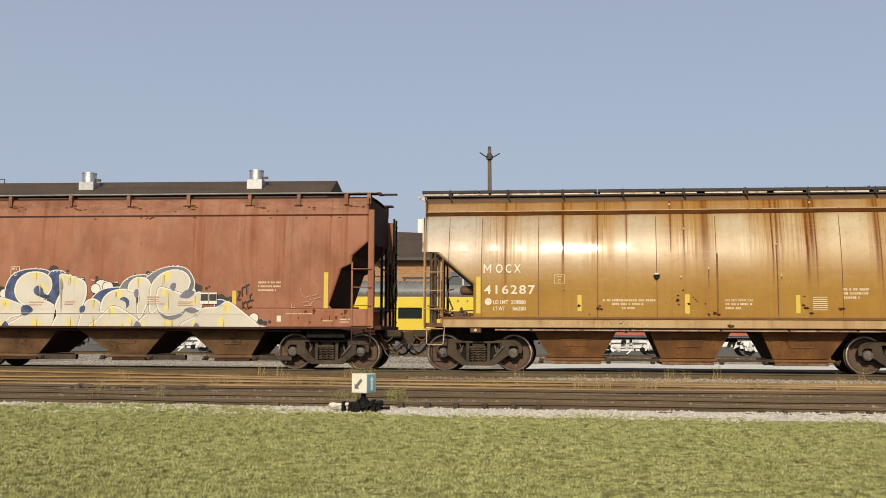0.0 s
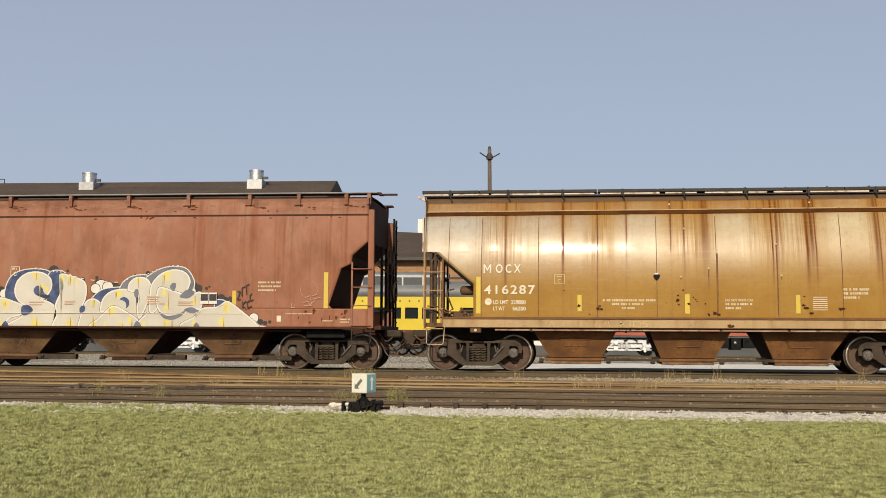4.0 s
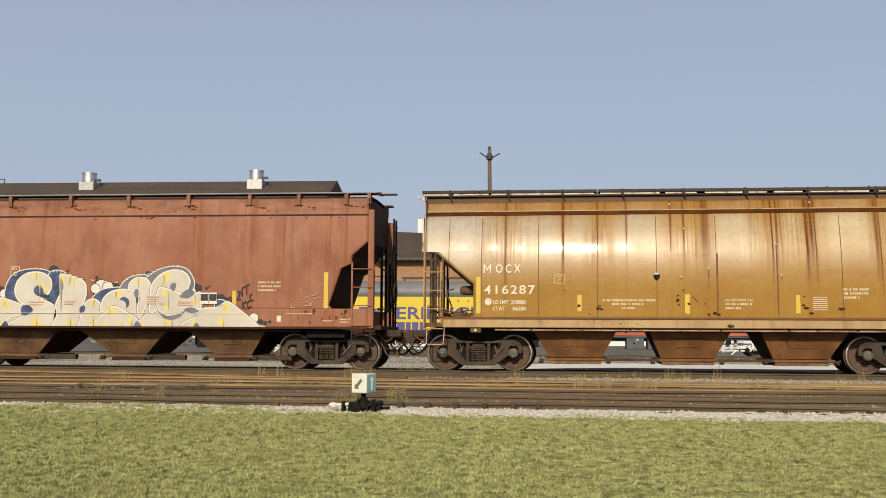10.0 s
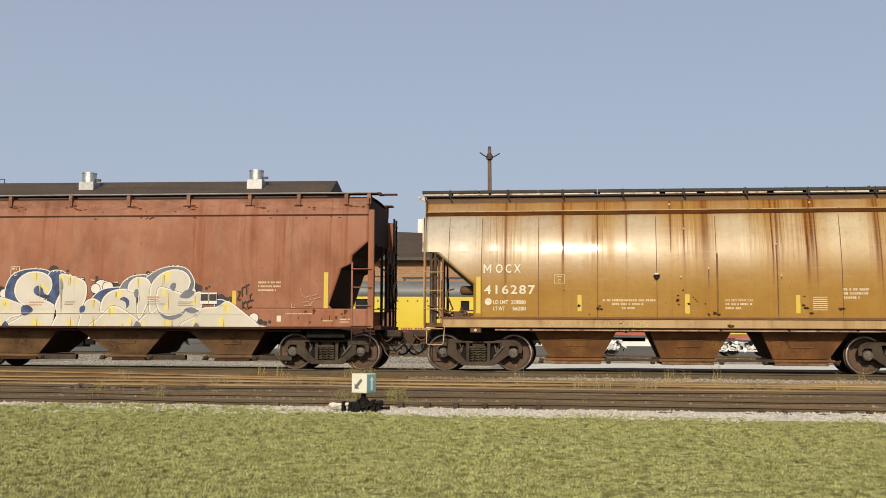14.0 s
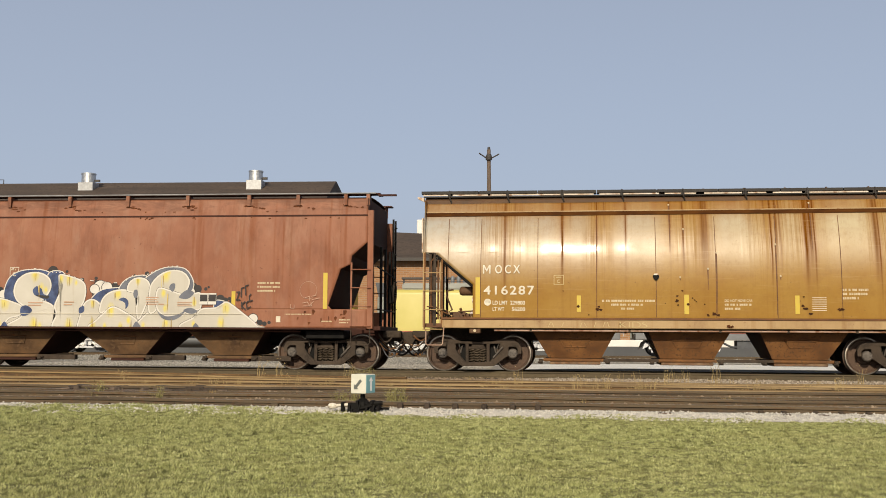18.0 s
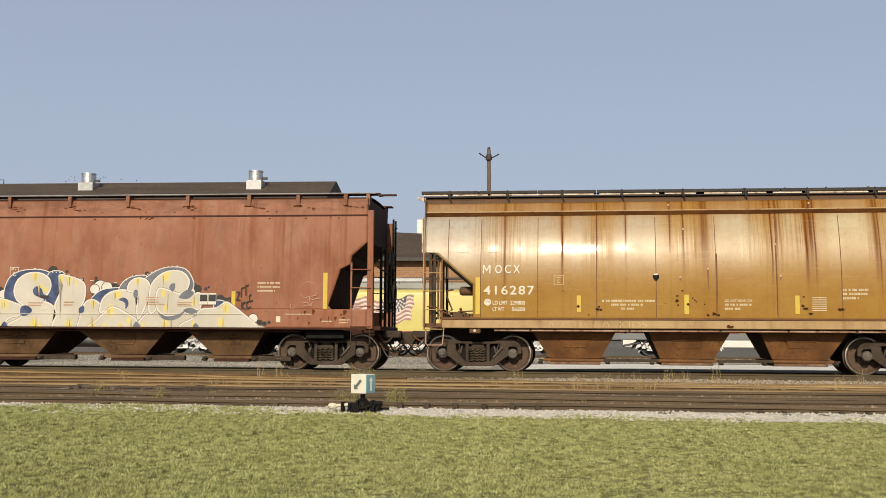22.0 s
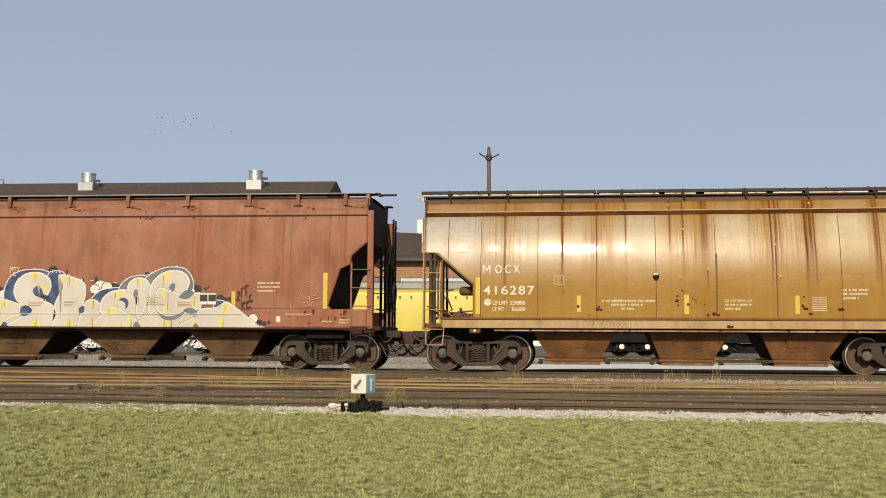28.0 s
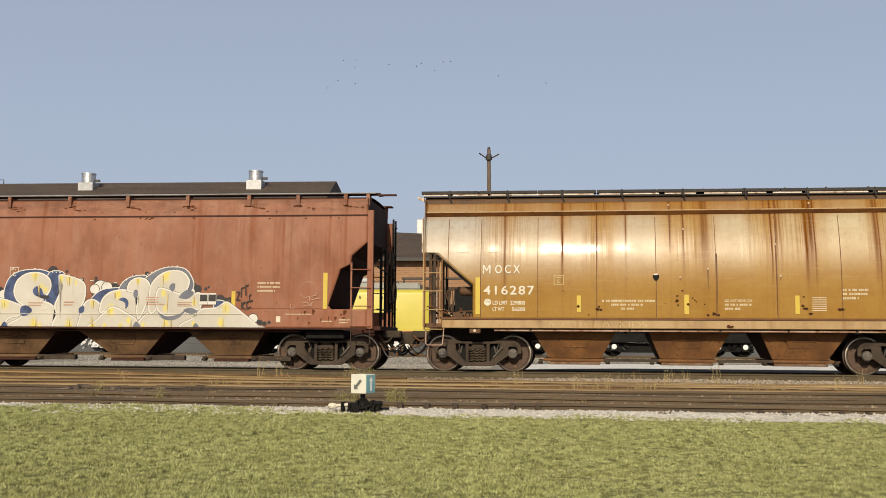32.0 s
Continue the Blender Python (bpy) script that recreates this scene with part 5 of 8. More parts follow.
        q = [bm.verts.new(p) for p in ((8.87, flat, z), (9.20, flat, z), (9.20, flat, z + 0.014), (8.87, flat, z + 0.014))]
        bm.faces.new(q)
    part("grid_mark", bm, M["white_mark"], car)
    bm = prism(bmesh.new(), [(5.16, 2.36), (5.19, 2.40), (5.29, 2.40), (5.315, 2.36), (5.30, 2.32), (5.255, 2.262), (5.225, 2.262), (5.175, 2.32)], -1.66, -1.58)
    plug = part("plug", bm, M["black"], car, "dark shield-shaped plate on the side")
    part("plug_rim", prism(bmesh.new(), [(5.175, 2.385), (5.20, 2.42), (5.28, 2.42), (5.305, 2.385)], -1.665, -1.60), M["edge_pale"], plug, "pale rim")
    # bolts with worn bright heads, and the thin rust runs below them
    for x, z, low in ((5.585, 4.15, 2.95), (6.682, 2.923, 1.40), (8.067, 3.123, 1.42), (6.471, 2.536, 2.02), (5.813, 2.332, 2.25), (8.927, 4.16, 3.0), (8.163, 2.354, 2.25), (5.914, 3.52, 3.4)):
        part("bolt_head", lathe(bmesh.new(), [(0.026, 0.0), (0.026, -0.015), (0.016, -0.026)], (x, y(z) + 0.012, z), "y", 10), M["stencil"], car, "worn bright bolt head")
        bm = bmesh.new()
        zz = np.linspace(z - 0.03, low, 7)
        for i, (a, b) in enumerate(zip(zz[:-1], zz[1:])):
            wa, wb = 0.011 * (1 - i / 6) + 0.004, 0.011 * (1 - (i + 1) / 6) + 0.004
            bm.faces.new([bm.verts.new(q) for q in ((x - wa, y(a) - 0.009, a), (x + wa, y(a) - 0.009, a), (x + wb, y(b) - 0.009, b), (x - wb, y(b) - 0.009, b))])
        part("rust_run", bm, M["rust_band"], car, "thin rust run below a bolt")
    rnd = random.Random(19)
    for x, z, size in ((3.36, 1.62, 0.05), (3.83, 1.56, 0.05), (3.90, 1.55, 0.045), (3.87, 1.62, 0.04), (5.739, 1.881, 0.035), (5.724, 1.758, 0.05), (5.75, 1.66, 0.025), (5.861, 2.003, 0.03), (5.99, 1.676, 0.04),
                       (6.10, 1.83, 0.022), (6.15, 1.78, 0.025), (6.19, 1.74, 0.018), (6.46, 1.415, 0.04), (6.596, 1.447, 0.07), (6.70, 1.42, 0.05), (6.93, 1.151, 0.05), (7.0, 1.145, 0.04), (8.66, 1.64, 0.045), (8.71, 1.585, 0.06),
                       (8.827, 1.453, 0.05), (9.50, 1.561, 0.05), (9.56, 1.565, 0.04), (3.0, 2.0, 0.02), (5.45, 1.70, 0.015), (4.37, 1.2, 0.02), (3.62, 1.42, 0.02), (6.38, 1.68, 0.02), (8.68, 1.86, 0.025)):
        pts = [(x + rnd.uniform(0.5, 1.3) * size * math.cos(a), z + rnd.uniform(0.4, 1.2) * size * 0.8 * math.sin(a)) for a in (0.2, 0.9, 1.6, 2.3, 3.0, 3.7, 4.4, 5.1, 5.8)]
        yy = y(z) if z > 1.3 else -1.635
        part("bracket", prism(bmesh.new(), pts, yy - 0.016, yy + 0.012), M["seam"], car, "small rusted bracket or rust scar")
    return car


# ---- oxide-red wagon ----
def red_wagon():
    car = thing("hopper_wagon", Matrix.Translation((*left_pt(0, 1.6), 0)) @ pose(0, 0, 0, 0, 0, -6), "oxide-red covered hopper wagon with painted graffiti along its lower side", "freight wagon")
    c = -5.09
    right = [(1.07, 1.13), (1.539, 1.13), (1.54, 0.22), (1.63, 0.13), (2.56, 0.44), (2.68, 0.70), (2.89, 0.72), (3.25, 1.13), (4.6, 1.13)]
    left = [(z, 2 * c - x) for z, x in right]
    zs = [1.07, 1.3, 1.538, 1.54, 1.63, 1.9, 2.2, 2.5, 2.56, 2.68, 2.89, 3.05, 3.25, 3.4, 3.6, 3.8, 3.92, 4.05, 4.2, 4.3, 4.37]
    z0, r = 2.7, 6.5
    for s in (-1, 1):
        body_side("sill_sheet", car, s, [1.07, 1.2, 1.3, 1.42, 1.54], [(0, 2 * c - 1.13), (5, 2 * c - 1.13)], [(0, 1.13), (5, 1.13)], z0, r, M["brown"], 0.004, 9.0)
        body_side("side_sheet", car, s, zs[3:], left[2:], right[2:], z0, r, M["brown"], 0.004, 9.0)
    y42 = side_y(4.37, z0, r)
    prof = [(y42, 4.37), (y42 - 0.12, 4.41), (0.7, 4.44), (0, 4.45)]
    prof = [(-y, z) for y, z in prof] + [(y, z) for y, z in prof[::-1][1:]]
    rows = [[(float(x), y, z) for y, z in prof] for x in np.linspace(2 * c - 1.13, 1.13, 30)]
    thicken(part("roof", sheet(bmesh.new(), rows), M["brown_roof"], car, "oxide-red steel roof"), 0.012, -1)
    for s in (-1, 1):
        ys = side_y(3.93, z0, r)
        bm = bmesh.new()
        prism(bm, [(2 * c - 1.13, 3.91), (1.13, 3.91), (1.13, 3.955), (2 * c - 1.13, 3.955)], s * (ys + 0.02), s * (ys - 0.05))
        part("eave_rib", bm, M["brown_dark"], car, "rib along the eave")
        bm = box(bmesh.new(), 2 * c - 1.3, 1.3, s * 1.30 - 0.16, s * 1.30 + 0.16, 4.475, 4.505)
        pieces("running_board", bm, M["brown_dark"], car, "walkway along the roof edge")
        bm = tube(bmesh.new(), (2 * c - 1.3, s * 1.47, 4.50), (1.3, s * 1.47, 4.50), 0.02, 6)
        part("walkway_edge", bm, M["galv"], car, "pale metal edge of the walkway")
        for x in (-8.49, -6.83, -5.25, -3.64, -2.01, -0.72, 0.52, 1.10, -10.1, -11.2):
            bm = prism(bmesh.new(), [(x - 0.045, 4.20), (x + 0.045, 4.20), (x + 0.045, 4.475), (x - 0.045, 4.475)], s * 1.49, s * 1.40)
            prism(bm, [(x - 0.02, 4.25), (x + 0.02, 4.25), (x + 0.02, 4.47), (x - 0.02, 4.47)], s * 1.40, s * 1.10)
            part("walkway_bracket", bm, M["brown"], car)
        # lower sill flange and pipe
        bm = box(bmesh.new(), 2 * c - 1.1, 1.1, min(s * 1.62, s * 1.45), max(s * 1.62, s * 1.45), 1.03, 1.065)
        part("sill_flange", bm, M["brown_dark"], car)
        bm = tube(bmesh.new(), (2 * c + 0.6, s * 1.45, 0.98), (-0.6, s * 1.45, 0.98), 0.025, 8)
        part("sill_pipe", bm, M["brown_dark"], car)
        bm = box(bmesh.new(), 2 * c - 0.2, -2.1 if s < 0 else 0.2, min(s * 1.652, s * 1.58), max(s * 1.652, s * 1.58), 1.402, 1.411)
        part("sill_weld", bm, M["white_mark"] if s < 0 else M["brown_dark"], car)
    for e in (0, 1):
        fx = (lambda x: x) if e == 0 else (lambda x: 2 * c - x)
        d = 1 if e == 0 else -1
        # end sheet uses the dark oxide, so its shadow is part of the colour
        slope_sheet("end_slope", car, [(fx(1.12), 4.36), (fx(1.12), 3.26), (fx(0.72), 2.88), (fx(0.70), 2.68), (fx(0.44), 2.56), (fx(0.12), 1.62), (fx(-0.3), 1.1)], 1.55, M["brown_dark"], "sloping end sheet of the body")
        for s in (-1, 1):
            part("corner_post", bevelled(min(fx(1.12), fx(1.27)), max(fx(1.12), fx(1.27)), min(s * 1.62, s * 1.50), max(s * 1.62, s * 1.50), 1.05, 4.05, 0.012), M["brown"], car, "upright corner post")
            bm = bmesh.new()
            box(bm, fx(0.72) - 0.022, fx(0.72) + 0.022, s * 1.62 - 0.015, s * 1.62 + 0.015, 1.10, 2.72)
            pieces("ladder_post", bm, M["brown"], car)
            bm = pipe(bmesh.new(), [(fx(0.72), s * 1.60, 1.08), (fx(0.72), s * 1.60, 0.70), (fx(0.75), s * 1.60, 0.66), (fx(1.17), s * 1.60, 0.66), (fx(1.2), s * 1.60, 0.70), (fx(1.2), s * 1.60, 1.08)], 0.016, 6)
            part("stirrup_step", bm, M["truck"], car, "dark bent stirrup step under the sill")
            bm = bmesh.new()
            for z in (1.12, 1.62, 2.08, 2.54):
                tube(bm, (fx(0.70), s * 1.655, z), (fx(1.22), s * 1.655, z), 0.014, 6)
            pieces("rung", bm, M["brown"], car)
            if s < 0:
                continue
            # far ladder coloured black in place of the shade at this end
            bm = bmesh.new()
            for y in (s * 1.52, s * 1.12):
                box(bm, fx(1.36) - 0.025, fx(1.36) + 0.025, y - 0.025, y + 0.025, 1.0, 4.12)
            pieces("end_ladder_post", bm, M["black"], car)
            bm = bmesh.new()
            for k in range(8):
                z = 1.25 + k * 0.38
                tube(bm, (fx(1.40), s * 1.52, z), (fx(1.40), s * 1.12, z), 0.014, 6)
            pieces("end_rung", bm, M["black"], car)
        bm = bmesh.new()
        box(bm, min(fx(1.1), fx(1.45)), max(fx(1.1), fx(1.45)), -1.5, 1.5, 1.02, 1.12)
        box(bm, min(fx(0.1), fx(1.4)), max(fx(0.1), fx(1.4)), -0.34, 0.34, 0.72, 1.10)
        part("end_platform", bm, M["brown_dark"], car, "end platform")
        bm = box(bmesh.new(), min(fx(1.3), fx(1.40)), max(fx(1.3), fx(1.40)), -1.45, -0.95, 4.475, 4.51)
        box(bm, min(fx(1.35), fx(1.82)), max(fx(1.35), fx(1.82)), -1.47, -1.36, 4.43, 4.47)
        part("end_walkway", bm, M["brown_dark"], car, "walkway across the wagon end")
        # end posts and pipes: black colour stands for the shaded wagon end
        bm = bmesh.new()
        for y in (-0.55, 0.15, 0.9):
            box(bm, fx(1.30) - 0.03, fx(1.30) + 0.03, y - 0.04, y + 0.04, 1.1, 3.2)
        pipe(bm, [(fx(1.36), -1.5, 2.62), (fx(1.36), 0, 2.56), (fx(1.36), 1.5, 2.50)], 0.018, 6)
        pipe(bm, [(fx(1.36), -1.5, 1.55), (fx(1.36), 1.5, 1.55)], 0.018, 6)
        pieces("end_post", bm, M["black"], car)
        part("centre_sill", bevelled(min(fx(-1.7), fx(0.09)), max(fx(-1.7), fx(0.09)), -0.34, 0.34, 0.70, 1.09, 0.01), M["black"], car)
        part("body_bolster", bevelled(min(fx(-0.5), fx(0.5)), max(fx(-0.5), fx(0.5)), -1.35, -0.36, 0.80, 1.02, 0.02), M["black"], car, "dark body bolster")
        # added black filler that keeps the far underside in shade
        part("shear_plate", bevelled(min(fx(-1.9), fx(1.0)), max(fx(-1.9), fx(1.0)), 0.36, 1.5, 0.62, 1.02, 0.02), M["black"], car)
        coupler(car, fx(1.42), d)
        truck_asset(car, fx(-0.03), "truck", "wheel")
    # hand brake wheel on the end
    bm = bmesh.new()
    n = 24
    for k in range(n):
        a, b = 2 * math.pi * k / n, 2 * math.pi * (k + 1) / n
        tube(bm, (1.50, 0.55 + 0.28 * math.cos(a), 2.05 + 0.28 * math.sin(a)), (1.50, 0.55 + 0.28 * math.cos(b), 2.05 + 0.28 * math.sin(b)), 0.016, 6)
    for k in range(5):
        a = 2 * math.pi * k / 5
        tube(bm, (1.46, 0.55, 2.05), (1.50, 0.55 + 0.28 * math.cos(a), 2.05 + 0.28 * math.sin(a)), 0.012, 5)
    part("brake_wheel", bm, M["truck"], car, "dark hand brake wheel")
    part("brake_housing", bevelled(1.34, 1.46, 0.35, 0.75, 1.75, 2.25, 0.02), M["black"], car)
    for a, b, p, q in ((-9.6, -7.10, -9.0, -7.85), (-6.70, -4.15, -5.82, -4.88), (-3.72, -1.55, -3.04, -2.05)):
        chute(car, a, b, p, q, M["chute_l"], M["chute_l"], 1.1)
    f = -1.6 - 0.016
    for x, z, h, w in ((0.0, 1.55, 0.91, 0.11), (-2.37, 1.55, 0.44, 0.10)):
        part("yellow_marker", box(bmesh.new(), x, x + w, f - 0.006, f + 0.006, z, z + h), M["yellow_tab"], car, "yellow reflective strip")
    bars("small_writing", [(-1.70, -1.10, 2.18, 0.045), (-1.70, -1.12, 2.08, 0.045), (-1.70, -1.24, 1.98, 0.045)], f, M["stencil"], car)
    bars("small_writing", [(-0.98, -0.28, 1.40, 0.025)], f, M["stencil"], car)
    bars("small_writing", [(-0.05, 0.25, 1.22, 0.03), (0.42, 0.70, 1.26, 0.03), (0.42, 0.66, 1.19, 0.03)], f, M["stencil"], car)
    lettering("load_word", "C", 0.10, -8.245, f - 0.012, 2.375, M["white_mark"], car)
    bars("plate_line", [(-8.29, -8.12, 2.53, 0.04)], f - 0.012, M["stencil"], car)
    bm = bmesh.new()
    for xa, xb, za, zb in ((-8.33, -8.08, 2.60, 2.615), (-8.33, -8.08, 2.34, 2.355), (-8.33, -8.315, 2.34, 2.615), (-8.095, -8.08, 2.34, 2.615)):
        bm.faces.new([bm.verts.new(p) for p in ((xa, f, za), (xb, f, za), (xb, f, zb), (xa, f, zb))])
    part("plate_mark", bm, M["white_mark"], car)
    bm = bmesh.new()
    for k in range(24):
        a, b = 2 * math.pi * k / 24, 2 * math.pi * (k + 1) / 24
        tube(bm, (-0.38 + 0.22 * math.cos(a), f, 2.02 + 0.22 * math.sin(a)), (-0.38 + 0.22 * math.cos(b), f, 2.02 + 0.22 * math.sin(b)), 0.004, 4)
    part("chalk_ring", bm, M["chalk"], car, "faint chalk drawing")
    bm = box(bmesh.new(), -1.20, -1.09, f - 0.01, f + 0.01, 1.21, 1.36)
    part("tag_holder", bm, M["white_mark"], car, "pale routing card holder")
    part("card_board", box(bmesh.new(), -3.18, -2.76, f - 0.012, f + 0.01, 1.67, 1.93), M["black"], car, "black stencil panel")
    return car


M["chalk"] = surf("faded_chalk", (0.42, 0.27, 0.19), (0.48, 0.34, 0.26), 6.0, 0.8)
tan_car = tan_wagon()
red_car = red_wagon()
# ================= passing train =================
LINE = 4.5                                # heading of the main line


def line_pose(s, z=-0.08):
    """Where a vehicle stands on the main line: s metres along it, on its centre line."""
    a = radians(LINE)
    return Matrix.Translation((math.cos(a) * s + math.sin(a) * 1.52, 60 - math.sin(a) * s + math.cos(a) * 1.52, z)) @ pose(0, 0, 0, 0, 0, -LINE)


UNIT = 0.0327                             # metres in a mark of the train's own measure
# the train's advance past the gap between the wagons, by time
RUN = [(0.0, 0.0), (1.0, 64), (2.0, 127), (3.5, 221), (5.5, 344), (7.0, 435), (8.2, 508), (10.0, 620), (12.0, 745), (13.0, 806), (14.0, 867), (14.5, 900),
       (14.75, 935), (15.0, 1020), (15.25, 1195), (15.5, 1440), (15.75, 1680), (16.0, 1840), (16.25, 1925), (16.5, 1962), (17.0, 1991), (18.0, 2049),
       (20.0, 2163), (22.0, 2279), (24.0, 2395), (25.0, 2451), (25.5, 2478), (26.0, 2508), (26.5, 2542), (27.0, 2578), (27.5, 2608), (28.0, 2633), (29.0, 2681), (30.0, 2728), (31.0, 2775), (32.0, 2822)]
MOVING = []                               # vehicles and where they stand at the start


def at(c):
    return -2.0 + c * UNIT


def passenger_truck(v, x, axles, mat, dark="under", pitch=1.45, wr=0.46):
    """A cast truck with equaliser beam, axle boxes, coil springs and turning wheelsets."""
    n = len(range(axles))
    half = pitch * (n - 1) / 2
    bm = bmesh.new()
    for s in (-1, 1):
        y0, y1 = s * 1.02, s * 1.16
        prism(bm, [(x - half - 0.55, 0.72), (x + half + 0.55, 0.72), (x + half + 0.62, 0.86), (x + 0.5, 0.93), (x - 0.5, 0.93), (x - half - 0.62, 0.86)], y0, y1)
        for k in range(n):
            ax = x - half + k * pitch
            prism(bm, [(ax - 0.30, 0.72), (ax - 0.20, 0.30), (ax + 0.20, 0.30), (ax + 0.30, 0.72)], y0, y1 + s * 0.03)
        for k in range(n - 1):
            a = x - half + k * pitch
            prism(bm, [(a + 0.12, 0.50), (a + 0.34, 0.27), (a + pitch - 0.34, 0.27), (a + pitch - 0.12, 0.50), (a + pitch - 0.22, 0.52), (a + pitch - 0.42, 0.36), (a + 0.42, 0.36), (a + 0.22, 0.52)], y0 + s * 0.05, y1 + s * 0.05)
        prism(bm, [(x - half - 0.86, 0.40), (x - half - 0.56, 0.55), (x - half - 0.50, 0.80), (x - half - 0.70, 0.80)], y0, y1)
        prism(bm, [(x + half + 0.86, 0.40), (x + half + 0.56, 0.55), (x + half + 0.50, 0.80), (x + half + 0.70, 0.80)], y0, y1)
        prism(bm, [(x - half - 0.45, 0.42), (x + half + 0.45, 0.42), (x + half + 0.60, 0.95), (x - half - 0.60, 0.95)], s * 0.93, s * 0.99)
    tr = part("truck", bm, mat, v, "silver-painted cast truck" if mat == M["silver"] else "black truck")
    bm = bmesh.new()
    for s in (-1, 1):
        for k in range(n - 1):
            cx = x - half + (k + 0.5) * pitch
            for dx in (-0.14, 0.14):
                lathe(bm, [(0.06, 0.38), (0.095, 0.40), (0.07, 0.44), (0.095, 0.48), (0.07, 0.52), (0.095, 0.56), (0.07, 0.60), (0.095, 0.66), (0.06, 0.70)], (cx + dx, s * 1.13, 0), "z", 10)
    pieces("spring", bm, mat, tr)
    # brake gear, rods and hangers on the near face
    rnd = random.Random(int(x * 10) + n)
    for tone, cnt in ((("hub_white", 12), ("black", 13), ("up_light", 11)) if mat == M["silver"] else (("black", 12), ("under", 6))):
        bm = bmesh.new()
        for k in range(cnt * n // 2):
            gx, gz = x + rnd.uniform(-half - 0.7, half + 0.7), rnd.uniform(0.28, 0.86)
            y = (-1.21 if mat == M["silver"] else -1.12) - rnd.uniform(0.0, 0.06)
            if rnd.random() < 0.5:
                tube(bm, (gx, y, gz), (gx + rnd.uniform(-0.3, 0.3), y, gz + rnd.uniform(-0.25, 0.2)), rnd.uniform(0.02, 0.045), 6)
            else:
                w, h = rnd.uniform(0.04, 0.17), rnd.uniform(0.04, 0.13)
                if rnd.random() < 0.55:
                    lathe(bm, [(0.02, y - 0.06), (w * 0.55 + 0.02, y - 0.055), (w * 0.7 + 0.03, y - 0.02), (w * 0.7 + 0.03, y + 0.05)], (gx, 0, gz), "y", 10)
                    continue
                box(bm, gx - w, gx + w, y - 0.05, y + 0.06, gz - h, gz + h)
        pieces("brake_gear", bm, M[tone], tr)
    wheels = []
    for k in range(n):
        ax = x - half + k * pitch
        bm = bmesh.new()
        for s in (-1, 1):
            y = s * 0.72
            lathe(bm, [(0.10, y - s * 0.06), (wr * 0.8, y - s * 0.03), (wr + 0.025, y - s * 0.06), (wr + 0.025, y - s * 0.03), (wr, y - s * 0.02), (wr - 0.005, y + s * 0.07), (wr * 0.85, y + s * 0.07), (wr * 0.8, y + s * 0.02), (0.12, y + s * 0.05)], (0, 0, 0), "y", 20)
        tube(bm, (0, -1.0, 0), (0, 1.0, 0), 0.08, 10)
        ws = part("wheelset", bm, M[dark], tr, "dark steel wheelset")
        ws.location = (ax, 0, wr)
        bm = bmesh.new()
        for s in (-1, 1):
            lathe(bm, [(0.15, s * 1.12), (0.15, s * 1.22), (0.11, s * 1.245), (0.03, s * 1.25)], (0, 0, 0), "y", 16)
        pieces("axle_cap", bm, M["hub_white"] if mat == M["black"] else mat, ws, "round axle end cap")
        wheels.append((ws, (ax, 0, wr), wr))
    return tr, wheels


M["up_light"] = surf("light_grey_enamel", (0.36, 0.37, 0.38), (0.42, 0.43, 0.44), 2.0, 0.5)
M["hub_white"] = surf("white_hub", (0.74, 0.73, 0.70), (0.80, 0.79, 0.76), 6.0, 0.5)


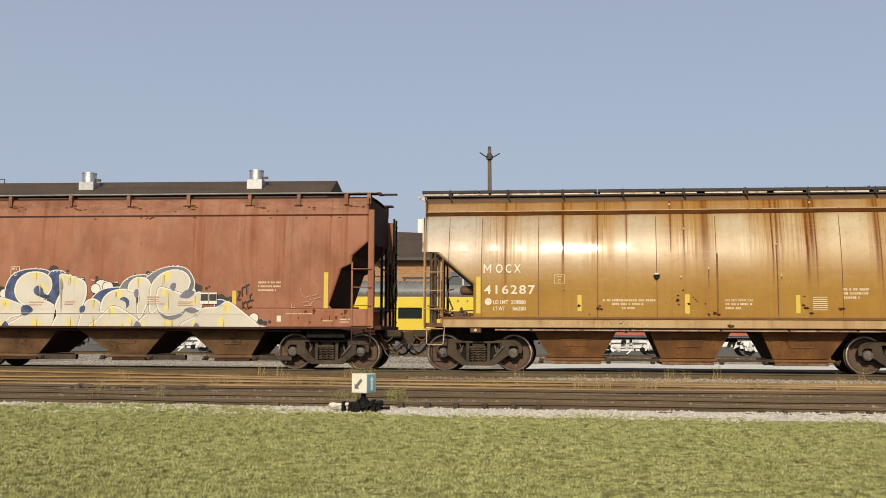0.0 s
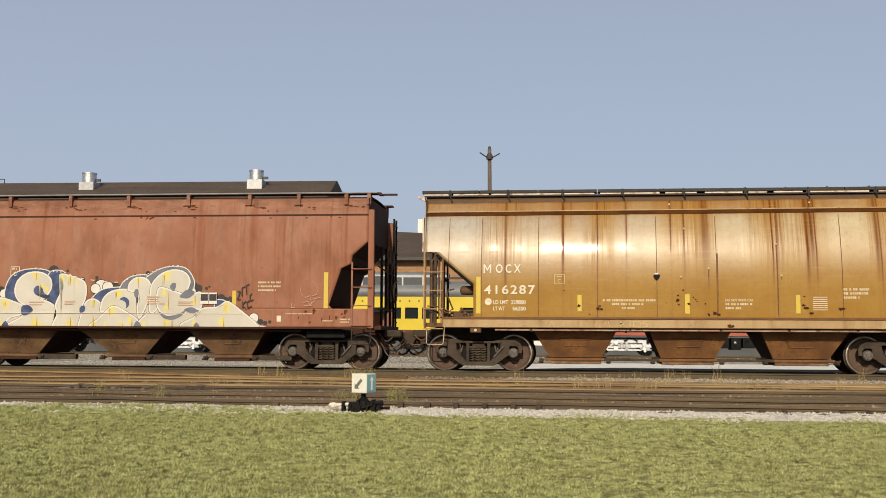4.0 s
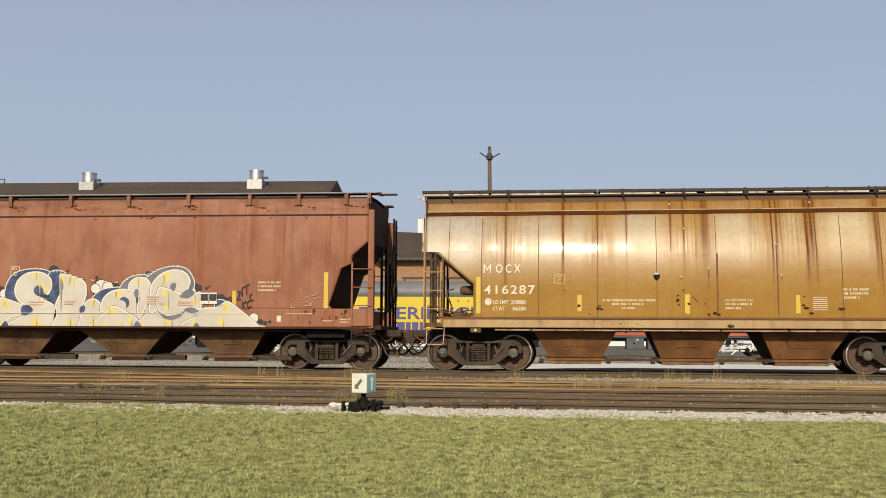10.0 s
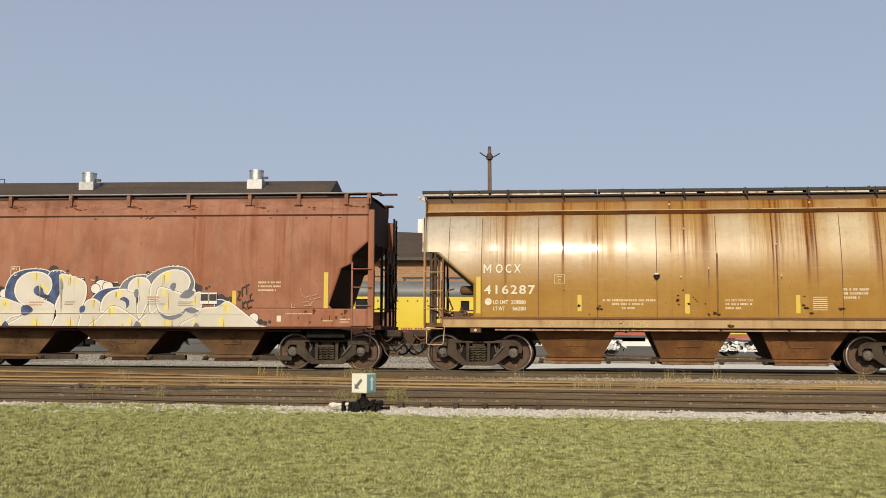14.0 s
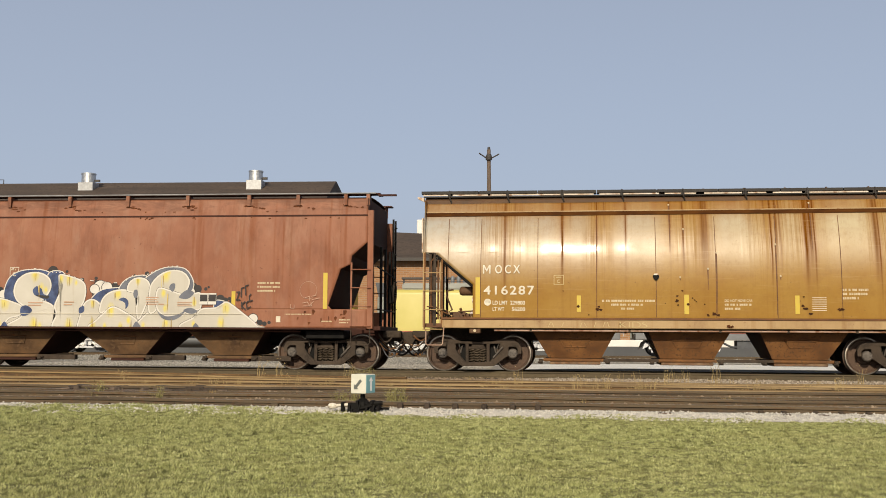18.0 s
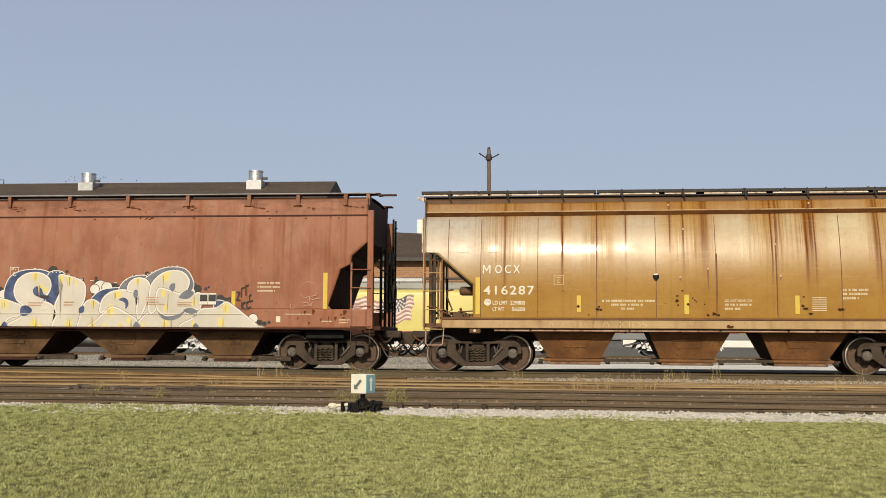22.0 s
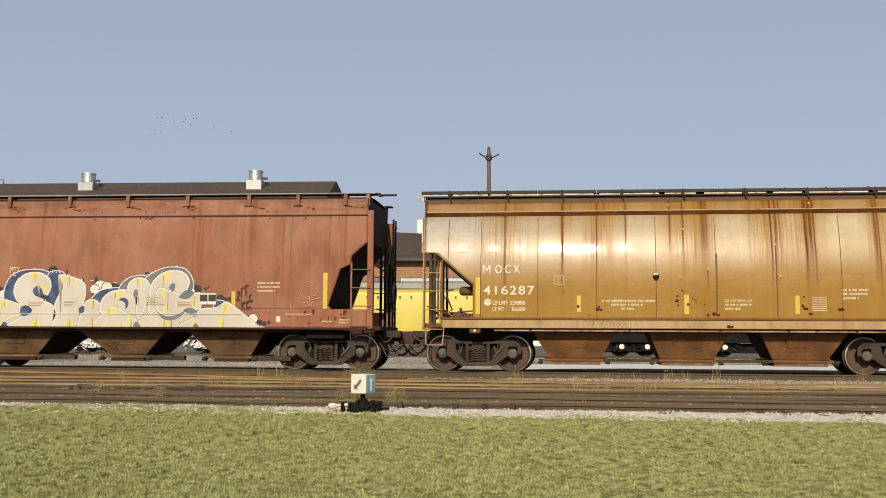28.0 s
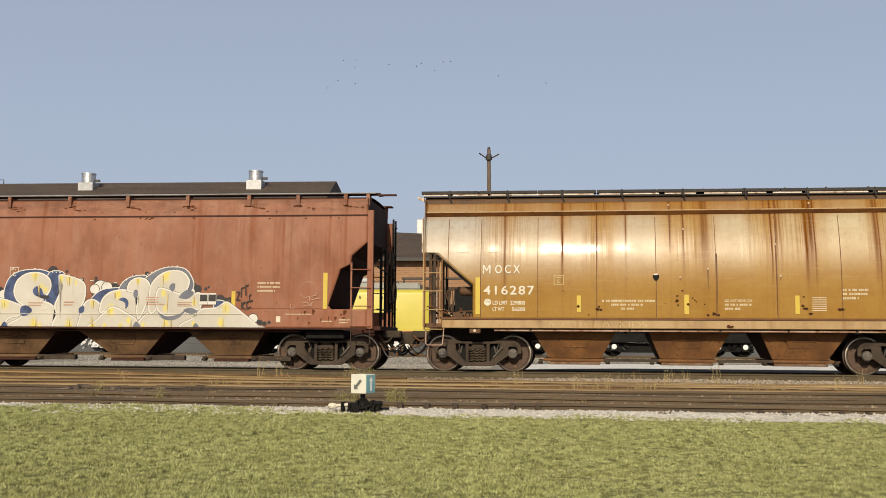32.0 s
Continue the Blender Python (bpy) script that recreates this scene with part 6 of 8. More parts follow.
def coach_shell(v, L, side_mat, roof_mat, z_top=3.28, z_roof=4.2, holes=(), roof_name="roof", skirt=True, ribs=()):
    """Straight-sided coach body: windows are cut through the side skin."""
    xs = sorted({0.42, L - 0.42, *[h[0] for h in holes], *[h[1] for h in holes]})
    zs = sorted({1.38, z_top, *[h[2] for h in holes], *[h[3] for h in holes]})
    for s in (-1, 1):
        bm = bmesh.new()
        for xa, xb in zip(xs, xs[1:]):
            for za, zb in zip(zs, zs[1:]):
                mx, mz = (xa + xb) / 2, (za + zb) / 2
                if any(h[0] < mx < h[1] and h[2] < mz < h[3] for h in holes):
                    continue
                bm.faces.new([bm.verts.new(p) for p in ((xa, s * 1.52, za), (xb, s * 1.52, za), (xb, s * 1.52, zb), (xa, s * 1.52, zb))])
        bmesh.ops.remove_doubles(bm, verts=bm.verts[:], dist=0.0005)
        thicken(part("side_panel", bm, side_mat, v), 0.06, 1 if s < 0 else -1)
    prof = []
    h = z_roof - z_top
    for k in range(13):
        a = math.pi * k / 12
        prof.append((-1.50 * math.copysign(abs(math.cos(a)) ** 0.75, math.cos(a)), z_top + h * math.sin(a) ** 0.62))
    rows = [[(x, y, z) for y, z in prof] for x in (0.2, L * 0.33, L * 0.66, L - 0.2)]
    rows = [[(0.40, y * 0.96, z - 0.25 if k not in (0, 12) else z) for k, (y, z) in enumerate(prof)]] + [[(x + (0.6 if i == 0 else -0.6 if i == 3 else 0), y, z) for y, z in prof] for i, x in enumerate((0.2, L * 0.33, L * 0.66, L - 0.2))] + [[(L - 0.40, y * 0.96, z - 0.25 if k not in (0, 12) else z) for k, (y, z) in enumerate(prof)]]
    thicken(part(roof_name, sheet(bmesh.new(), rows), roof_mat, v, "grey rounded roof", smooth=True), 0.04, -1)
    for s in (-1, 1):
        part("stripe", box(bmesh.new(), 0.42, L - 0.42, min(s * 1.50, s * 1.535), max(s * 1.50, s * 1.535), z_top - 0.03, z_top + 0.03), M["up_red"], v, "thin red stripe")
        if skirt:
            part("skirt", box(bmesh.new(), 0.3, L - 0.3, min(s * 1.46, s * 1.50), max(s * 1.46, s * 1.50), 1.13, 1.385), M["up_red"], v, "red lower skirt")
    bm = bmesh.new()
    for xe in (0.2, L - 0.26):
        box(bm, xe, xe + 0.06, -1.48, -0.45, 1.1, z_roof - 0.35)
        box(bm, xe, xe + 0.06, 0.45, 1.48, 1.1, z_roof - 0.35)
        box(bm, xe, xe + 0.06, -0.45, 0.45, 3.2, z_roof - 0.2)
    part("end_wall", bm, M["under"], v)
    bm = box(bmesh.new(), 0.2, L - 0.2, -1.45, 1.45, 1.02, 1.18)
    part("floor", bm, M["under"], v, "dark underframe")
    # flexible gangways
    for xe in (0.0, L - 0.2):
        bm = bmesh.new()
        for k in range(4):
            x = xe + 0.05 * k
            box(bm, x, x + 0.03, -1.30, -0.5, 1.15, 3.5)
            box(bm, x, x + 0.03, 0.5, 1.30, 1.15, 3.5)
            box(bm, x, x + 0.03, -1.30, 1.30, 3.5, 3.75)
        part("gangway", bm, M["black"], v, "black folding gangway")
    return v


def windows(v, holes):
    for x0, x1, z0, z1 in holes:
        for s in (-1, 1):
            w = part("window", box(bmesh.new(), x0, x1, min(s * 1.48, s * 1.465), max(s * 1.48, s * 1.465), z0, z1), M["glass"], v, "dark tinted window")
            bm = bmesh.new()
            for a, b, c0, d in ((x0 - 0.05, x1 + 0.05, z0 - 0.05, z0), (x0 - 0.05, x1 + 0.05, z1, z1 + 0.05), (x0 - 0.05, x0, z0, z1), (x1, x1 + 0.05, z0, z1)):
                box(bm, a, b, min(s * 1.47, s * 1.535), max(s * 1.47, s * 1.535), c0, d)
            part("window_frame", bm, M["trim"], w)


def underboxes(v, items):
    for x0, x1, z0, dark in items:
        bm = bevelled(x0, x1, -1.40, -0.5, z0, 1.03, 0.03)
        b = part("equipment_box", bm, M["under"] if dark else M["up_grey"], v, "underfloor equipment case")
        part("latch", box(bmesh.new(), (x0 + x1) / 2 - 0.05, (x0 + x1) / 2 + 0.05, -1.415, -1.398, (z0 + 1.03) / 2, (z0 + 1.03) / 2 + 0.1), M["hub_white"], b)
    rnd = random.Random(len(items) * 7 + int(items[0][0] * 13))
    x = 6.2
    while x < 19.6:
        w = rnd.uniform(0.35, 1.5)
        if rnd.random() < 0.5:
            x += w
            continue
        tone = rnd.choice(("under", "black", "under", "black"))
        b = part("underfloor_case", bevelled(x, x + w, -1.36 - rnd.uniform(0, 0.05), -0.4, rnd.uniform(0.28, 0.62), 1.10, 0.02), M[tone], v, "underfloor equipment case")
        for k in range(rnd.randrange(1, 4)):
            q, z = x + rnd.uniform(0.05, w - 0.05), rnd.uniform(0.6, 1.0)
            part("fitting", box(bmesh.new(), q - 0.06, q + 0.06, -1.46, -1.36, z - 0.04, z + 0.05), M[rnd.choice(("hub_white", "black", "up_light"))], b)
        x += w + rnd.uniform(0.0, 0.18)
    part("rear_sill", bevelled(0.6, 25.4, 0.2, 1.3, 0.80, 1.10, 0.02), M["black"], v)
    bm = bmesh.new()
    tube(bm, (4.5, -1.0, 0.85), (20.0, -1.0, 0.85), 0.05, 8)
    tube(bm, (4.5, -1.2, 0.95), (20.0, -1.2, 0.95), 0.035, 8)
    part("air_pipe", bm, M["under"], v)


def small_letters(v, x0, x1, z, n, material, h=0.16, skip=()):
    bm = bmesh.new()
    for k in range(n):
        if k in skip:
            continue
        x = x0 + (x1 - x0) * k / (n - 1)
        bm.faces.new([bm.verts.new(p) for p in ((x, -1.586, z), (x + h * 0.7, -1.586, z), (x + h * 0.7, -1.586, z + h), (x, -1.586, z + h))])
    pieces("lettering", bm, material, v, "small painted letter")


def vehicle(name, c0, label, category="railway carriage"):
    v = thing(name, line_pose(at(c0)), label, category, "passing train")
    MOVING.append((v, at(c0), []))
    return v


def note_wheels(w):
    MOVING[-1][2].extend(w)


def passenger_car(name, c0, label, L, holes, boxes, side=None):
    v = vehicle(name, c0, label)
    coach_shell(v, L, side or M["up_yellow"], M["up_grey"], holes=holes)
    windows(v, holes)
    underboxes(v, boxes)
    for x in (3.95, L - 3.95):
        note_wheels(passenger_truck(v, x, 2, M["silver"], pitch=2.6)[1])
    return v


L1 = 26.0
X = lambda c, c0: (c - c0) * UNIT
passenger_car("coach", -1085, "yellow passenger coach with a grey roof and red stripes", L1,
              [(3 + k * 2.6, 4.7 + k * 2.6, 1.95, 2.75) for k in range(8)], [(8, 9.4, 0.4, True), (12, 13.5, 0.45, False), (15, 16, 0.4, True)])

# dome coach
D0 = -290
dome_holes = [(X(a, D0), X(b, D0), 2.02, 2.66) for a, b in ((-235, -200), (-180, -145), (-122, -87), (-70, -35), (-17, 25), (39, 62), (186, 212), (217, 240), (247, 270), (277, 300), (349, 390))]
dome = passenger_car("dome_coach", D0, "yellow dome coach with a raised glass dome and grey roof", L1, dome_holes, [(8, 9.4, 0.4, True), (11, 13.5, 0.5, False), (15.5, 16.6, 0.4, True)])


def dome_top(v, x0, x1):
    z0, z1, nose = 3.9, 4.72, 0.6
    n = 6
    bm = bmesh.new()
    for k in range(n + 1):
        x = x0 + 0.7 + (x1 - x0 - 1.4) * k / n
        for s in (-1, 1):
            pipe(bm, [(x, s * 1.30, z0 - 0.25), (x, s * 1.22, z1 - 0.28), (x, s * 0.95, z1 - 0.04), (x, 0, z1)], 0.06, 6)
    for s in (-1, 1):
        box(bm, x0 + 0.5, x1 - 0.5, s * 1.20 - 0.03, s * 1.20 + 0.03, z1 - 0.30, z1 - 0.16)
    part("dome_frame", bm, M["up_light"], v, "light metal dome window posts")
    bm = bmesh.new()
    for s in (-1, 1):
        sheet(bm, [[(x0 + 0.0 - nose, s * 1.30, z0 - 0.25), (x1 - 0.4, s * 1.30, z0 - 0.25)], [(x0 + 0.7 - nose, s * 1.21, z1 - 0.27), (x1 - 0.7, s * 1.21, z1 - 0.27)]])
    sheet(bm, [[(x0 - 0.1 - nose, -1.25, z0 - 0.25), (x0 - 0.1 - nose, 1.25, z0 - 0.25)], [(x0 + 0.7 - nose, -1.15, z1 - 0.2), (x0 + 0.7 - nose, 1.15, z1 - 0.2)]])
    sheet(bm, [[(x1 + 0.1, -1.25, z0 - 0.25), (x1 + 0.1, 1.25, z0 - 0.25)], [(x1 - 0.7, -1.15, z1 - 0.2), (x1 - 0.7, 1.15, z1 - 0.2)]])
    thicken(part("dome_glass", bm, M["glass"], v, "dark curved dome glass"), 0.02, 0)
    bm = bmesh.new()
    sheet(bm, [[(x0 + 0.5 - nose, y, z) for y, z in ((-1.22, z1 - 0.22), (-0.95, z1), (0, z1 + 0.06), (0.95, z1), (1.22, z1 - 0.22))], [(x1 - 0.5, y, z) for y, z in ((-1.22, z1 - 0.22), (-0.95, z1), (0, z1 + 0.06), (0.95, z1), (1.22, z1 - 0.22))]])
    thicken(part("dome_roof", bm, M["up_grey"], v, "grey dome roof", smooth=True), 0.04, 0)
    bm = bmesh.new()
    for s in (-1, 1):
        box(bm, x0 - 0.4, x1 + 0.4, s * 1.33 - 0.06, s * 1.33 + 0.06, 3.30, 3.72)
    part("dome_base", bm, M["up_grey"], v, "grey wall below the dome")
    for xs, xe in ((0.8, x0 - 0.5), (x1 + 0.5, 23.0)):
        bm = bmesh.new()
        x = xs
        while x < xe:
            pipe(bm, [(x, -1.52, 3.45), (x + 0.06, -1.42, 3.78), (x + 0.12, -1.15, 4.05), (x + 0.18, -0.7, 4.2)], 0.035, 5)
            x += 0.42
        part("roof_rib", bm, M["under"], v, "row of roof ribs")


dome_top(dome, X(75, D0), X(335, D0))
small_letters(dome, X(70, D0), X(270, D0), 2.97, 13, M["olive_letter"], 0.13, skip=(5,))
bars("name_plate", [(X(120, D0), X(180, D0), 1.36, 0.15)], -1.586, M["trim"], dome)
part("end_door", box(bmesh.new(), X(470, D0), X(490, D0), -1.60, -1.585, 1.25, 3.15), M["up_yellow"], dome, "yellow vestibule door")
part("door_window", box(bmesh.new(), X(474, D0), X(486, D0), -1.612, -1.602, 2.3, 3.0), M["glass"], dome)

# display car with large lettering
E0 = 508
disp_holes = [(X(774, E0), X(796, E0), 2.5, 3.15), (X(960, E0), X(975, E0), 2.45, 3.05), (X(1120, E0), X(1150, E0), 2.3, 3.0)]
disp = passenger_car("display_car", E0, "yellow exhibition coach with large dark blue lettering and a grey roof", L1, disp_holes, [(X(915, E0), X(950, E0), 0.45, False), (X(1000, E0), X(1030, E0), 0.35, True), (X(1036, E0), X(1064, E0), 0.35, True)])
lettering("big_word", "EXPERIENCE", 0.72, X(533, E0), -1.59, 1.98, M["navy"], disp, 215 * UNIT, "dark blue capital letters")
lettering("second_word", "THE", 0.46, X(533, E0), -1.59, 1.36, M["navy"], disp, 44 * UNIT)
bars("second_line", [(X(590, E0), X(656, E0), 1.36, 0.46)], -1.59, M["navy"], disp)
bars("third_line", [(X(672, E0), X(745, E0), 1.36, 0.46)], -1.59, M["navy"], disp)
small_letters(disp, X(690, E0), X(900, E0), 2.97, 13, M["olive_letter"], 0.13, skip=(5,))
bars("name_plate", [(X(855, E0), X(900, E0), 1.36, 0.15)], -1.586, M["red_letter"], disp)


def locomotive(c0, L):
    v = vehicle("diesel_locomotive", c0, "yellow diesel locomotive with grey roof on silver trucks", "locomotive")
    part("hood", bevelled(5.6, L - 0.85, -1.0, 1.0, 1.5, 3.95, 0.12, 2), M["up_yellow"], v, "yellow long hood")
    part("hood_top", bevelled(5.6, L - 0.95, -0.95, 0.95, 3.957, 4.35, 0.15, 2), M["up_grey"], v, "grey hood roof with vents")
    part("cab", bevelled(2.2, 5.5, -1.5, 1.5, 1.5, 4.45, 0.2, 2), M["up_yellow"], v, "yellow cab")
    part("nose", bevelled(0.5, 2.15, -0.9, 0.9, 1.5, 3.0, 0.25, 2), M["up_yellow"], v)
    part("cab_window", box(bmesh.new(), 3.0, 4.8, -1.53, -1.505, 3.0, 3.9), M["glass"], v)
    part("deck", bevelled(0.3, L - 0.3, -1.55, 1.55, 1.2, 1.45, 0.04), M["up_yellow"], v, "walkway deck")
    part("deck_stripe", box(bmesh.new(), 0.3, L - 0.3, -1.565, -1.553, 1.0, 1.2), M["up_red"], v)
    bm = lathe(bmesh.new(), [(0.05, 7.4), (0.62, 7.45), (0.68, 7.6), (0.68, 14.6), (0.62, 14.75), (0.05, 14.8)], (0, 0, 0.80), "x", 28)
    bmesh.ops.scale(bm, vec=(1, 1.9, 0.72), verts=bm.verts[:])
    for w in bm.verts:
        w.co.z += 0.22
    part("fuel_tank", bm, M["up_grey"], v, "long grey fuel tank", smooth=True)
    bm = bmesh.new()
    for k in range(16):
        x = 1.0 + k * (L - 2) / 15
        tube(bm, (x, -1.5, 1.45), (x, -1.5, 2.4), 0.02, 6)
    tube(bm, (1.0, -1.5, 2.4), (L - 1.0, -1.5, 2.4), 0.02, 6)
    part("handrail", bm, M["hub_white"], v, "white handrails")
    bars("number", [(L - 3.0, L - 1.6, 2.45, 0.55)], -1.03, M["red_letter"], v)
    bm = bmesh.new()
    for k in range(3):
        lathe(bm, [(0.75, 4.32), (0.8, 4.36), (0.8, 4.5), (0.7, 4.52)], (L - 2.2 - k * 1.9, 0, 0), "z", 20)
    pieces("radiator_fan", bm, M["up_grey"], v, "round roof fans")
    for x in (4.1, L - 4.1):
        note_wheels(passenger_truck(v, x, 3, M["silver"], pitch=2.0, wr=0.51)[1])
    return v


locomotive(1303, 22.0)


def tender(c0, L, mat, label, flagged=False):
    v = vehicle("water_tender", c0, label, "tender")
    a, b = 1.25, L - 0.55
    prof = []
    for k in range(9):
        t = math.pi * k / 8
        prof.append((-1.5 * math.copysign(abs(math.cos(t)) ** 0.35, math.cos(t)), 3.45 + 0.32 * math.sin(t) ** 0.5))
    prof = [(-1.5, 1.2)] + prof + [(1.5, 1.2)]
    rows = []
    for x, s in ((a, 0.90), (a + 0.12, 0.97), (a + 0.35, 1.0), (b - 0.35, 1.0), (b - 0.12, 0.97), (b, 0.90)):
        rows.append([(x, y * s, 1.2 + (z - 1.2) * (0.6 + 0.4 * s)) for y, z in prof])
    bm = sheet(bmesh.new(), rows)
    part("tank", bm, mat, v, "rounded riveted yellow tank", smooth=True)
    for x, s in ((a + 0.01, 0.90), (b - 0.01, 0.90)):
        bm = bmesh.new()
        bm.faces.new([bm.verts.new((x, y * s, 1.2 + (z - 1.2) * 0.96)) for y, z in prof])
        part("tank_end", bm, mat, v)
    part("deck_house", bevelled(a + 0.6, b - 0.6, -1.30, 1.30, 3.72, 4.12, 0.08, 2), M["tender_top"], v, "grey raised tank top")
    part("hatch_box", bevelled(L * 0.42, L * 0.72, -1.0, 1.0, 4.125, 4.45, 0.05), M["galv"], v, "silver hatch box on top")
    bm = bmesh.new()
    for k in range(4):
        x = L * 0.30 + k * 0.35
        lathe(bm, [(0.10, 4.05), (0.12, 4.35), (0.09, 4.52), (0.03, 4.56)], (x, -0.8, 0), "z", 10)
    pieces("vent", bm, M["up_grey"], v, "row of small roof vents")
    bm = bmesh.new()
    tube(bm, (a + 0.3, -1.28, 4.22), (b - 0.3, -1.28, 4.22), 0.02, 6)
    for k in range(9):
        x = a + 0.3 + (b - a - 0.6) * k / 8
        tube(bm, (x, -1.28, 3.75), (x, -1.28, 4.22), 0.016, 6)
    part("handrail", bm, M["under"], v, "thin top handrail")
    part("frame", bevelled(0.5, L - 0.35, -1.53, 1.53, 0.92, 1.295, 0.03), M["up_grey"], v, "grey underframe")
    part("red_line", box(bmesh.new(), a + 0.3, b - 0.3, -1.512, -1.49, 1.296, 1.35), M["up_red"], v)
    # at the leading end: a narrow cabinet under a dark funnel, or only pipes
    if flagged:
        part("bulkhead", bevelled(0.38, 0.92, -1.0, 1.0, 1.2, 3.3, 0.04), M["end_grey"], v, "grey-green ribbed end cabinet")
        bm = bmesh.new()
        for k in range(4):
            x = 0.41 + k * 0.13
            box(bm, x, x + 0.05, -1.04, -0.998, 1.25, 3.25)
        pieces("rib", bm, M["end_grey"], v)
        bm = prism(bmesh.new(), [(0.24, 4.15), (0.88, 4.15), (0.72, 3.32), (0.42, 3.32)], -0.85, 0.85)
        part("funnel", bm, M["under"], v, "dark filler funnel")
    else:
        for x, h, rr in ((0.30, 3.3, 0.05), (0.62, 3.9, 0.045), (0.80, 3.6, 0.09)):
            part("end_pipe", tube(bmesh.new(), (x, -0.9, 1.0), (x, -0.9, h), rr, 10), M["end_grey"], v, "grey upright pipe")
        part("end_box", bevelled(0.45, 0.92, -0.7, 0.7, 1.2, 2.9, 0.04), M["end_grey"], v, "grey-green end cabinet")
        part("marker_lamp", lathe(bmesh.new(), [(0.03, 3.9), (0.07, 3.95), (0.07, 4.12), (0.02, 4.16)], (0.62, -0.9, 0), "z", 10), M["up_light"], v, "small pale marker lamp")
    bm = bmesh.new()
    ladder(bm, b + 0.12, b + 0.42, -1.2, 1.1, 3.7, 8)
    ladder(bm, a - 0.28, a - 0.05, -1.38, 1.1, 3.7, 8)
    pieces("ladder_piece", bm, M["galv"], v, "end ladders")
    bm = bmesh.new()
    for x in (a + 0.06, a - 0.1):
        pipe(bm, [(x, -1.42, 1.25), (x - 0.08, -1.45, 2.2), (x, -1.42, 3.3), (x + 0.2, -1.2, 3.75)], 0.03, 7)
    part("grab_rail", bm, M["galv"], v)
    for x, pt in ((3.1, 1.32), (10.5, 1.6)):
        note_wheels(passenger_truck(v, x, 3, M["silver"], pitch=pt, wr=0.50)[1])
    bm = bmesh.new()
    box(bm, L * 0.42, L * 0.50, -1.35, -0.5, 0.45, 0.91)
    pipe(bm, [(L * 0.35, -1.2, 0.9), (L * 0.40, -1.2, 0.55), (L * 0.47, -1.2, 0.5), (L * 0.6, -1.2, 0.85)], 0.06, 8)
    part("water_pipe", bm, M["under"], v)
    return v


LT = 448 * UNIT
t1 = tender(1982, LT, M["up_pale"], "faded yellow water tender with a waving flag painted on it", True)
t2 = tender(2430, LT, M["up_lemon"], "yellow water tender with red lettering and a grey top")
small_letters(t2, X(2560, 2430), X(2795, 2430), 3.22, 13, M["olive_letter"], 0.14, skip=(5,))
bars("name_plate", [(X(2659, 2430), X(2710, 2430), 1.45, 0.16)], -1.52, M["red_letter"], t2)
bars("name_plate", [(X(2105, 1982), X(2140, 1982), 1.45, 0.15)], -1.52, M["trim"], t1)
bars("number_plate", [(X(2205, 1982), X(2255, 1982), 1.45, 0.15)], -1.52, M["trim"], t1)


def flag(v, x0, x1):
    """A waving flag painted on the tank: thirteen wavy stripes and a starred corner."""
    n = 40
    wave = lambda s: 0.11 * math.sin(s * 21.0 + 0.6) + 0.07 * math.sin(s * 9.0) + 0.30 * s * s - 0.06
    y = -1.512
    zb0, h = 1.62, 1.72 / 13
    # the fly end leans and curls, so the ends of the stripes are uneven
    fray = lambda z: 0.16 * (z - zb0) + 0.07 * math.sin((z - zb0) * 7.0)

    def strip(za, zb, s0, s1, mat, nm, lab, yy):
        bm = bmesh.new()
        lo, hi = [], []
        for i in range(n + 1):
            s = s0 + (s1 - s0) * i / n
            x = x0 + (x1 - x0) * s
            fold = 1.0 - 0.16 * s
            lo.append((x + fray(za), yy, zb0 + (za - zb0) * fold + wave(s)))
            hi.append((x + fray(zb), yy, zb0 + (zb - zb0) * fold + wave(s)))
        return part(nm, sheet(bm, [lo, hi]), mat, v, lab)
    for k in range(13):
        strip(zb0 + k * h, zb0 + (k + 1) * h, 0.0, 1.0, M["flag_red"] if k % 2 == 0 else M["flag_white"], "flag_stripe", "", y)
    strip(zb0 + 6 * h, zb0 + 13 * h, 0.55, 0.90, M["flag_blue"], "flag_corner", "dark blue flag corner", y - 0.004)
    bm = bmesh.new()
    for r in range(6):
        for q in range(7):
            s = 0.565 + 0.325 * (q + 0.5 * (r % 2)) / 7.2
            x = x0 + (x1 - x0) * s
            z = zb0 + (6.5 + r * 1.05) * h * (1.0 - 0.16 * s) + wave(s)
            x += fray(zb0 + (6.5 + r * 1.05) * h)
            pts = []
            for k in range(10):
                rad = 0.085 if k % 2 == 0 else 0.040
                pts.append(bm.verts.new((x + rad * math.sin(k * math.pi / 5), y - 0.008, z + rad * math.cos(k * math.pi / 5))))
            bm.faces.new(pts)
    part("flag_star", bm, M["flag_white"], v)


M["flag_red"] = surf("flag_red", (0.22, 0.12, 0.10), (0.36, 0.2, 0.17), 2.0, 0.5)
M["flag_white"] = surf("flag_white", (0.48, 0.41, 0.37), (0.62, 0.55, 0.51), 2.0, 0.5)
M["flag_blue"] = surf("flag_blue", (0.035, 0.036, 0.048), (0.06, 0.064, 0.085), 2.0, 0.5)
flag(t1, X(2157, 1982), X(2284, 1982))


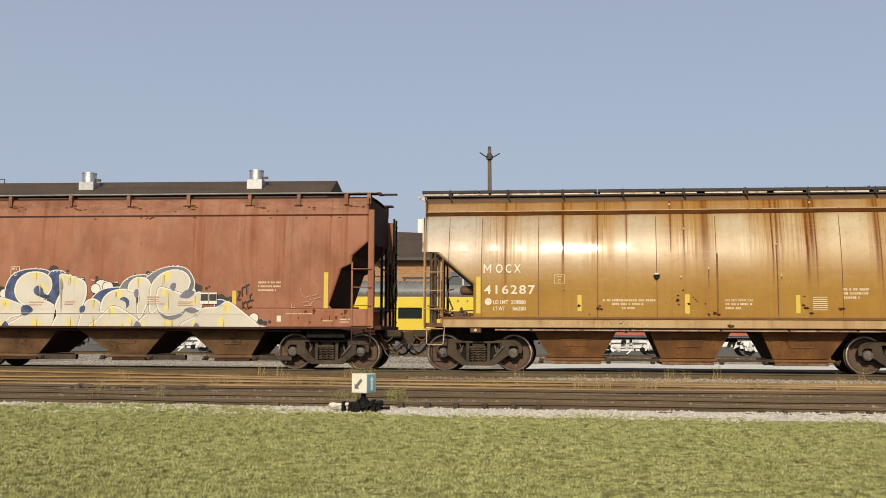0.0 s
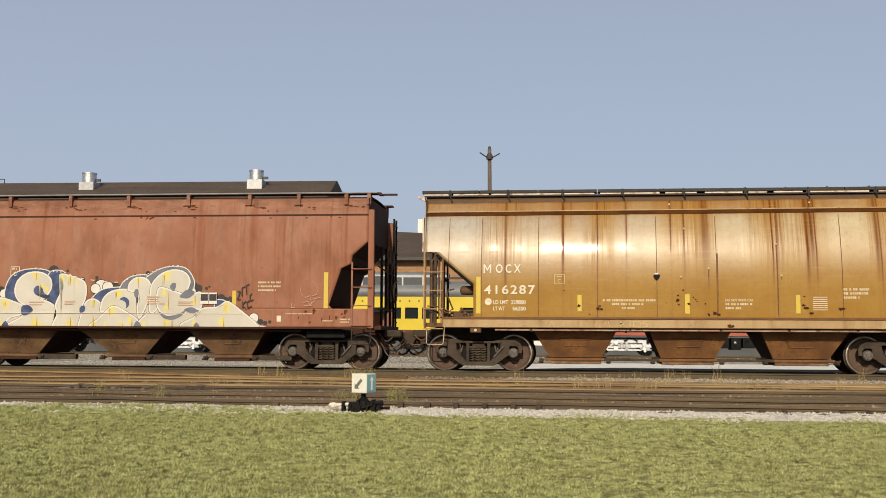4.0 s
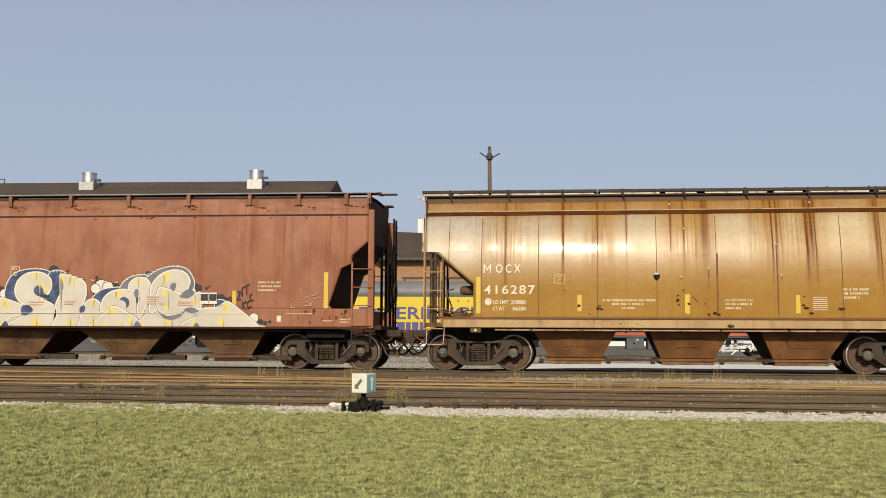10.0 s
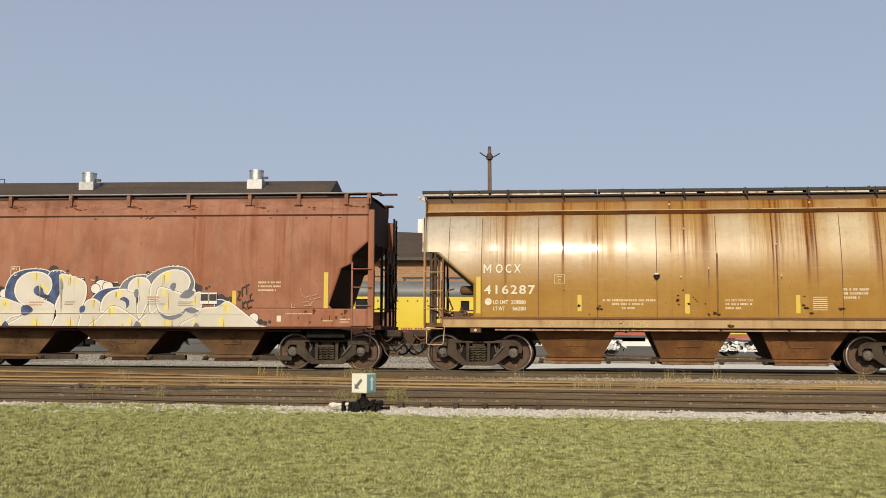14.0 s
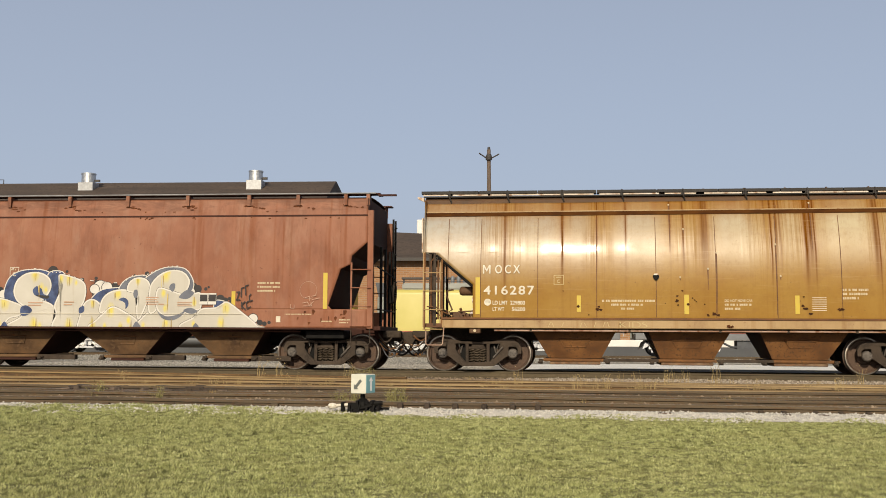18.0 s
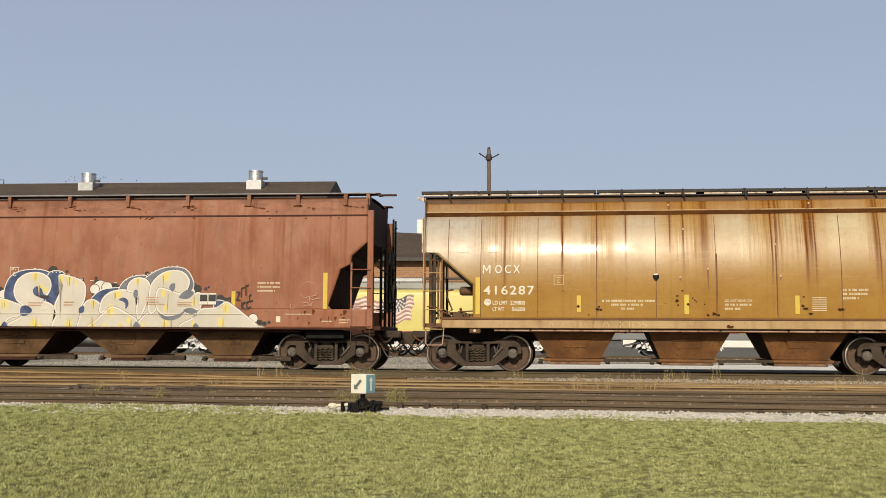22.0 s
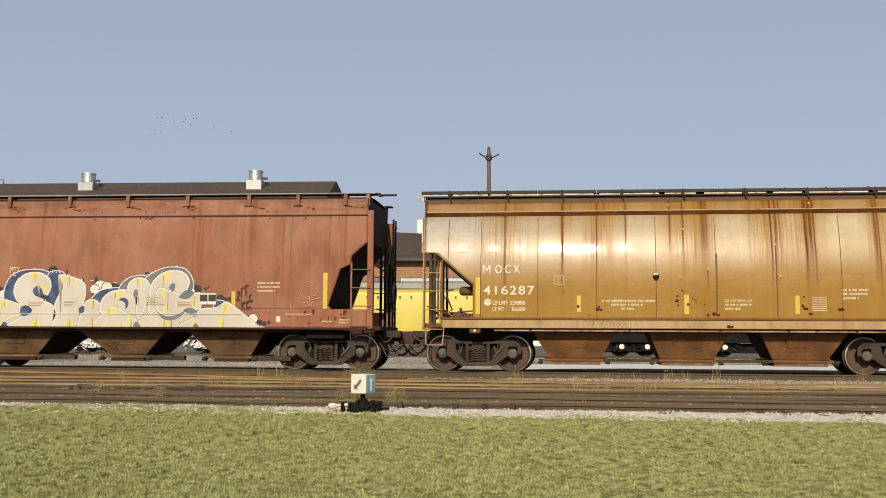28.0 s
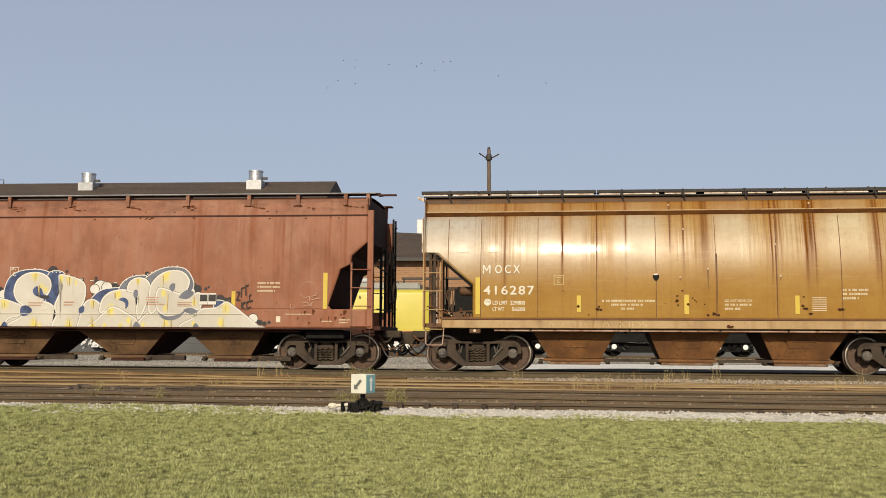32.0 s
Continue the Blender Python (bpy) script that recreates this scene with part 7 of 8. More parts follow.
def steam_tender(c0, L):
    v = vehicle("engine_tender", c0, "black steam engine tender with white axle caps", "tender")
    part("tank", bevelled(0.9, L, -1.5, 1.5, 1.3, 3.9, 0.15, 2), M["black"], v, "black tank")
    part("coal_bunker", bevelled(L * 0.3, L - 1.0, -1.45, 1.45, 3.905, 4.5, 0.1), M["black"], v)
    part("frame", bevelled(0.4, L, -1.4, 1.4, 0.75, 1.29, 0.03), M["black"], v)
    bm = bmesh.new()
    for x in (0.25, 0.55, 0.80):
        pipe(bm, [(x, -1.35, 1.0), (x, -1.35, 2.6), (x + 0.1, -1.3, 3.7)], 0.04, 7)
    ladder(bm, 0.4, 0.75, -1.42, 0.8, 3.9, 9)
    pieces("ladder_piece", bm, M["truck"], v, "dark end ladder and pipes")
    part("valve_gear", bevelled(0.1, 0.85, -1.0, 1.0, 1.1, 2.9, 0.05), M["truck"], v)
    note_wheels(passenger_truck(v, 5.64, 7, M["black"], "black", 1.44, 0.53)[1])
    note_wheels(passenger_truck(v, 16.52, 2, M["black"], "black", 1.5, 0.53)[1])
    part("frame_skirt", bevelled(0.6, 13.2, -1.0, 1.0, 0.2, 0.74, 0.03), M["black"], v, "black pedestal frame")
    bm = bmesh.new()
    pipe(bm, [(13.2, -1.2, 0.6), (14.0, -1.2, 0.35), (14.8, -1.2, 0.55), (15.2, -1.2, 0.9)], 0.07, 8)
    box(bm, 13.6, 14.6, -1.1, 0.4, 0.45, 0.74)
    part("feed_pipe", bm, M["truck"], v)
    return v


steam_tender(2878, 19.5)

# ================= buildings and distance =================
BLD = Matrix.Translation((0, 75, 0)) @ pose(0, 0, 0, 0, 0, -5)


def wall_with_openings(bm, x0, x1, z0, z1, y, t, holes):
    xs = sorted({x0, x1, *[h[0] for h in holes], *[h[1] for h in holes]})
    zs = sorted({z0, z1, *[h[2] for h in holes], *[h[3] for h in holes]})
    for xa, xb in zip(xs, xs[1:]):
        for za, zb in zip(zs, zs[1:]):
            mx, mz = (xa + xb) / 2, (za + zb) / 2
            if not any(h[0] < mx < h[1] and h[2] < mz < h[3] for h in holes):
                box(bm, xa, xb, y, y + t, za, zb)


def depot():
    b = thing("brick_depot", BLD, "tan brick freight depot with brown shingle roofs and roof vents", "building")
    holes = [(x, x + 1.5, 3.3, 5.9) for x in (-34, -30, -26, -22, -18, -14, 5, 9, 13)]
    bm = bmesh.new()
    wall_with_openings(bm, -40, 34, 0.85, 6.6, 0, 0.4, holes)
    part("wall", bm, M["brick"], b, "tan brick wall")
    part("foundation", bevelled(2.0, 34.1, -0.12, 0.45, 0.36, 0.845, 0.02), M["white_wall"], b, "white-painted foundation band")
    part("foundation", bevelled(-40.1, 1.98, -0.12, 0.45, 0.36, 0.845, 0.02), M["asphalt"], b, "grey foundation band")
    part("plinth", bevelled(-40.2, 34.2, -0.3, 0.45, -0.3, 0.355, 0.02), M["asphalt"], b, "grey concrete plinth")
    for x0, x1, z0, z1 in holes:
        w = part("window", box(bmesh.new(), x0, x1, 0.22, 0.25, z0, z1), M["glass"], b, "tall dark window")
        bm = bmesh.new()
        box(bm, x0, x0 + 0.1, 0.12, 0.24, z0, z1)
        box(bm, x1 - 0.1, x1, 0.12, 0.24, z0, z1)
        box(bm, (x0 + x1) / 2 - 0.04, (x0 + x1) / 2 + 0.04, 0.12, 0.24, z0, z1)
        for z in (z0, (z0 + z1) / 2, z1 - 0.08):
            box(bm, x0, x1, 0.12, 0.24, z, z + 0.08)
        part("window_frame", bm, M["white_wall"], w)
    bm = bmesh.new()
    for x0, x1 in ((-40, -40.0 + 0.4), (33.6, 34)):
        box(bm, x0, x1, 0.4, 14, 0.85, 6.6)
    box(bm, -40, 34, 14, 14.4, 0.85, 6.6)
    part("end_wall", bm, M["brick"], b)
    # low hipped roof
    bm = bmesh.new()
    e = [(-41, -0.7, 6.55), (35, -0.7, 6.55), (35, 15.1, 6.55), (-41, 15.1, 6.55), (-33, 7.2, 9.3), (-5.0, 7.2, 9.28), (8.0, 7.2, 6.8)]
    v = [bm.verts.new(p) for p in e]
    for q in ((0, 1, 6, 5, 4), (1, 2, 6), (2, 3, 4, 5, 6), (3, 0, 4), (3, 2, 1, 0)):
        bm.faces.new([v[i] for i in q])
    bmesh.ops.recalc_face_normals(bm, faces=bm.faces[:])
    part("roof", bm, M["shingle"], b, "brown shingle hip roof")
    part("fascia", box(bmesh.new(), -41, 35, -0.78, -0.70, 6.38, 6.62), M["trim"], b, "dark eave board")
    # tall rear hall with the high roof
    bm = bmesh.new()
    box(bm, -66, -12.6, 15, 40, -0.3, 11.6)
    part("rear_hall", bm, M["brick"], b, "taller brick hall behind")
    bm = bmesh.new()
    prism(bm, [(-67, 11.6), (-60, 16.4), (-13.0, 16.4), (-12.2, 11.6)], 14.4, 40)
    for w in bm.verts:
        if w.co.z > 12:
            w.co.y = 27 if w.co.y < 20 else 27.3
    bmesh.ops.recalc_face_normals(bm, faces=bm.faces[:])
    part("rear_roof", bm, M["shingle"], b, "high brown shingle roof")
    # canopy beam over the platform
    part("beam", bevelled(-2.75, 3.2, -1.4, -1.2, 5.0, 5.16, 0.02), M["trim"], b, "dark canopy beam")
    bm = bmesh.new()
    for x in (-2.6, 0.4, 3.1):
        box(bm, x - 0.06, x + 0.06, -1.36, -1.24, -0.3, 5.0)
    pieces("canopy_post", bm, M["trim"], b)
    # lightning conductor line up the roof hip
    bm = pipe(bmesh.new(), [(u, 1.9 + (z - 7.4) * 2.9, z) for u, z in ((-3.28, 7.08), (-3.06, 7.48), (-3.20, 7.72), (-2.95, 8.02), (-3.02, 8.22), (-2.78, 8.50))], 0.05, 6)
    part("conductor", bm, M["trim"], b, "dark crooked cable up the roof")
    return b


depot()


def roof_vent(x, z, y=15.5):
    """Square curb and a round galvanised stack."""
    v = thing("roof_vent", BLD @ Matrix.Translation((x, y, z)), "galvanised round roof vent on a square metal curb", "roof vent", "roof vents")
    part("curb", bevelled(-0.76, 0.76, -0.76, 0.76, -0.4, 0.64, 0.03), M["galv"], v, "square metal curb")
    bm = lathe(bmesh.new(), [(0.68, 0.64), (0.68, 1.46), (0.72, 1.48), (0.72, 1.60), (0.64, 1.61), (0.05, 1.62)], (0, 0, 0), "z", 28)
    part("stack", bm, M["stack"], v, "round galvanised stack", smooth=False)
    part("bracket", box(bmesh.new(), 0.70, 1.15, -0.1, 0.1, 0.75, 0.98), M["trim"], v)
    return v


# the stacks stand on the front slope of the high roof
for px, py, pz in ((-37.4, 24.6, 15.38), (-20.5, 24.6, 15.50)):
    roof_vent(px, pz, py)


def chimney():
    c = thing("white_stack", BLD @ Matrix.Translation((-2.6, 9.0, 8.4)), "white square stack behind the roof", "chimney")
    part("shaft", bevelled(-0.22, 0.6, -0.35, 0.35, 0, 2.02, 0.03), M["white_wall"], c)


chimney()


def pole():
    p = thing("utility_pole", Matrix.Translation((3.3, 72, -0.3)), "weathered wooden utility pole with angled arms and insulators", "utility pole")
    bm = tube(bmesh.new(), (0, 0, 0), (-0.1, 0, 14.3), 0.19, 14, 0.13)
    part("shaft", bm, M["pole_wood"], p, "tapered wooden shaft")
    bm = bmesh.new()
    tube(bm, (-0.12, 0, 13.6), (-0.78, 0, 14.05), 0.045, 8)
    tube(bm, (-0.08, 0, 13.6), (0.62, 0, 14.0), 0.045, 8)
    pieces("arm", bm, M["trim"], p, "short angled arms")
    bm = bmesh.new()
    lathe(bm, [(0.05, 13.5), (0.22, 13.55), (0.24, 13.75), (0.16, 13.95), (0.05, 14.0)], (-0.1, -0.1, 0), "z", 14)
    lathe(bm, [(0.04, 14.28), (0.10, 14.3), (0.10, 14.45), (0.03, 14.5)], (-0.1, 0, 0), "z", 10)
    part("insulator", bm, M["trim"], p)
    return p


pole()


def roof_rail():
    r = thing("roof_rail", BLD @ Matrix.Translation((-48.0, 27, 14.8)), "small bent pipe rail on the far roof", "rail")
    bm = pipe(bmesh.new(), [(-1, 0, 2.0), (0.55, 0, 2.0), (0.55, 0, 0.4)], 0.05, 6)
    part("pipe", bm, M["trim"], r)


roof_rail()


# ================= switch stand =================
def switch_stand():
    s = thing("switch_stand", YARD @ Matrix.Translation((-2.555, 12.95, -0.112)), "low switch stand with a cream and teal target box showing arrows", "switch stand")
    h = 0.26
    M["cream"] = surf("cream_enamel", (0.60, 0.59, 0.50), (0.66, 0.65, 0.56), 6.0, 0.45)
    M["teal"] = surf("teal_enamel", (0.16, 0.33, 0.36), (0.2, 0.38, 0.4), 6.0, 0.5)
    M["lever_cream"] = surf("worn_cream", (0.55, 0.50, 0.41), (0.70, 0.66, 0.57), 9.0, 0.6, c3=(0.25, 0.2, 0.14), fine=30)
    M["arrow"] = surf("arrow_grey", (0.10, 0.11, 0.10), (0.14, 0.15, 0.14), 8.0, 0.6)
    t = part("target", bevelled(-0.11, 0.11, -0.11, 0.11, 0.235, 0.475, 0.008), M["cream"], s, "cream target box")
    t.matrix_basis = pose(0, 0, 0, 0, 0, -22)
    part("side_plate", box(bmesh.new(), 0.111, 0.116, -0.10, 0.10, 0.245, 0.465), M["teal"], t, "teal side plate")
    bm = prism(bmesh.new(), [(-0.06, 0.29), (-0.06, 0.355), (-0.042, 0.335), (0.03, 0.415), (0.055, 0.39), (-0.015, 0.31), (0.005, 0.29)], -0.116, -0.1115)
    part("arrow", bm, M["arrow"], t, "dark arrow pointing down")
    bm = bmesh.new()
    for pts in ([(-0.02, 0.27), (0.02, 0.27), (0.02, 0.39), (-0.02, 0.39)], [(-0.045, 0.39), (0.045, 0.39), (0, 0.445)]):
        vs = [bm.verts.new((0.119, y, z)) for y, z in pts]
        bm.faces.new(vs)
    part("arrow", bm, M["hub_white"], t, "white arrow pointing up")
    part("base", bevelled(-0.17, 0.19, -0.16, 0.16, -0.03, 0.035, 0.01), M["black"], s, "dark cast base plate")
    bm = bmesh.new()
    tube(bm, (0, 0, 0.05), (0, 0, 0.24), 0.03, 10)
    lathe(bm, [(0.075, 0.04), (0.09, 0.08), (0.08, 0.13), (0.045, 0.17)], (0, 0, 0), "z", 16)
    box(bm, -0.17, -0.02, -0.09, 0.03, 0.05, 0.12)
    box(bm, 0.11, 0.145, -0.12, 0.08, 0.0, 0.15)
    box(bm, 0.19, 0.215, -0.10, 0.06, 0.0, 0.13)
    tube(bm, (-0.12, -0.13, 0.02), (0.14, -0.13, 0.10), 0.02, 7)
    tube(bm, (0.05, -0.1, 0.12), (0.17, -0.05, 0.06), 0.025, 7)
    part("mechanism", bm, M["black"], s, "black cast switch mechanism")
    bm = bmesh.new()
    tube(bm, (-0.12, -0.05, 0.10), (-0.33, -0.08, 0.085), 0.020, 10)
    lathe(bm, [(0.012, -0.06), (0.034, -0.04), (0.040, 0.0), (0.030, 0.04), (0.016, 0.065)], (-0.365, -0.08, 0.08), "x", 14)
    part("lever", bm, M["lever_cream"], s, "worn cream weighted throw lever")
    bm = bmesh.new()
    for x, z in ((-0.235, 0.13), (-0.15, 0.10), (-0.05, 0.15)):
        box(bm, x - 0.016, x + 0.016, -0.13, 0.0, 0.0, z)
    for k in range(4):
        tube(bm, (-0.12 + 0.09 * k, -0.17, 0.0), (-0.10 + 0.09 * k, -0.15, 0.07 + 0.03 * (k % 2)), 0.014, 6)
    tube(bm, (0.16, -0.12, 0.12), (0.27, -0.1, 0.13), 0.025, 8)
    box(bm, -0.10, 0.3, 0.16, 0.24, -0.02, 0.05)
    tube(bm, (0, 0.1, 0.05), (0.02, 1.0, 0.05), 0.02, 8)
    part("connecting_rod", bm, M["black"], s)
    return s


switch_stand()
# ================= graffiti on the red wagon =================
def spray(x, y):
    """From the mural's own layout (units across and down) to the wagon's side."""
    return (-8.61 + 0.0154 * x - 5.8e-7 * x * x, 1.02 + 7.4e-5 * x + (580 - y) * (0.01477 - 7e-7 * x))


def smooth_loop(pts, n=6):
    out = []
    m = len(pts)
    for i in range(m):
        p0, p1, p2, p3 = (Vector(pts[(i + k - 1) % m]) for k in range(4))
        for j in range(n):
            t = j / n
            out.append(0.5 * ((2 * p1) + (p2 - p0) * t + (2 * p0 - 5 * p1 + 4 * p2 - p3) * t * t + (3 * p1 - p0 - 3 * p2 + p3) * t ** 3))
    return out


def swell(loop, d):
    m = len(loop)
    area = sum(loop[i].x * loop[(i + 1) % m].y - loop[(i + 1) % m].x * loop[i].y for i in range(m))
    sg = 1 if area > 0 else -1
    out = []
    for i in range(m):
        t = loop[(i + 1) % m] - loop[i - 1]
        nrm = Vector((t.y, -t.x))
        out.append(loop[i] + nrm.normalized() * d * sg if nrm.length > 1e-6 else loop[i])
    return out


PAINT_Y = -1.6 - 0.013
depth_of = [0]


def blob(name, pts, material, parent, d=0.0, curved=True, layer=None):
    loop = smooth_loop(pts) if curved else [Vector(p) for p in pts]
    if d:
        loop = swell(loop, d)
    depth_of[0] += 1
    y = PAINT_Y - 0.0002 * (depth_of[0] if layer is None else layer)
    bm = bmesh.new()
    vs = []
    for p in loop:
        x, z = spray(p.x, min(p.y, 579.0))
        vs.append(bm.verts.new((x, y, max(z, 1.075))))
    bm.faces.new(vs)
    bmesh.ops.triangulate(bm, faces=bm.faces[:])
    return part(name, bm, material, parent)


def disc(x, y, r):
    return [(x + r * math.cos(a * math.pi / 4), y + r * math.sin(a * math.pi / 4)) for a in range(8)]


def glowing_fill():
    """Cream spray with soft yellow dustings, drawn darker where boards are suggested."""
    m, nt, p = nodes_of("cream_spray")
    pos = coords(nt)
    col = ramp(nt, noise_of(nt, 0.9, 5, pos), [(0.35, (0.42, 0.395, 0.335)), (0.68, (0.52, 0.495, 0.43))])
    dust = noise_of(nt, 9.0, 4, coords(nt, (1.4, 1, 0.5)), 0.65)
    total = None
    for x, y, r in ((64, 484, 13), (76, 508, 8), (84, 512, 6), (12, 533, 15), (3, 576, 10), (64, 574, 13), (75, 577, 8), (110, 491, 9), (125, 492, 11), (137, 500, 5), (127, 576, 13), (168, 535, 8), (168, 576, 11), (200, 548, 12), (212, 520, 10), (190, 576, 6), (247, 496, 8), (296, 487, 12), (300, 480, 8), (292, 518, 8), (296, 545, 7), (258, 574, 6), (232, 566, 7), (298, 572, 9), (347, 535, 7), (346, 572, 6), (402, 544, 13), (394, 570, 11), (218, 577, 8)):
        cx, cz = spray(x, y)
        d = nt.nodes.new("ShaderNodeVectorMath")
        d.operation = "DISTANCE"
        flat = nt.nodes.new("ShaderNodeVectorMath")
        flat.operation = "MULTIPLY"
        flat.inputs[1].default_value = (1.25, 0.0, 0.7)
        nt.links.new(pos, flat.inputs[0])
        nt.links.new(flat.outputs[0], d.inputs[0])
        d.inputs[1].default_value = (cx * 1.25, 0.0, cz * 0.7)
        g = maths(nt, "MAXIMUM", maths(nt, "MULTIPLY_ADD", d.outputs["Value"], -1.0 / (r * 0.0135), 1.0), 0.0)
        total = g if total is None else maths(nt, "MAXIMUM", total, g)
    amount = maths(nt, "MULTIPLY", total, maths(nt, "MULTIPLY_ADD", dust, 2.6, -0.25))
    col = blend(nt, maths(nt, "MAXIMUM", maths(nt, "MINIMUM", amount, 0.92), 0.0), col, (0.60, 0.51, 0.075))
    run = ramp(nt, noise_of(nt, 1.0, 4, coords(nt, (11, 0.5, 0.35)), 0.6), [(0.60, (0, 0, 0)), (0.72, (0.4, 0.4, 0.4))])
    col = blend(nt, run, col, (0.36, 0.29, 0.19))
    nt.links.new(col, p.inputs["Base Color"])
    p.inputs["Roughness"].default_value = 0.65
    bump(nt, p, noise_of(nt, 60, 3), 0.2, 0.003)
    return m


def mural(car):
    cream = glowing_fill()
    white = surf("white_spray", (0.55, 0.53, 0.48), (0.62, 0.60, 0.55), 3.0, 0.7)
    navy = surf("navy_spray", (0.018, 0.03, 0.085), (0.065, 0.10, 0.21), 5.0, 0.7)
    grey = surf("slate_spray", (0.10, 0.11, 0.14), (0.15, 0.16, 0.19), 3.0, 0.7)
    black = surf("black_spray", (0.015, 0.014, 0.014), (0.035, 0.03, 0.03), 3.0, 0.7)
    yellow = surf("yellow_spray", (0.60, 0.47, 0.10), (0.57, 0.48, 0.2), 4.0, 0.7)
    ochre = surf("ochre_spray", (0.30, 0.20, 0.05), (0.38, 0.27, 0.09), 4.0, 0.7, fine=9)
    rusty = surf("old_stencil", (0.40, 0.24, 0.15), (0.45, 0.29, 0.19), 5.0, 0.7)
    for x, y, r in ((95, 479, 9), (86, 482, 5), (104, 481, 4), (160, 498, 10), (172, 503, 8), (163, 519, 9), (153, 521, 6), (147, 496, 5), (205, 507, 7), (214, 509, 5), (344, 507, 7), (352, 511, 7), (336, 503, 5), (392, 529, 8), (401, 531, 5), (462, 570, 5), (470, 572, 4), (478, 570, 3), (455, 564, 4), (3, 512, 5), (172, 492, 3), (120, 480, 2.5), (366, 511, 3), (371, 508, 2), (408, 528, 3), (262, 484, 4), (410, 533, 2.5), (240, 487, 2)):
        blob("paint_bubble", disc(x, y, r), black, car)
    for x, y, r in ((180, 507, 11), (192, 508, 9), (170, 511, 8), (330, 511, 8), (340, 516, 7), (9, 520, 8), (322, 508, 4), (450, 563, 8)):
        blob("paint_bubble", disc(x, y, r), black, car, 1.2)
        blob("paint_bubble", disc(x, y, r), white, car)
    shadows = [(navy, [(10, 522), (13, 503), (22, 488), (40, 479), (66, 477), (88, 482), (97, 500), (96, 530), (70, 552), (40, 547), (16, 534)]),
               (navy, [(88, 484), (113, 482), (113, 502), (104, 530), (92, 545), (84, 525)]),
               (navy, [(163, 534), (178, 516), (200, 510), (230, 511), (205, 528), (180, 540)]),
               (grey, [(214, 514), (221, 499), (236, 490), (260, 488), (254, 502), (232, 518)]),
               (grey, [(256, 498), (280, 479), (305, 473), (330, 477), (344, 500), (336, 517), (300, 514), (270, 514)]),
               (navy, [(383, 533), (398, 533), (404, 540), (392, 552), (383, 552)])]
    for mt, pts in shadows:
        blob("paint_shadow", pts, white, car, 1.6)
        blob("paint_shadow", pts, mt, car)
    blob("paint_base", [(-20, 579), (-20, 528), (0, 527), (20, 533), (45, 543), (70, 552), (110, 556), (145, 550), (190, 552), (245, 560), (300, 552), (345, 548), (385, 545), (405, 536), (432, 554), (458, 574), (450, 579), (200, 579)], cream, car)
    blob("paint_base", [(240, 515), (268, 505), (275, 530), (275, 562), (240, 562)], cream, car)

    def letter(pts):
        """One bubble letter: dark line, white line, cream fill."""
        blob("paint_letter", pts, black, car, 2.2)
        blob("paint_letter", pts, white, car, 1.6)
        blob("paint_letter", pts, cream, car, -0.8)
    letter([(-14, 570), (-14, 532), (2, 528), (22, 533), (44, 543), (40, 556), (20, 562), (6, 579), (-10, 579)])
    letter([(64, 530), (84, 534), (98, 542), (104, 556), (99, 570), (91, 579), (16, 579), (40, 562), (52, 548)])
    letter([(28, 512), (34, 495), (50, 484), (72, 483), (88, 492), (92, 507), (86, 521), (74, 533), (56, 543), (40, 536), (31, 526)])
    letter([(107, 487), (125, 489), (148, 498), (154, 512), (152, 530), (146, 545), (147, 560), (142, 579), (99, 579), (105, 556), (101, 541), (108, 522), (113, 505)])
    letter([(149, 548), (156, 534), (168, 530), (180, 538), (186, 554), (176, 566), (160, 579), (143, 579), (146, 562)])
    letter([(182, 552), (185, 530), (199, 517), (222, 513), (242, 520), (249, 540), (245, 567), (226, 558), (203, 544)])
    letter([(186, 556), (203, 543), (226, 553), (246, 567), (238, 579), (165, 579), (176, 566)])
    letter([(229, 513), (233, 499), (246, 492), (262, 496), (268, 512), (262, 536), (250, 563), (246, 545), (249, 527), (240, 517)])
    letter([(250, 579), (257, 562), (268, 552), (281, 548), (292, 559), (310, 563), (330, 556), (345, 551), (351, 560), (338, 579)])
    letter([(267, 542), (268, 520), (271, 503), (285, 487), (305, 479), (325, 482), (336, 495), (334, 509), (325, 519), (305, 514), (285, 509), (279, 522), (280, 546), (270, 553)])
    letter([(285, 510), (305, 515), (325, 521), (345, 520), (357, 520), (357, 545), (343, 547), (332, 552), (316, 557), (298, 558), (286, 551), (280, 538), (280, 522)])
    letter([(350, 560), (360, 547), (384, 545), (394, 540), (405, 535), (430, 553), (455, 574), (446, 579), (326, 579)])
    blob("paint_detail", [(48, 530), (62, 526), (80, 533), (92, 541), (82, 548), (60, 545)], cream, car)
    blob("paint_detail", [(61, 513), (67, 506), (76, 510), (80, 519), (90, 525), (89, 531), (74, 526), (64, 521)], navy, car)
    blob("paint_detail", [(66, 521), (78, 522), (90, 523), (87, 528), (76, 526)], black, car)
    blob("paint_detail", [(41, 543), (52, 540), (61, 549), (50, 558), (41, 556)], navy, car)
    blob("paint_detail", [(144, 545), (152, 541), (153, 550), (145, 554)], navy, car)
    blob("paint_detail", [(6, 579), (13, 568), (19, 579)], navy, car)
    blob("paint_detail", [(214, 530), (221, 526), (229, 530), (231, 539), (226, 546), (226, 538), (221, 533)], navy, car)
    blob("paint_detail", [(239, 521), (241, 513), (246, 513), (247, 522), (243, 528)], grey, car)
    blob("paint_detail", [(302, 509), (306, 502), (312, 502), (312, 510), (308, 516)], grey, car)
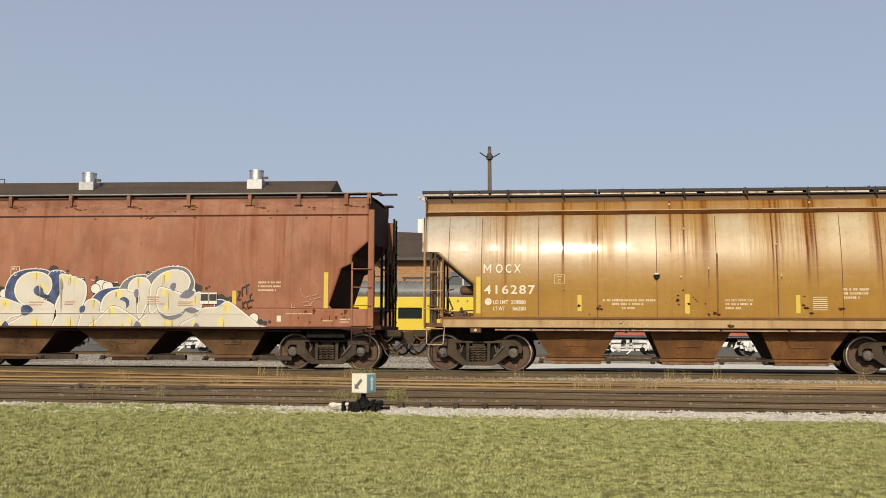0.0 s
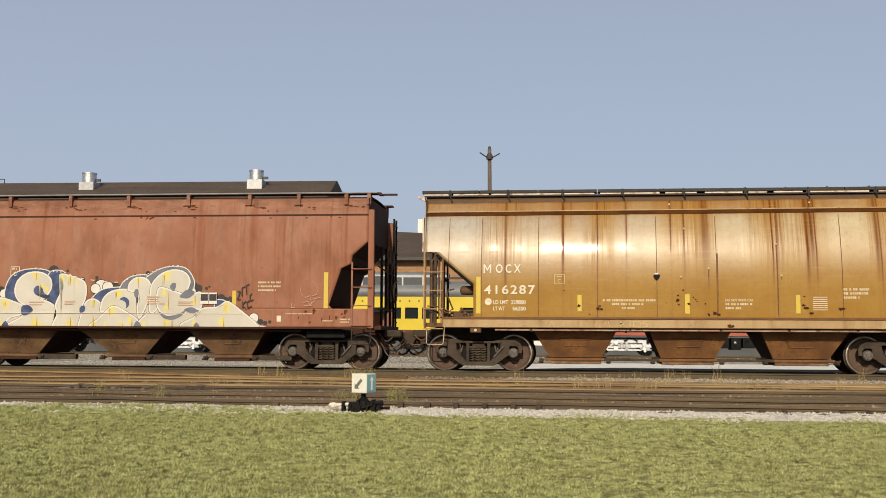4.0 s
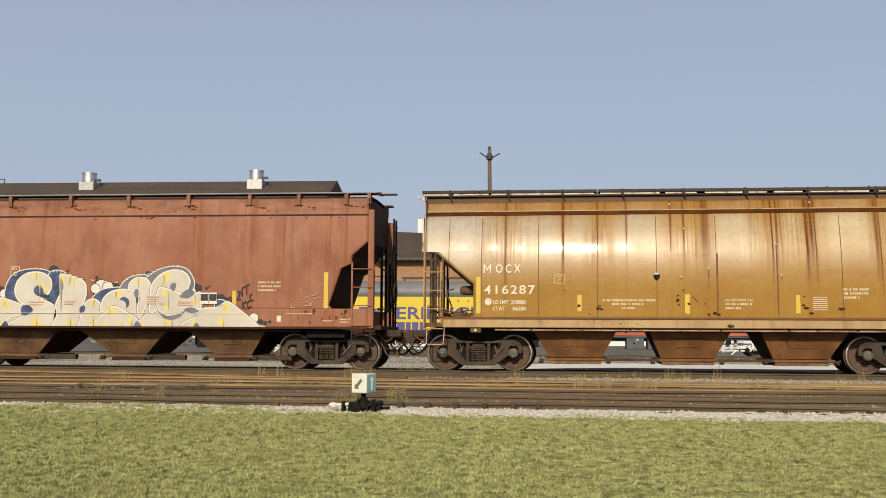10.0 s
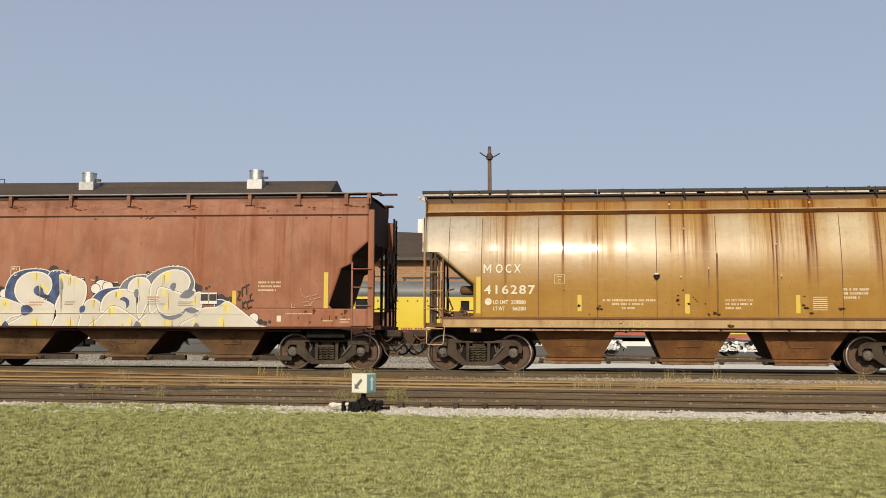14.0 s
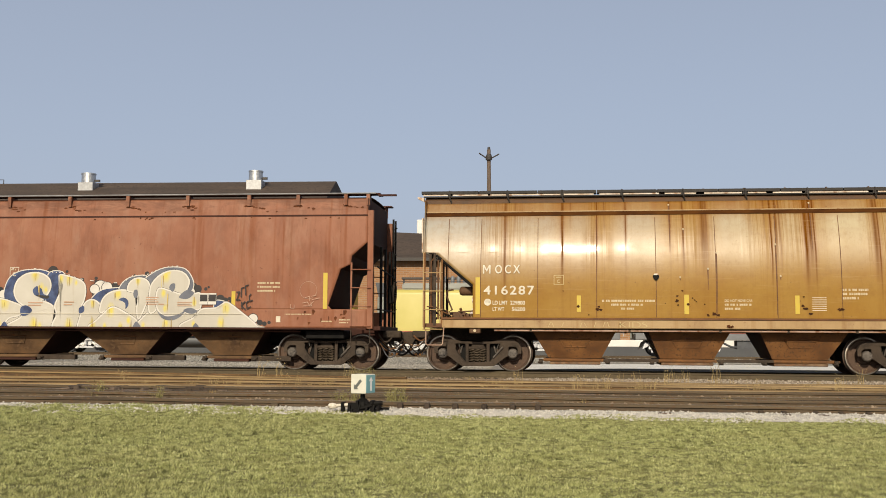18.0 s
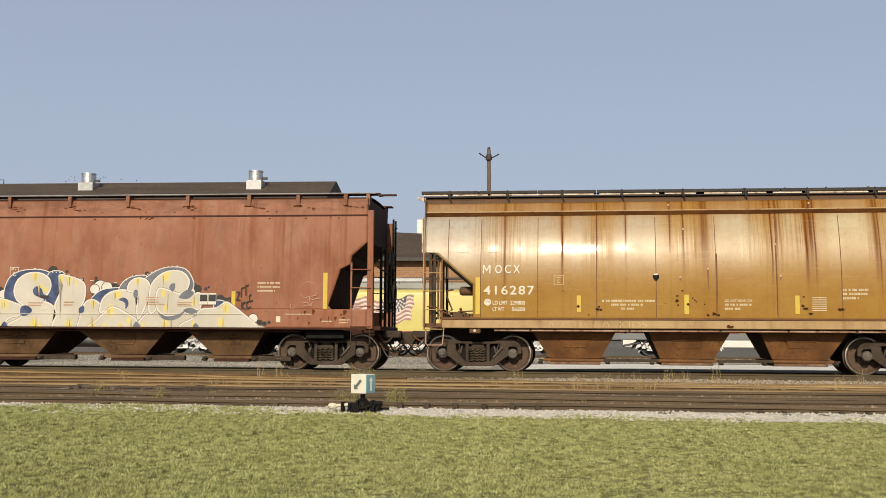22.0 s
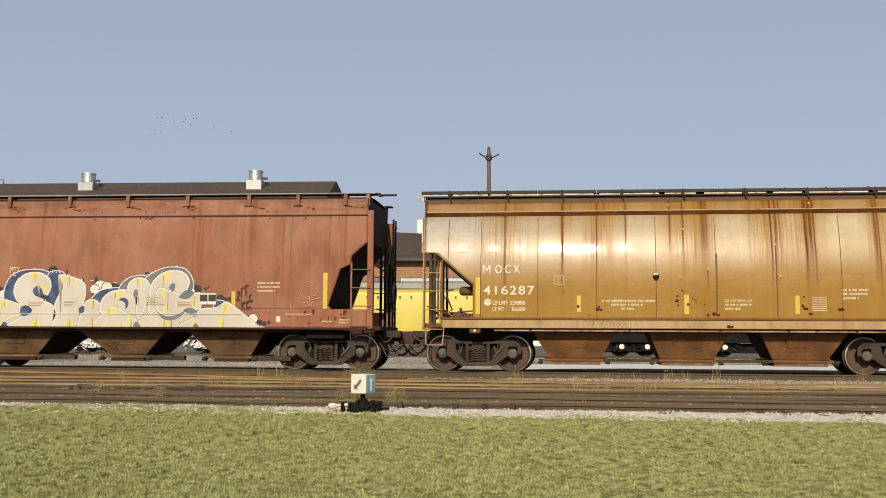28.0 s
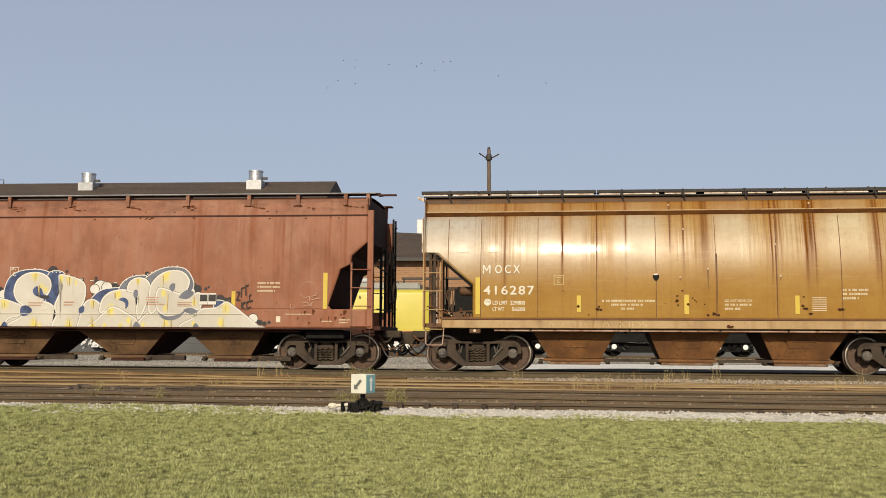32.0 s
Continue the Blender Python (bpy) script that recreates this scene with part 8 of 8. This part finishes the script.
    blob("paint_detail", [(320, 524), (333, 513), (346, 518), (336, 528), (324, 528)], grey, car)
    blob("paint_detail", [(283, 551), (298, 559), (318, 556), (331, 549), (324, 559), (309, 566), (292, 563)], grey, car)
    blob("paint_detail", [(328, 549), (340, 544), (352, 550), (342, 555)], grey, car)
    blob("paint_detail", [(240, 579), (246, 568), (254, 579)], grey, car)
    blob("paint_detail", [(345, 579), (350, 571), (356, 579)], grey, car)
    for x, y, w, h in ((64, 484, 9, 11), (72, 505, 3, 16), (66, 565, 13, 14), (10, 535, 10, 8), (0, 568, 9, 12), (124, 490, 7, 10), (126, 566, 12, 13), (168, 532, 9, 9), (168, 567, 10, 12), (196, 546, 9, 14), (218, 575, 14, 5), (207, 518, 8, 12), (246, 494, 6, 9), (290, 488, 8, 12), (300, 520, 5, 22), (294, 566, 10, 12), (236, 560, 6, 10), (346, 525, 6, 14), (400, 541, 10, 9), (396, 570, 9, 9), (306, 566, 8, 12)):
        drips = random.Random(int(x * 7 + y))
        for k in range(2):
            px = x + (k - 0.5) * w * 0.34 + drips.uniform(-0.6, 0.6)
            ww, hh = drips.uniform(0.4, 0.8), h * drips.uniform(0.7, 1.8)
            if y < 560:
                pts = [(px - ww, y - 0.5), (px + ww, y - 0.5), (px + ww * 0.8, y + hh * 0.5), (px + ww * 0.3, y + hh), (px - ww * 0.3, y + hh), (px - ww * 0.8, y + hh * 0.5)]
            else:
                pts = [(px - ww * 0.3, 579 - hh), (px + ww * 0.3, 579 - hh), (px + ww * 0.9, 579 - hh * 0.4), (px + ww * 1.5, 579), (px - ww * 1.5, 579), (px - ww * 0.9, 579 - hh * 0.4)]
            blob("paint_patch", pts, ochre if k % 2 else yellow, car, 0, False)
    for x0, x1, y0, y1, n in ((54, 80, 534, 543, 2), (117, 135, 533, 542, 2), (262, 284, 525, 541, 4), (317, 343, 534, 543, 3), (284, 294, 537, 541, 1)):
        for k in range(n):
            ya = y0 + (y1 - y0) * k / n
            yb = ya + (y1 - y0) / n * 0.42
            blob("old_stencil", [(x0, ya), (x1 - 3 * (k % 2), ya), (x1 - 3 * (k % 2), yb), (x0, yb)], rusty, car, 0, False)
    # dashes along the top edge
    edge = smooth_loop([(40, 478), (66, 475), (92, 481), (115, 483), (150, 494), (215, 500), (236, 488), (258, 487), (282, 477), (306, 471), (332, 475), (346, 500)], 10)
    for i in range(0, 96, 3):
        a, b = edge[i], edge[i + 1]
        if (b - a).length > 8:
            continue
        t = (b - a).normalized()
        q = Vector((-t.y, t.x)) * 0.7
        blob("paint_dash", [tuple(a + q), tuple(b + q), tuple(b - q), tuple(a - q)], white, car, 0, False)
    # black tag strokes beside the mural
    def stroke(pts, w=0.9, mt=black):
        for p, q in zip(pts, pts[1:]):
            p, q = Vector(p), Vector(q)
            t = (q - p).normalized()
            s = Vector((-t.y, t.x)) * w
            blob("tag_stroke", [tuple(p + s - t * 0.4), tuple(q + s + t * 0.4), tuple(q - s + t * 0.4), tuple(p - s - t * 0.4)], mt, car, 0, False)
    stroke([(421, 517), (426, 516), (421, 531), (427, 530)])
    stroke([(434, 508), (429, 510), (429, 525)])
    stroke([(441, 504), (436, 506), (437, 522)])
    stroke([(430, 534), (431, 546), (430, 540), (436, 533)])
    stroke([(430, 540), (437, 548)])
    stroke([(446, 520), (443, 524), (444, 533), (449, 531)])
    stroke([(442, 532), (438, 536), (440, 546), (446, 542)])
    pale = M["chalk"]
    stroke([(540, 527), (548, 524), (549, 532)], 0.4, pale)
    stroke([(536, 536), (545, 534), (548, 540), (556, 533)], 0.4, pale)
    stroke([(538, 541), (552, 541), (551, 535)], 0.4, pale)
    stroke([(516, 538), (516, 545), (522, 545), (522, 539)], 0.4, pale)
    stroke([(552, 524), (560, 522)], 0.4, pale)
    stroke([(553, 530), (566, 527)], 0.4, pale)
    # little board frame
    for k in (0, 1):
        blob("panel_frame", [(357 + 15 * k, 519), (370 + 15 * k, 519), (370 + 15 * k, 538), (357 + 15 * k, 538)], white, car, 0.8, False)
        blob("panel_face", [(357 + 15 * k, 521), (370 + 15 * k, 521), (370 + 15 * k, 533), (357 + 15 * k, 533)], black, car, 0, False)


mural(red_car)


def rust_scars(car):
    """Rusted scabs and short runs below the walkway brackets and along the red side."""
    rnd = random.Random(15)
    scab = surf("rust_scab", (0.06, 0.020, 0.009), (0.13, 0.045, 0.016), 9.0, 0.9, spec=0.2)
    spots = []
    for x in (-8.49, -6.83, -5.25, -3.64, -2.01, -0.72, 0.52):
        spots += [(x + rnd.uniform(-0.12, 0.16), rnd.uniform(4.15, 4.21), rnd.uniform(0.03, 0.09), rnd.uniform(0.012, 0.03)) for k in range(5)]
        spots += [(x + rnd.uniform(0.1, 0.45), rnd.uniform(4.08, 4.2), rnd.uniform(0.02, 0.07), rnd.uniform(0.01, 0.028)) for k in range(3)]
    spots += [(rnd.uniform(-8.5, 1.0), rnd.choice((1.33, 1.39, 3.89, 3.86, 4.05)), rnd.uniform(0.012, 0.05), rnd.uniform(0.01, 0.02)) for k in range(26)]
    spots += [(rnd.uniform(-0.7, 0.6), rnd.uniform(1.15, 1.5), rnd.uniform(0.012, 0.05), rnd.uniform(0.012, 0.05)) for k in range(10)]
    for x, z, w, h in spots:
        pts = [(x + w * rnd.uniform(0.6, 1.3) * math.cos(k * 0.9), z + h * rnd.uniform(0.6, 1.3) * math.sin(k * 0.9) - (h * rnd.uniform(0, 2) if k in (4, 5) else 0)) for k in range(7)]
        y = -side_y(z, 2.7, 6.5) - 0.012
        part("rust_scar", prism(bmesh.new(), pts, y - 0.004, y + 0.02), scab, car, "scabby dark rust")


rust_scars(red_car)


def sill_scribble(car):
    """Faint pale capitals sprayed along the tan wagon's sill; only the last word can be read."""
    lettering("spray_word", "KIDS", 0.145, 4.36, -1.6245, 1.11, M["pale_spray"], car, 0.66, "faint pale spray-painted word", bold=-0.012)
    bm = bmesh.new()
    for x, w in ((2.62, 0.07), (2.76, -0.05), (2.95, 0.06), (3.40, 0.05), (3.56, -0.07), (3.74, 0.04), (3.95, 0.05), (4.10, -0.04)):
        prism(bm, [(x, 1.12), (x + 0.016, 1.12), (x + w + 0.016, 1.24), (x + w, 1.24)], -1.6245, -1.622)
    pieces("spray_bar", bm, M["pale_spray"], car)


sill_scribble(tan_car)


# ================= weeds =================
def weed(seed, h, n, tone):
    rnd = random.Random(seed)
    w = thing("weed", pose(0, 0, 0), "dry golden weeds growing between the rails" if tone == "dry" else "green and straw weeds beside the switch stand", "weed", "yard weeds")
    bm = bmesh.new()
    for k in range(n):
        a, r = rnd.uniform(0, 6.28), rnd.uniform(0, 0.12)
        x, y = r * math.cos(a), r * math.sin(a)
        hh = h * rnd.uniform(0.45, 1.0)
        dx, dy = rnd.uniform(-0.3, 0.3) * hh, rnd.uniform(-0.3, 0.3) * hh
        p0, p1, p2 = Vector((x, y, 0)), Vector((x + dx * 0.4, y + dy * 0.4, hh * 0.6)), Vector((x + dx, y + dy, hh))
        for p, q, wd in ((p0, p1, 0.0034), (p1, p2, 0.0024)):
            tube(bm, p, q, wd, 3)
    tagged(part("stalk", bm, M["weed_" + tone], w), kind="stuff")
    bm = bmesh.new()
    for k in range(n * 5):
        a, r = rnd.uniform(0, 6.28), rnd.uniform(0, 0.16)
        z = h * rnd.uniform(0.1, 0.95)
        c = Vector((r * math.cos(a), r * math.sin(a), z))
        d = Vector((rnd.uniform(-1, 1), rnd.uniform(-1, 1), rnd.uniform(-0.3, 1))).normalized() * rnd.uniform(0.02, 0.05)
        e = Vector((rnd.uniform(-1, 1), rnd.uniform(-1, 1), 0)).normalized() * 0.008
        bm.faces.new([bm.verts.new(c), bm.verts.new(c + d * 0.5 + e), bm.verts.new(c + d), bm.verts.new(c + d * 0.5 - e)])
    tagged(part("leaf", bm, M["weed_" + tone], w), kind="stuff")
    return w


M["weed_dry"] = surf("dry_weed", (0.28, 0.20, 0.08), (0.40, 0.30, 0.14), 9.0, 0.85)
M["weed_green"] = surf("green_weed", (0.17, 0.155, 0.05), (0.28, 0.25, 0.10), 9.0, 0.85)


def plant(src, u, v, turn, s=1.0):
    ob = copy_thing(src, YARD @ pose(u, v, -0.13, 0, 0, turn))
    ob.scale = (s, s, s)
    return ob


def weeds():
    rnd = random.Random(12)
    dry = [weed(1, 0.30, 9, "dry"), weed(2, 0.42, 6, "dry"), weed(3, 0.2, 12, "dry")]
    grn = [weed(5, 0.30, 16, "green"), weed(6, 0.24, 14, "green")]
    for g, (u, v) in zip(dry + grn, ((3.2, 18.9), (4.6, 18.9), (-4.4, 18.9), (-2.3, 14.0), (-3.0, 14.0))):
        g.matrix_basis = YARD @ pose(u, v, -0.13)
    for u in (-5.2, -4.9, -4.0, -3.1, -1.0, 0.2, 0.6, 1.3, 1.5, 1.9, 3.4, 4.2, 4.8, 5.0, 6.3, 7.2, -6.5, 2.6, 8.2, 9.0):
        plant(dry[rnd.randrange(3)], u, 18.9 + rnd.uniform(-0.2, 1.2), rnd.uniform(0, 360), rnd.uniform(0.7, 1.25))
    for k in range(26):
        plant(dry[rnd.randrange(3)], rnd.uniform(-9, 12), 18.6 + rnd.choice((0.0, 0.9, 2.4, 2.9)) + rnd.uniform(-0.25, 0.25), rnd.uniform(0, 360), rnd.uniform(0.6, 1.1))
    for k in range(40):
        plant(dry[2], rnd.uniform(-8, 11), 18.85 + rnd.uniform(-0.12, 0.12), rnd.uniform(0, 360), rnd.uniform(0.5, 0.85))
    for u in (-6.6, -6.2, -4.6, 2.4, 3.0, 5.8):
        plant(dry[1], u, 22.0 + rnd.uniform(-0.2, 0.2), rnd.uniform(0, 360), rnd.uniform(1.0, 1.5))
    for u, v in ((-4.35, 21.9), (-4.2, 22.1), (-4.5, 21.7), (-7.0, 15.0), (-5.9, 14.6)):
        plant(grn[rnd.randrange(2)], u, v, rnd.uniform(0, 360), rnd.uniform(0.9, 1.3))
    for u in (-7.2, -6.4, -5.3, -3.9, 0.2, 1.1, -1.6, 2.2, 4.0):
        plant(dry[2], u, 15.2 + rnd.uniform(-0.3, 0.3), rnd.uniform(0, 360), rnd.uniform(0.5, 0.9))
    for u, v in ((-3.12, 14.0), (-2.95, 14.3), (-2.4, 14.05), (-2.3, 14.4), (-2.48, 14.7), (-2.2, 14.15), (-3.02, 14.7), (-2.33, 13.85)):
        plant(grn[rnd.randrange(2)], u, v, rnd.uniform(0, 360), rnd.uniform(0.7, 1.15))


weeds()

# joint bars and spikes on the near rail
def rail_fittings():
    rnd = random.Random(3)
    t = thing("rail_fastenings", YARD, "rusty joint bars, tie plates and spikes on the near rail", "rail fastenings")
    for u in (-3.9, 0.55, 1.95, 5.2):
        part("joint_bar", bevelled(u - 0.45, u + 0.45, 13.405, 13.435, -0.115, -0.05, 0.008), M["rail"], t, "bolted joint bar")
        for k in range(4):
            part("bolt", tube(bmesh.new(), (u - 0.33 + 0.22 * k, 13.37, -0.08), (u - 0.33 + 0.22 * k, 13.42, -0.08), 0.018, 6), M["rail"], t)
    u = -7.0
    while u < -2.9:
        part("tie_plate", bevelled(u - 0.05, u + 0.05, 13.33, 13.40, -0.12, -0.06 + rnd.uniform(0, 0.02), 0.008), M["rail"], t)
        u += rnd.choice((0.5, 0.74, 0.9))
    for u in (-2.15, -1.80, -1.44, -1.07, -0.71, -0.39):
        part("rail_brace", bevelled(u - 0.035, u + 0.035, 13.31, 13.41, -0.13, -0.015, 0.008), M["truck"], t, "dark cast rail brace")
    for u in (2.35, 2.62, 3.0, 3.3, 3.62, 3.95, 4.25, 4.6):
        part("spike_plate", bevelled(u - 0.03, u + 0.03, 13.34, 13.41, -0.12, -0.05, 0.008), M["truck"], t, "dark spike plate at the rail foot")
    # tie ends showing through the white stone
    for u, w in ((1.15, 0.22), (2.15, 0.10), (2.62, 0.12), (3.05, 0.13), (3.52, 0.10), (3.95, 0.13)):
        part("tie_end", bevelled(u - w / 2, u + w / 2, 13.14 + rnd.uniform(-0.04, 0.04), 13.30, -0.16, -0.080, 0.012), M["old_wood"], t, "weathered end of a wooden tie")


rail_fittings()


def scrap():
    """Short rotten timbers and scrap lying between the turnout rails."""
    rnd = random.Random(44)
    for k in range(46):
        u, v = rnd.uniform(-8.5, 9.5), rnd.choice((14.1, 15.25, 16.6, 17.6, 18.2)) + rnd.uniform(-0.3, 0.3)
        l, h = rnd.uniform(0.12, 0.6), rnd.uniform(0.03, 0.075)
        t = thing("timber_scrap", YARD @ pose(u, v, -0.085, 0, 0, rnd.uniform(-14, 14)), "rotten dark timber offcut lying in the yard gravel", "timber", "yard scrap")
        part("block", bevelled(-l / 2, l / 2, -0.06, 0.06, -0.02, h, 0.012), M["old_wood"], t)
    # a broken heap of short dark tie pieces and iron beside the far turnout rail
    for k in range(64):
        u, v = rnd.uniform(-8.5, -5.6), rnd.choice((15.3, 15.7, 16.7, 17.1, 17.5)) + rnd.uniform(-0.2, 0.2)
        l, h = rnd.uniform(0.06, 0.36), rnd.uniform(0.03, 0.085)
        t = thing("timber_scrap", YARD @ pose(u, v, -0.085, 0, rnd.uniform(-4, 4), rnd.uniform(-30, 30)), "dark broken tie piece in a heap by the rail", "timber", "yard scrap")
        part("block", bevelled(-l / 2, l / 2, -0.07, 0.07, -0.03, h, 0.014), M["truck"] if k % 2 == 0 else M["old_wood"], t)


scrap()


# ================= birds =================
def bird_shape(name, m, span, label, group="", near=False):
    b = thing(name, m, label, "bird", group)
    s = span / 0.32
    bm = lathe(bmesh.new(), [(0.004, -0.09), (0.016, -0.075), (0.022, -0.05), (0.03, 0.0), (0.022, 0.05), (0.010, 0.09), (0.014, 0.14), (0.002, 0.145)], (0, 0, 0), "x", 10)
    bmesh.ops.scale(bm, vec=(s, s, s * 0.85), verts=bm.verts[:])
    if near:
        bmesh.ops.scale(bm, vec=(1, 0.85, 0.85), verts=bm.verts[:])
    part("body", bm, M["bird_pale"] if near else M["bird"], b)
    if near:
        bm = lathe(bmesh.new(), [(0.0175, -0.062), (0.0205, -0.056), (0.0215, -0.050)], (0, 0, 0), "x", 10)
        bmesh.ops.scale(bm, vec=(s, s, s * 0.85), verts=bm.verts[:])
        part("collar", bm, M["hub_white"], b, "white ring round the neck")
        bm = lathe(bmesh.new(), [(0.0105, 0.088), (0.0145, 0.138), (0.0145, 0.142)], (0, 0, 0), "x", 10)
        bmesh.ops.scale(bm, vec=(s, s, s * 0.85), verts=bm.verts[:])
        part("tail", bm, M["rust_band"], b, "rusty brown tail")
        part("beak", tube(bmesh.new(), (-0.088 * s, 0, 0), (-0.112 * s, 0, -0.003 * s), 0.006 * s, 6, 0.001 * s), M["black"], b, "short dark beak")
    wings = []
    for d in (-1, 1):
        bm = bmesh.new()
        pts = [(-0.05, 0.01), (-0.05, 0.05), (0.005, 0.11), (0.10, 0.165), (0.065, 0.085), (0.04, 0.01)]
        lo = [bm.verts.new((x * s, d * y * s, -0.002 * s)) for x, y in pts]
        hi = [bm.verts.new((x * s, d * y * s, 0.004 * s)) for x, y in pts]
        bm.faces.new(lo)
        bm.faces.new(hi)
        for k in range(6):
            bm.faces.new((lo[k], lo[(k + 1) % 6], hi[(k + 1) % 6], hi[k]))
        bmesh.ops.recalc_face_normals(bm, faces=bm.faces[:])
        wing = part("wing", bm, M["bird"], b)
        if near:
            bm = bmesh.new()
            for z in (-0.004 * s, 0.006 * s):
                bm.faces.new([bm.verts.new((x * s, d * y * s, z)) for x, y in ((0.012, 0.045), (0.024, 0.045), (0.076, 0.132), (0.066, 0.132))])
            part("wing_stripe", bm, M["hub_white"], wing, "white stripe along the wing")
        wings.append((wing, d))
    return b, wings


def sky_point(px, py, dist):
    """A place that far off, by its bearing across and up in the view's own units."""
    return Vector(((px - 784) / 1850 * dist, dist, EYE_Z + (600 - py) / 1850 * dist))


near_bird, near_wings = bird_shape("plover", Matrix.Translation((60, 9.5, 2.0)), 0.44, "grey-brown bird with white wing stripes flying fast past the wagons", "birds", True)
FLOCK = []
_r = random.Random(21)
for k in range(14):
    a, h = _r.random(), _r.random()
    FLOCK.append((bird_shape("flock_bird", Matrix.Translation((-60, 160, 10)), 0.405, "tiny dark bird in a loose flock in the sky", "birds"), a, h, _r.random()))


# ================= things that move =================
def advance(t):
    """The train's advance in metres at t, through the same smooth curve for every vehicle and wheel."""
    ts = [a for a, b in RUN]
    for i in range(len(RUN) - 1):
        if t <= ts[i + 1]:
            break
    (t0, p0), (t1, p1) = RUN[i], RUN[i + 1]

    def tangent(k):
        if k == 0 or k == len(RUN) - 1:
            j = min(k, len(RUN) - 2)
            return (RUN[j + 1][1] - RUN[j][1]) / (RUN[j + 1][0] - RUN[j][0])
        return (RUN[k + 1][1] - RUN[k - 1][1]) / (RUN[k + 1][0] - RUN[k - 1][0])
    h = t1 - t0
    s = (t - t0) / h
    a, b = tangent(i) * h, tangent(i + 1) * h
    return UNIT * ((2 * s ** 3 - 3 * s ** 2 + 1) * p0 + (s ** 3 - 2 * s ** 2 + s) * a + (-2 * s ** 3 + 3 * s ** 2) * p1 + (s ** 3 - s ** 2) * b)


def motions():
    times = [k * 0.5 for k in range(65)] + [14.5 + k * 0.1 for k in range(21)] + [25.5 + k * 0.25 for k in range(9)]
    times = sorted({round(t, 3) for t in times})
    fine = [0.0]
    while fine[-1] < 32.0:
        step = 0.5
        while step > 0.034 and abs(advance(min(32.0, fine[-1] + step)) - advance(fine[-1])) / 0.46 > 1.2:
            step /= 2
        fine.append(min(32.0, fine[-1] + step))
    for v, s0, wheels in MOVING:
        walk(v, [(t, line_pose(s0 - advance(t))) for t in times])
        for ws, place, r in wheels:
            walk(ws, [(t, Matrix.Translation(place) @ Matrix.Rotation(-advance(t) / r, 4, "Y")) for t in fine])
    # the near bird crosses from right to left at about 31 s
    path = [(31.0, 1521, 406), (31.1, 1230, 380), (31.2, 951, 373), (31.3, 712, 378), (31.4, 473, 360), (31.5, 251, 372), (31.6, 24, 402)]
    rows = [(0.0, Matrix.Translation((70, 9.5, 2.6))), (28.0, Matrix.Translation((60, 9.5, 2.4))), (30.0, Matrix.Translation((19.5, 9.5, 2.1)))]
    for t, px, py in path:
        rows.append((t, Matrix.Translation(sky_point(px, py, 9.5)) @ pose(0, 0, 0, -16 + 4 * math.sin(t * 31), 8, 0)))
    rows += [(32.0, Matrix.Translation((-10.5, 9.5, 2.6)))]
    walk(near_bird, rows)
    for w, d in near_wings:
        walk(w, [(0.0, pose(0, 0, 0))] + [(30.6 + 0.1 * k, pose(0, 0, 0, d * (24 if k % 2 else -58), 0, 0)) for k in range(12)] + [(32.0, pose(0, 0, 0))])
    for (b, wings), a, h, q in FLOCK:
        spots = [(0.0, -420 + 100 * a, 520), (18.0, -20 + 120 * a, 400 + 10 * h), (23.0, 112 + 150 * a, 294 + 12 * h), (28.0, 240 + 165 * a, 206 + 34 * h), (30.5, 430 + 250 * a, 148 + 28 * h), (32.0, 520 + 450 * a, 98 + 56 * h)]
        walk(b, [(t, Matrix.Translation(sky_point(px, py, 170)) @ pose(0, 0, 0, 0, -10, 180 + 20 * q)) for t, px, py in spots])
        for w, d in wings:
            walk(w, [(0.0, pose(0, 0, 0, d * 20, 0, 0))] + [(22 + 0.25 * k, pose(0, 0, 0, d * (35 if (k + int(q * 2)) % 2 else -25), 0, 0)) for k in range(41)])


motions()
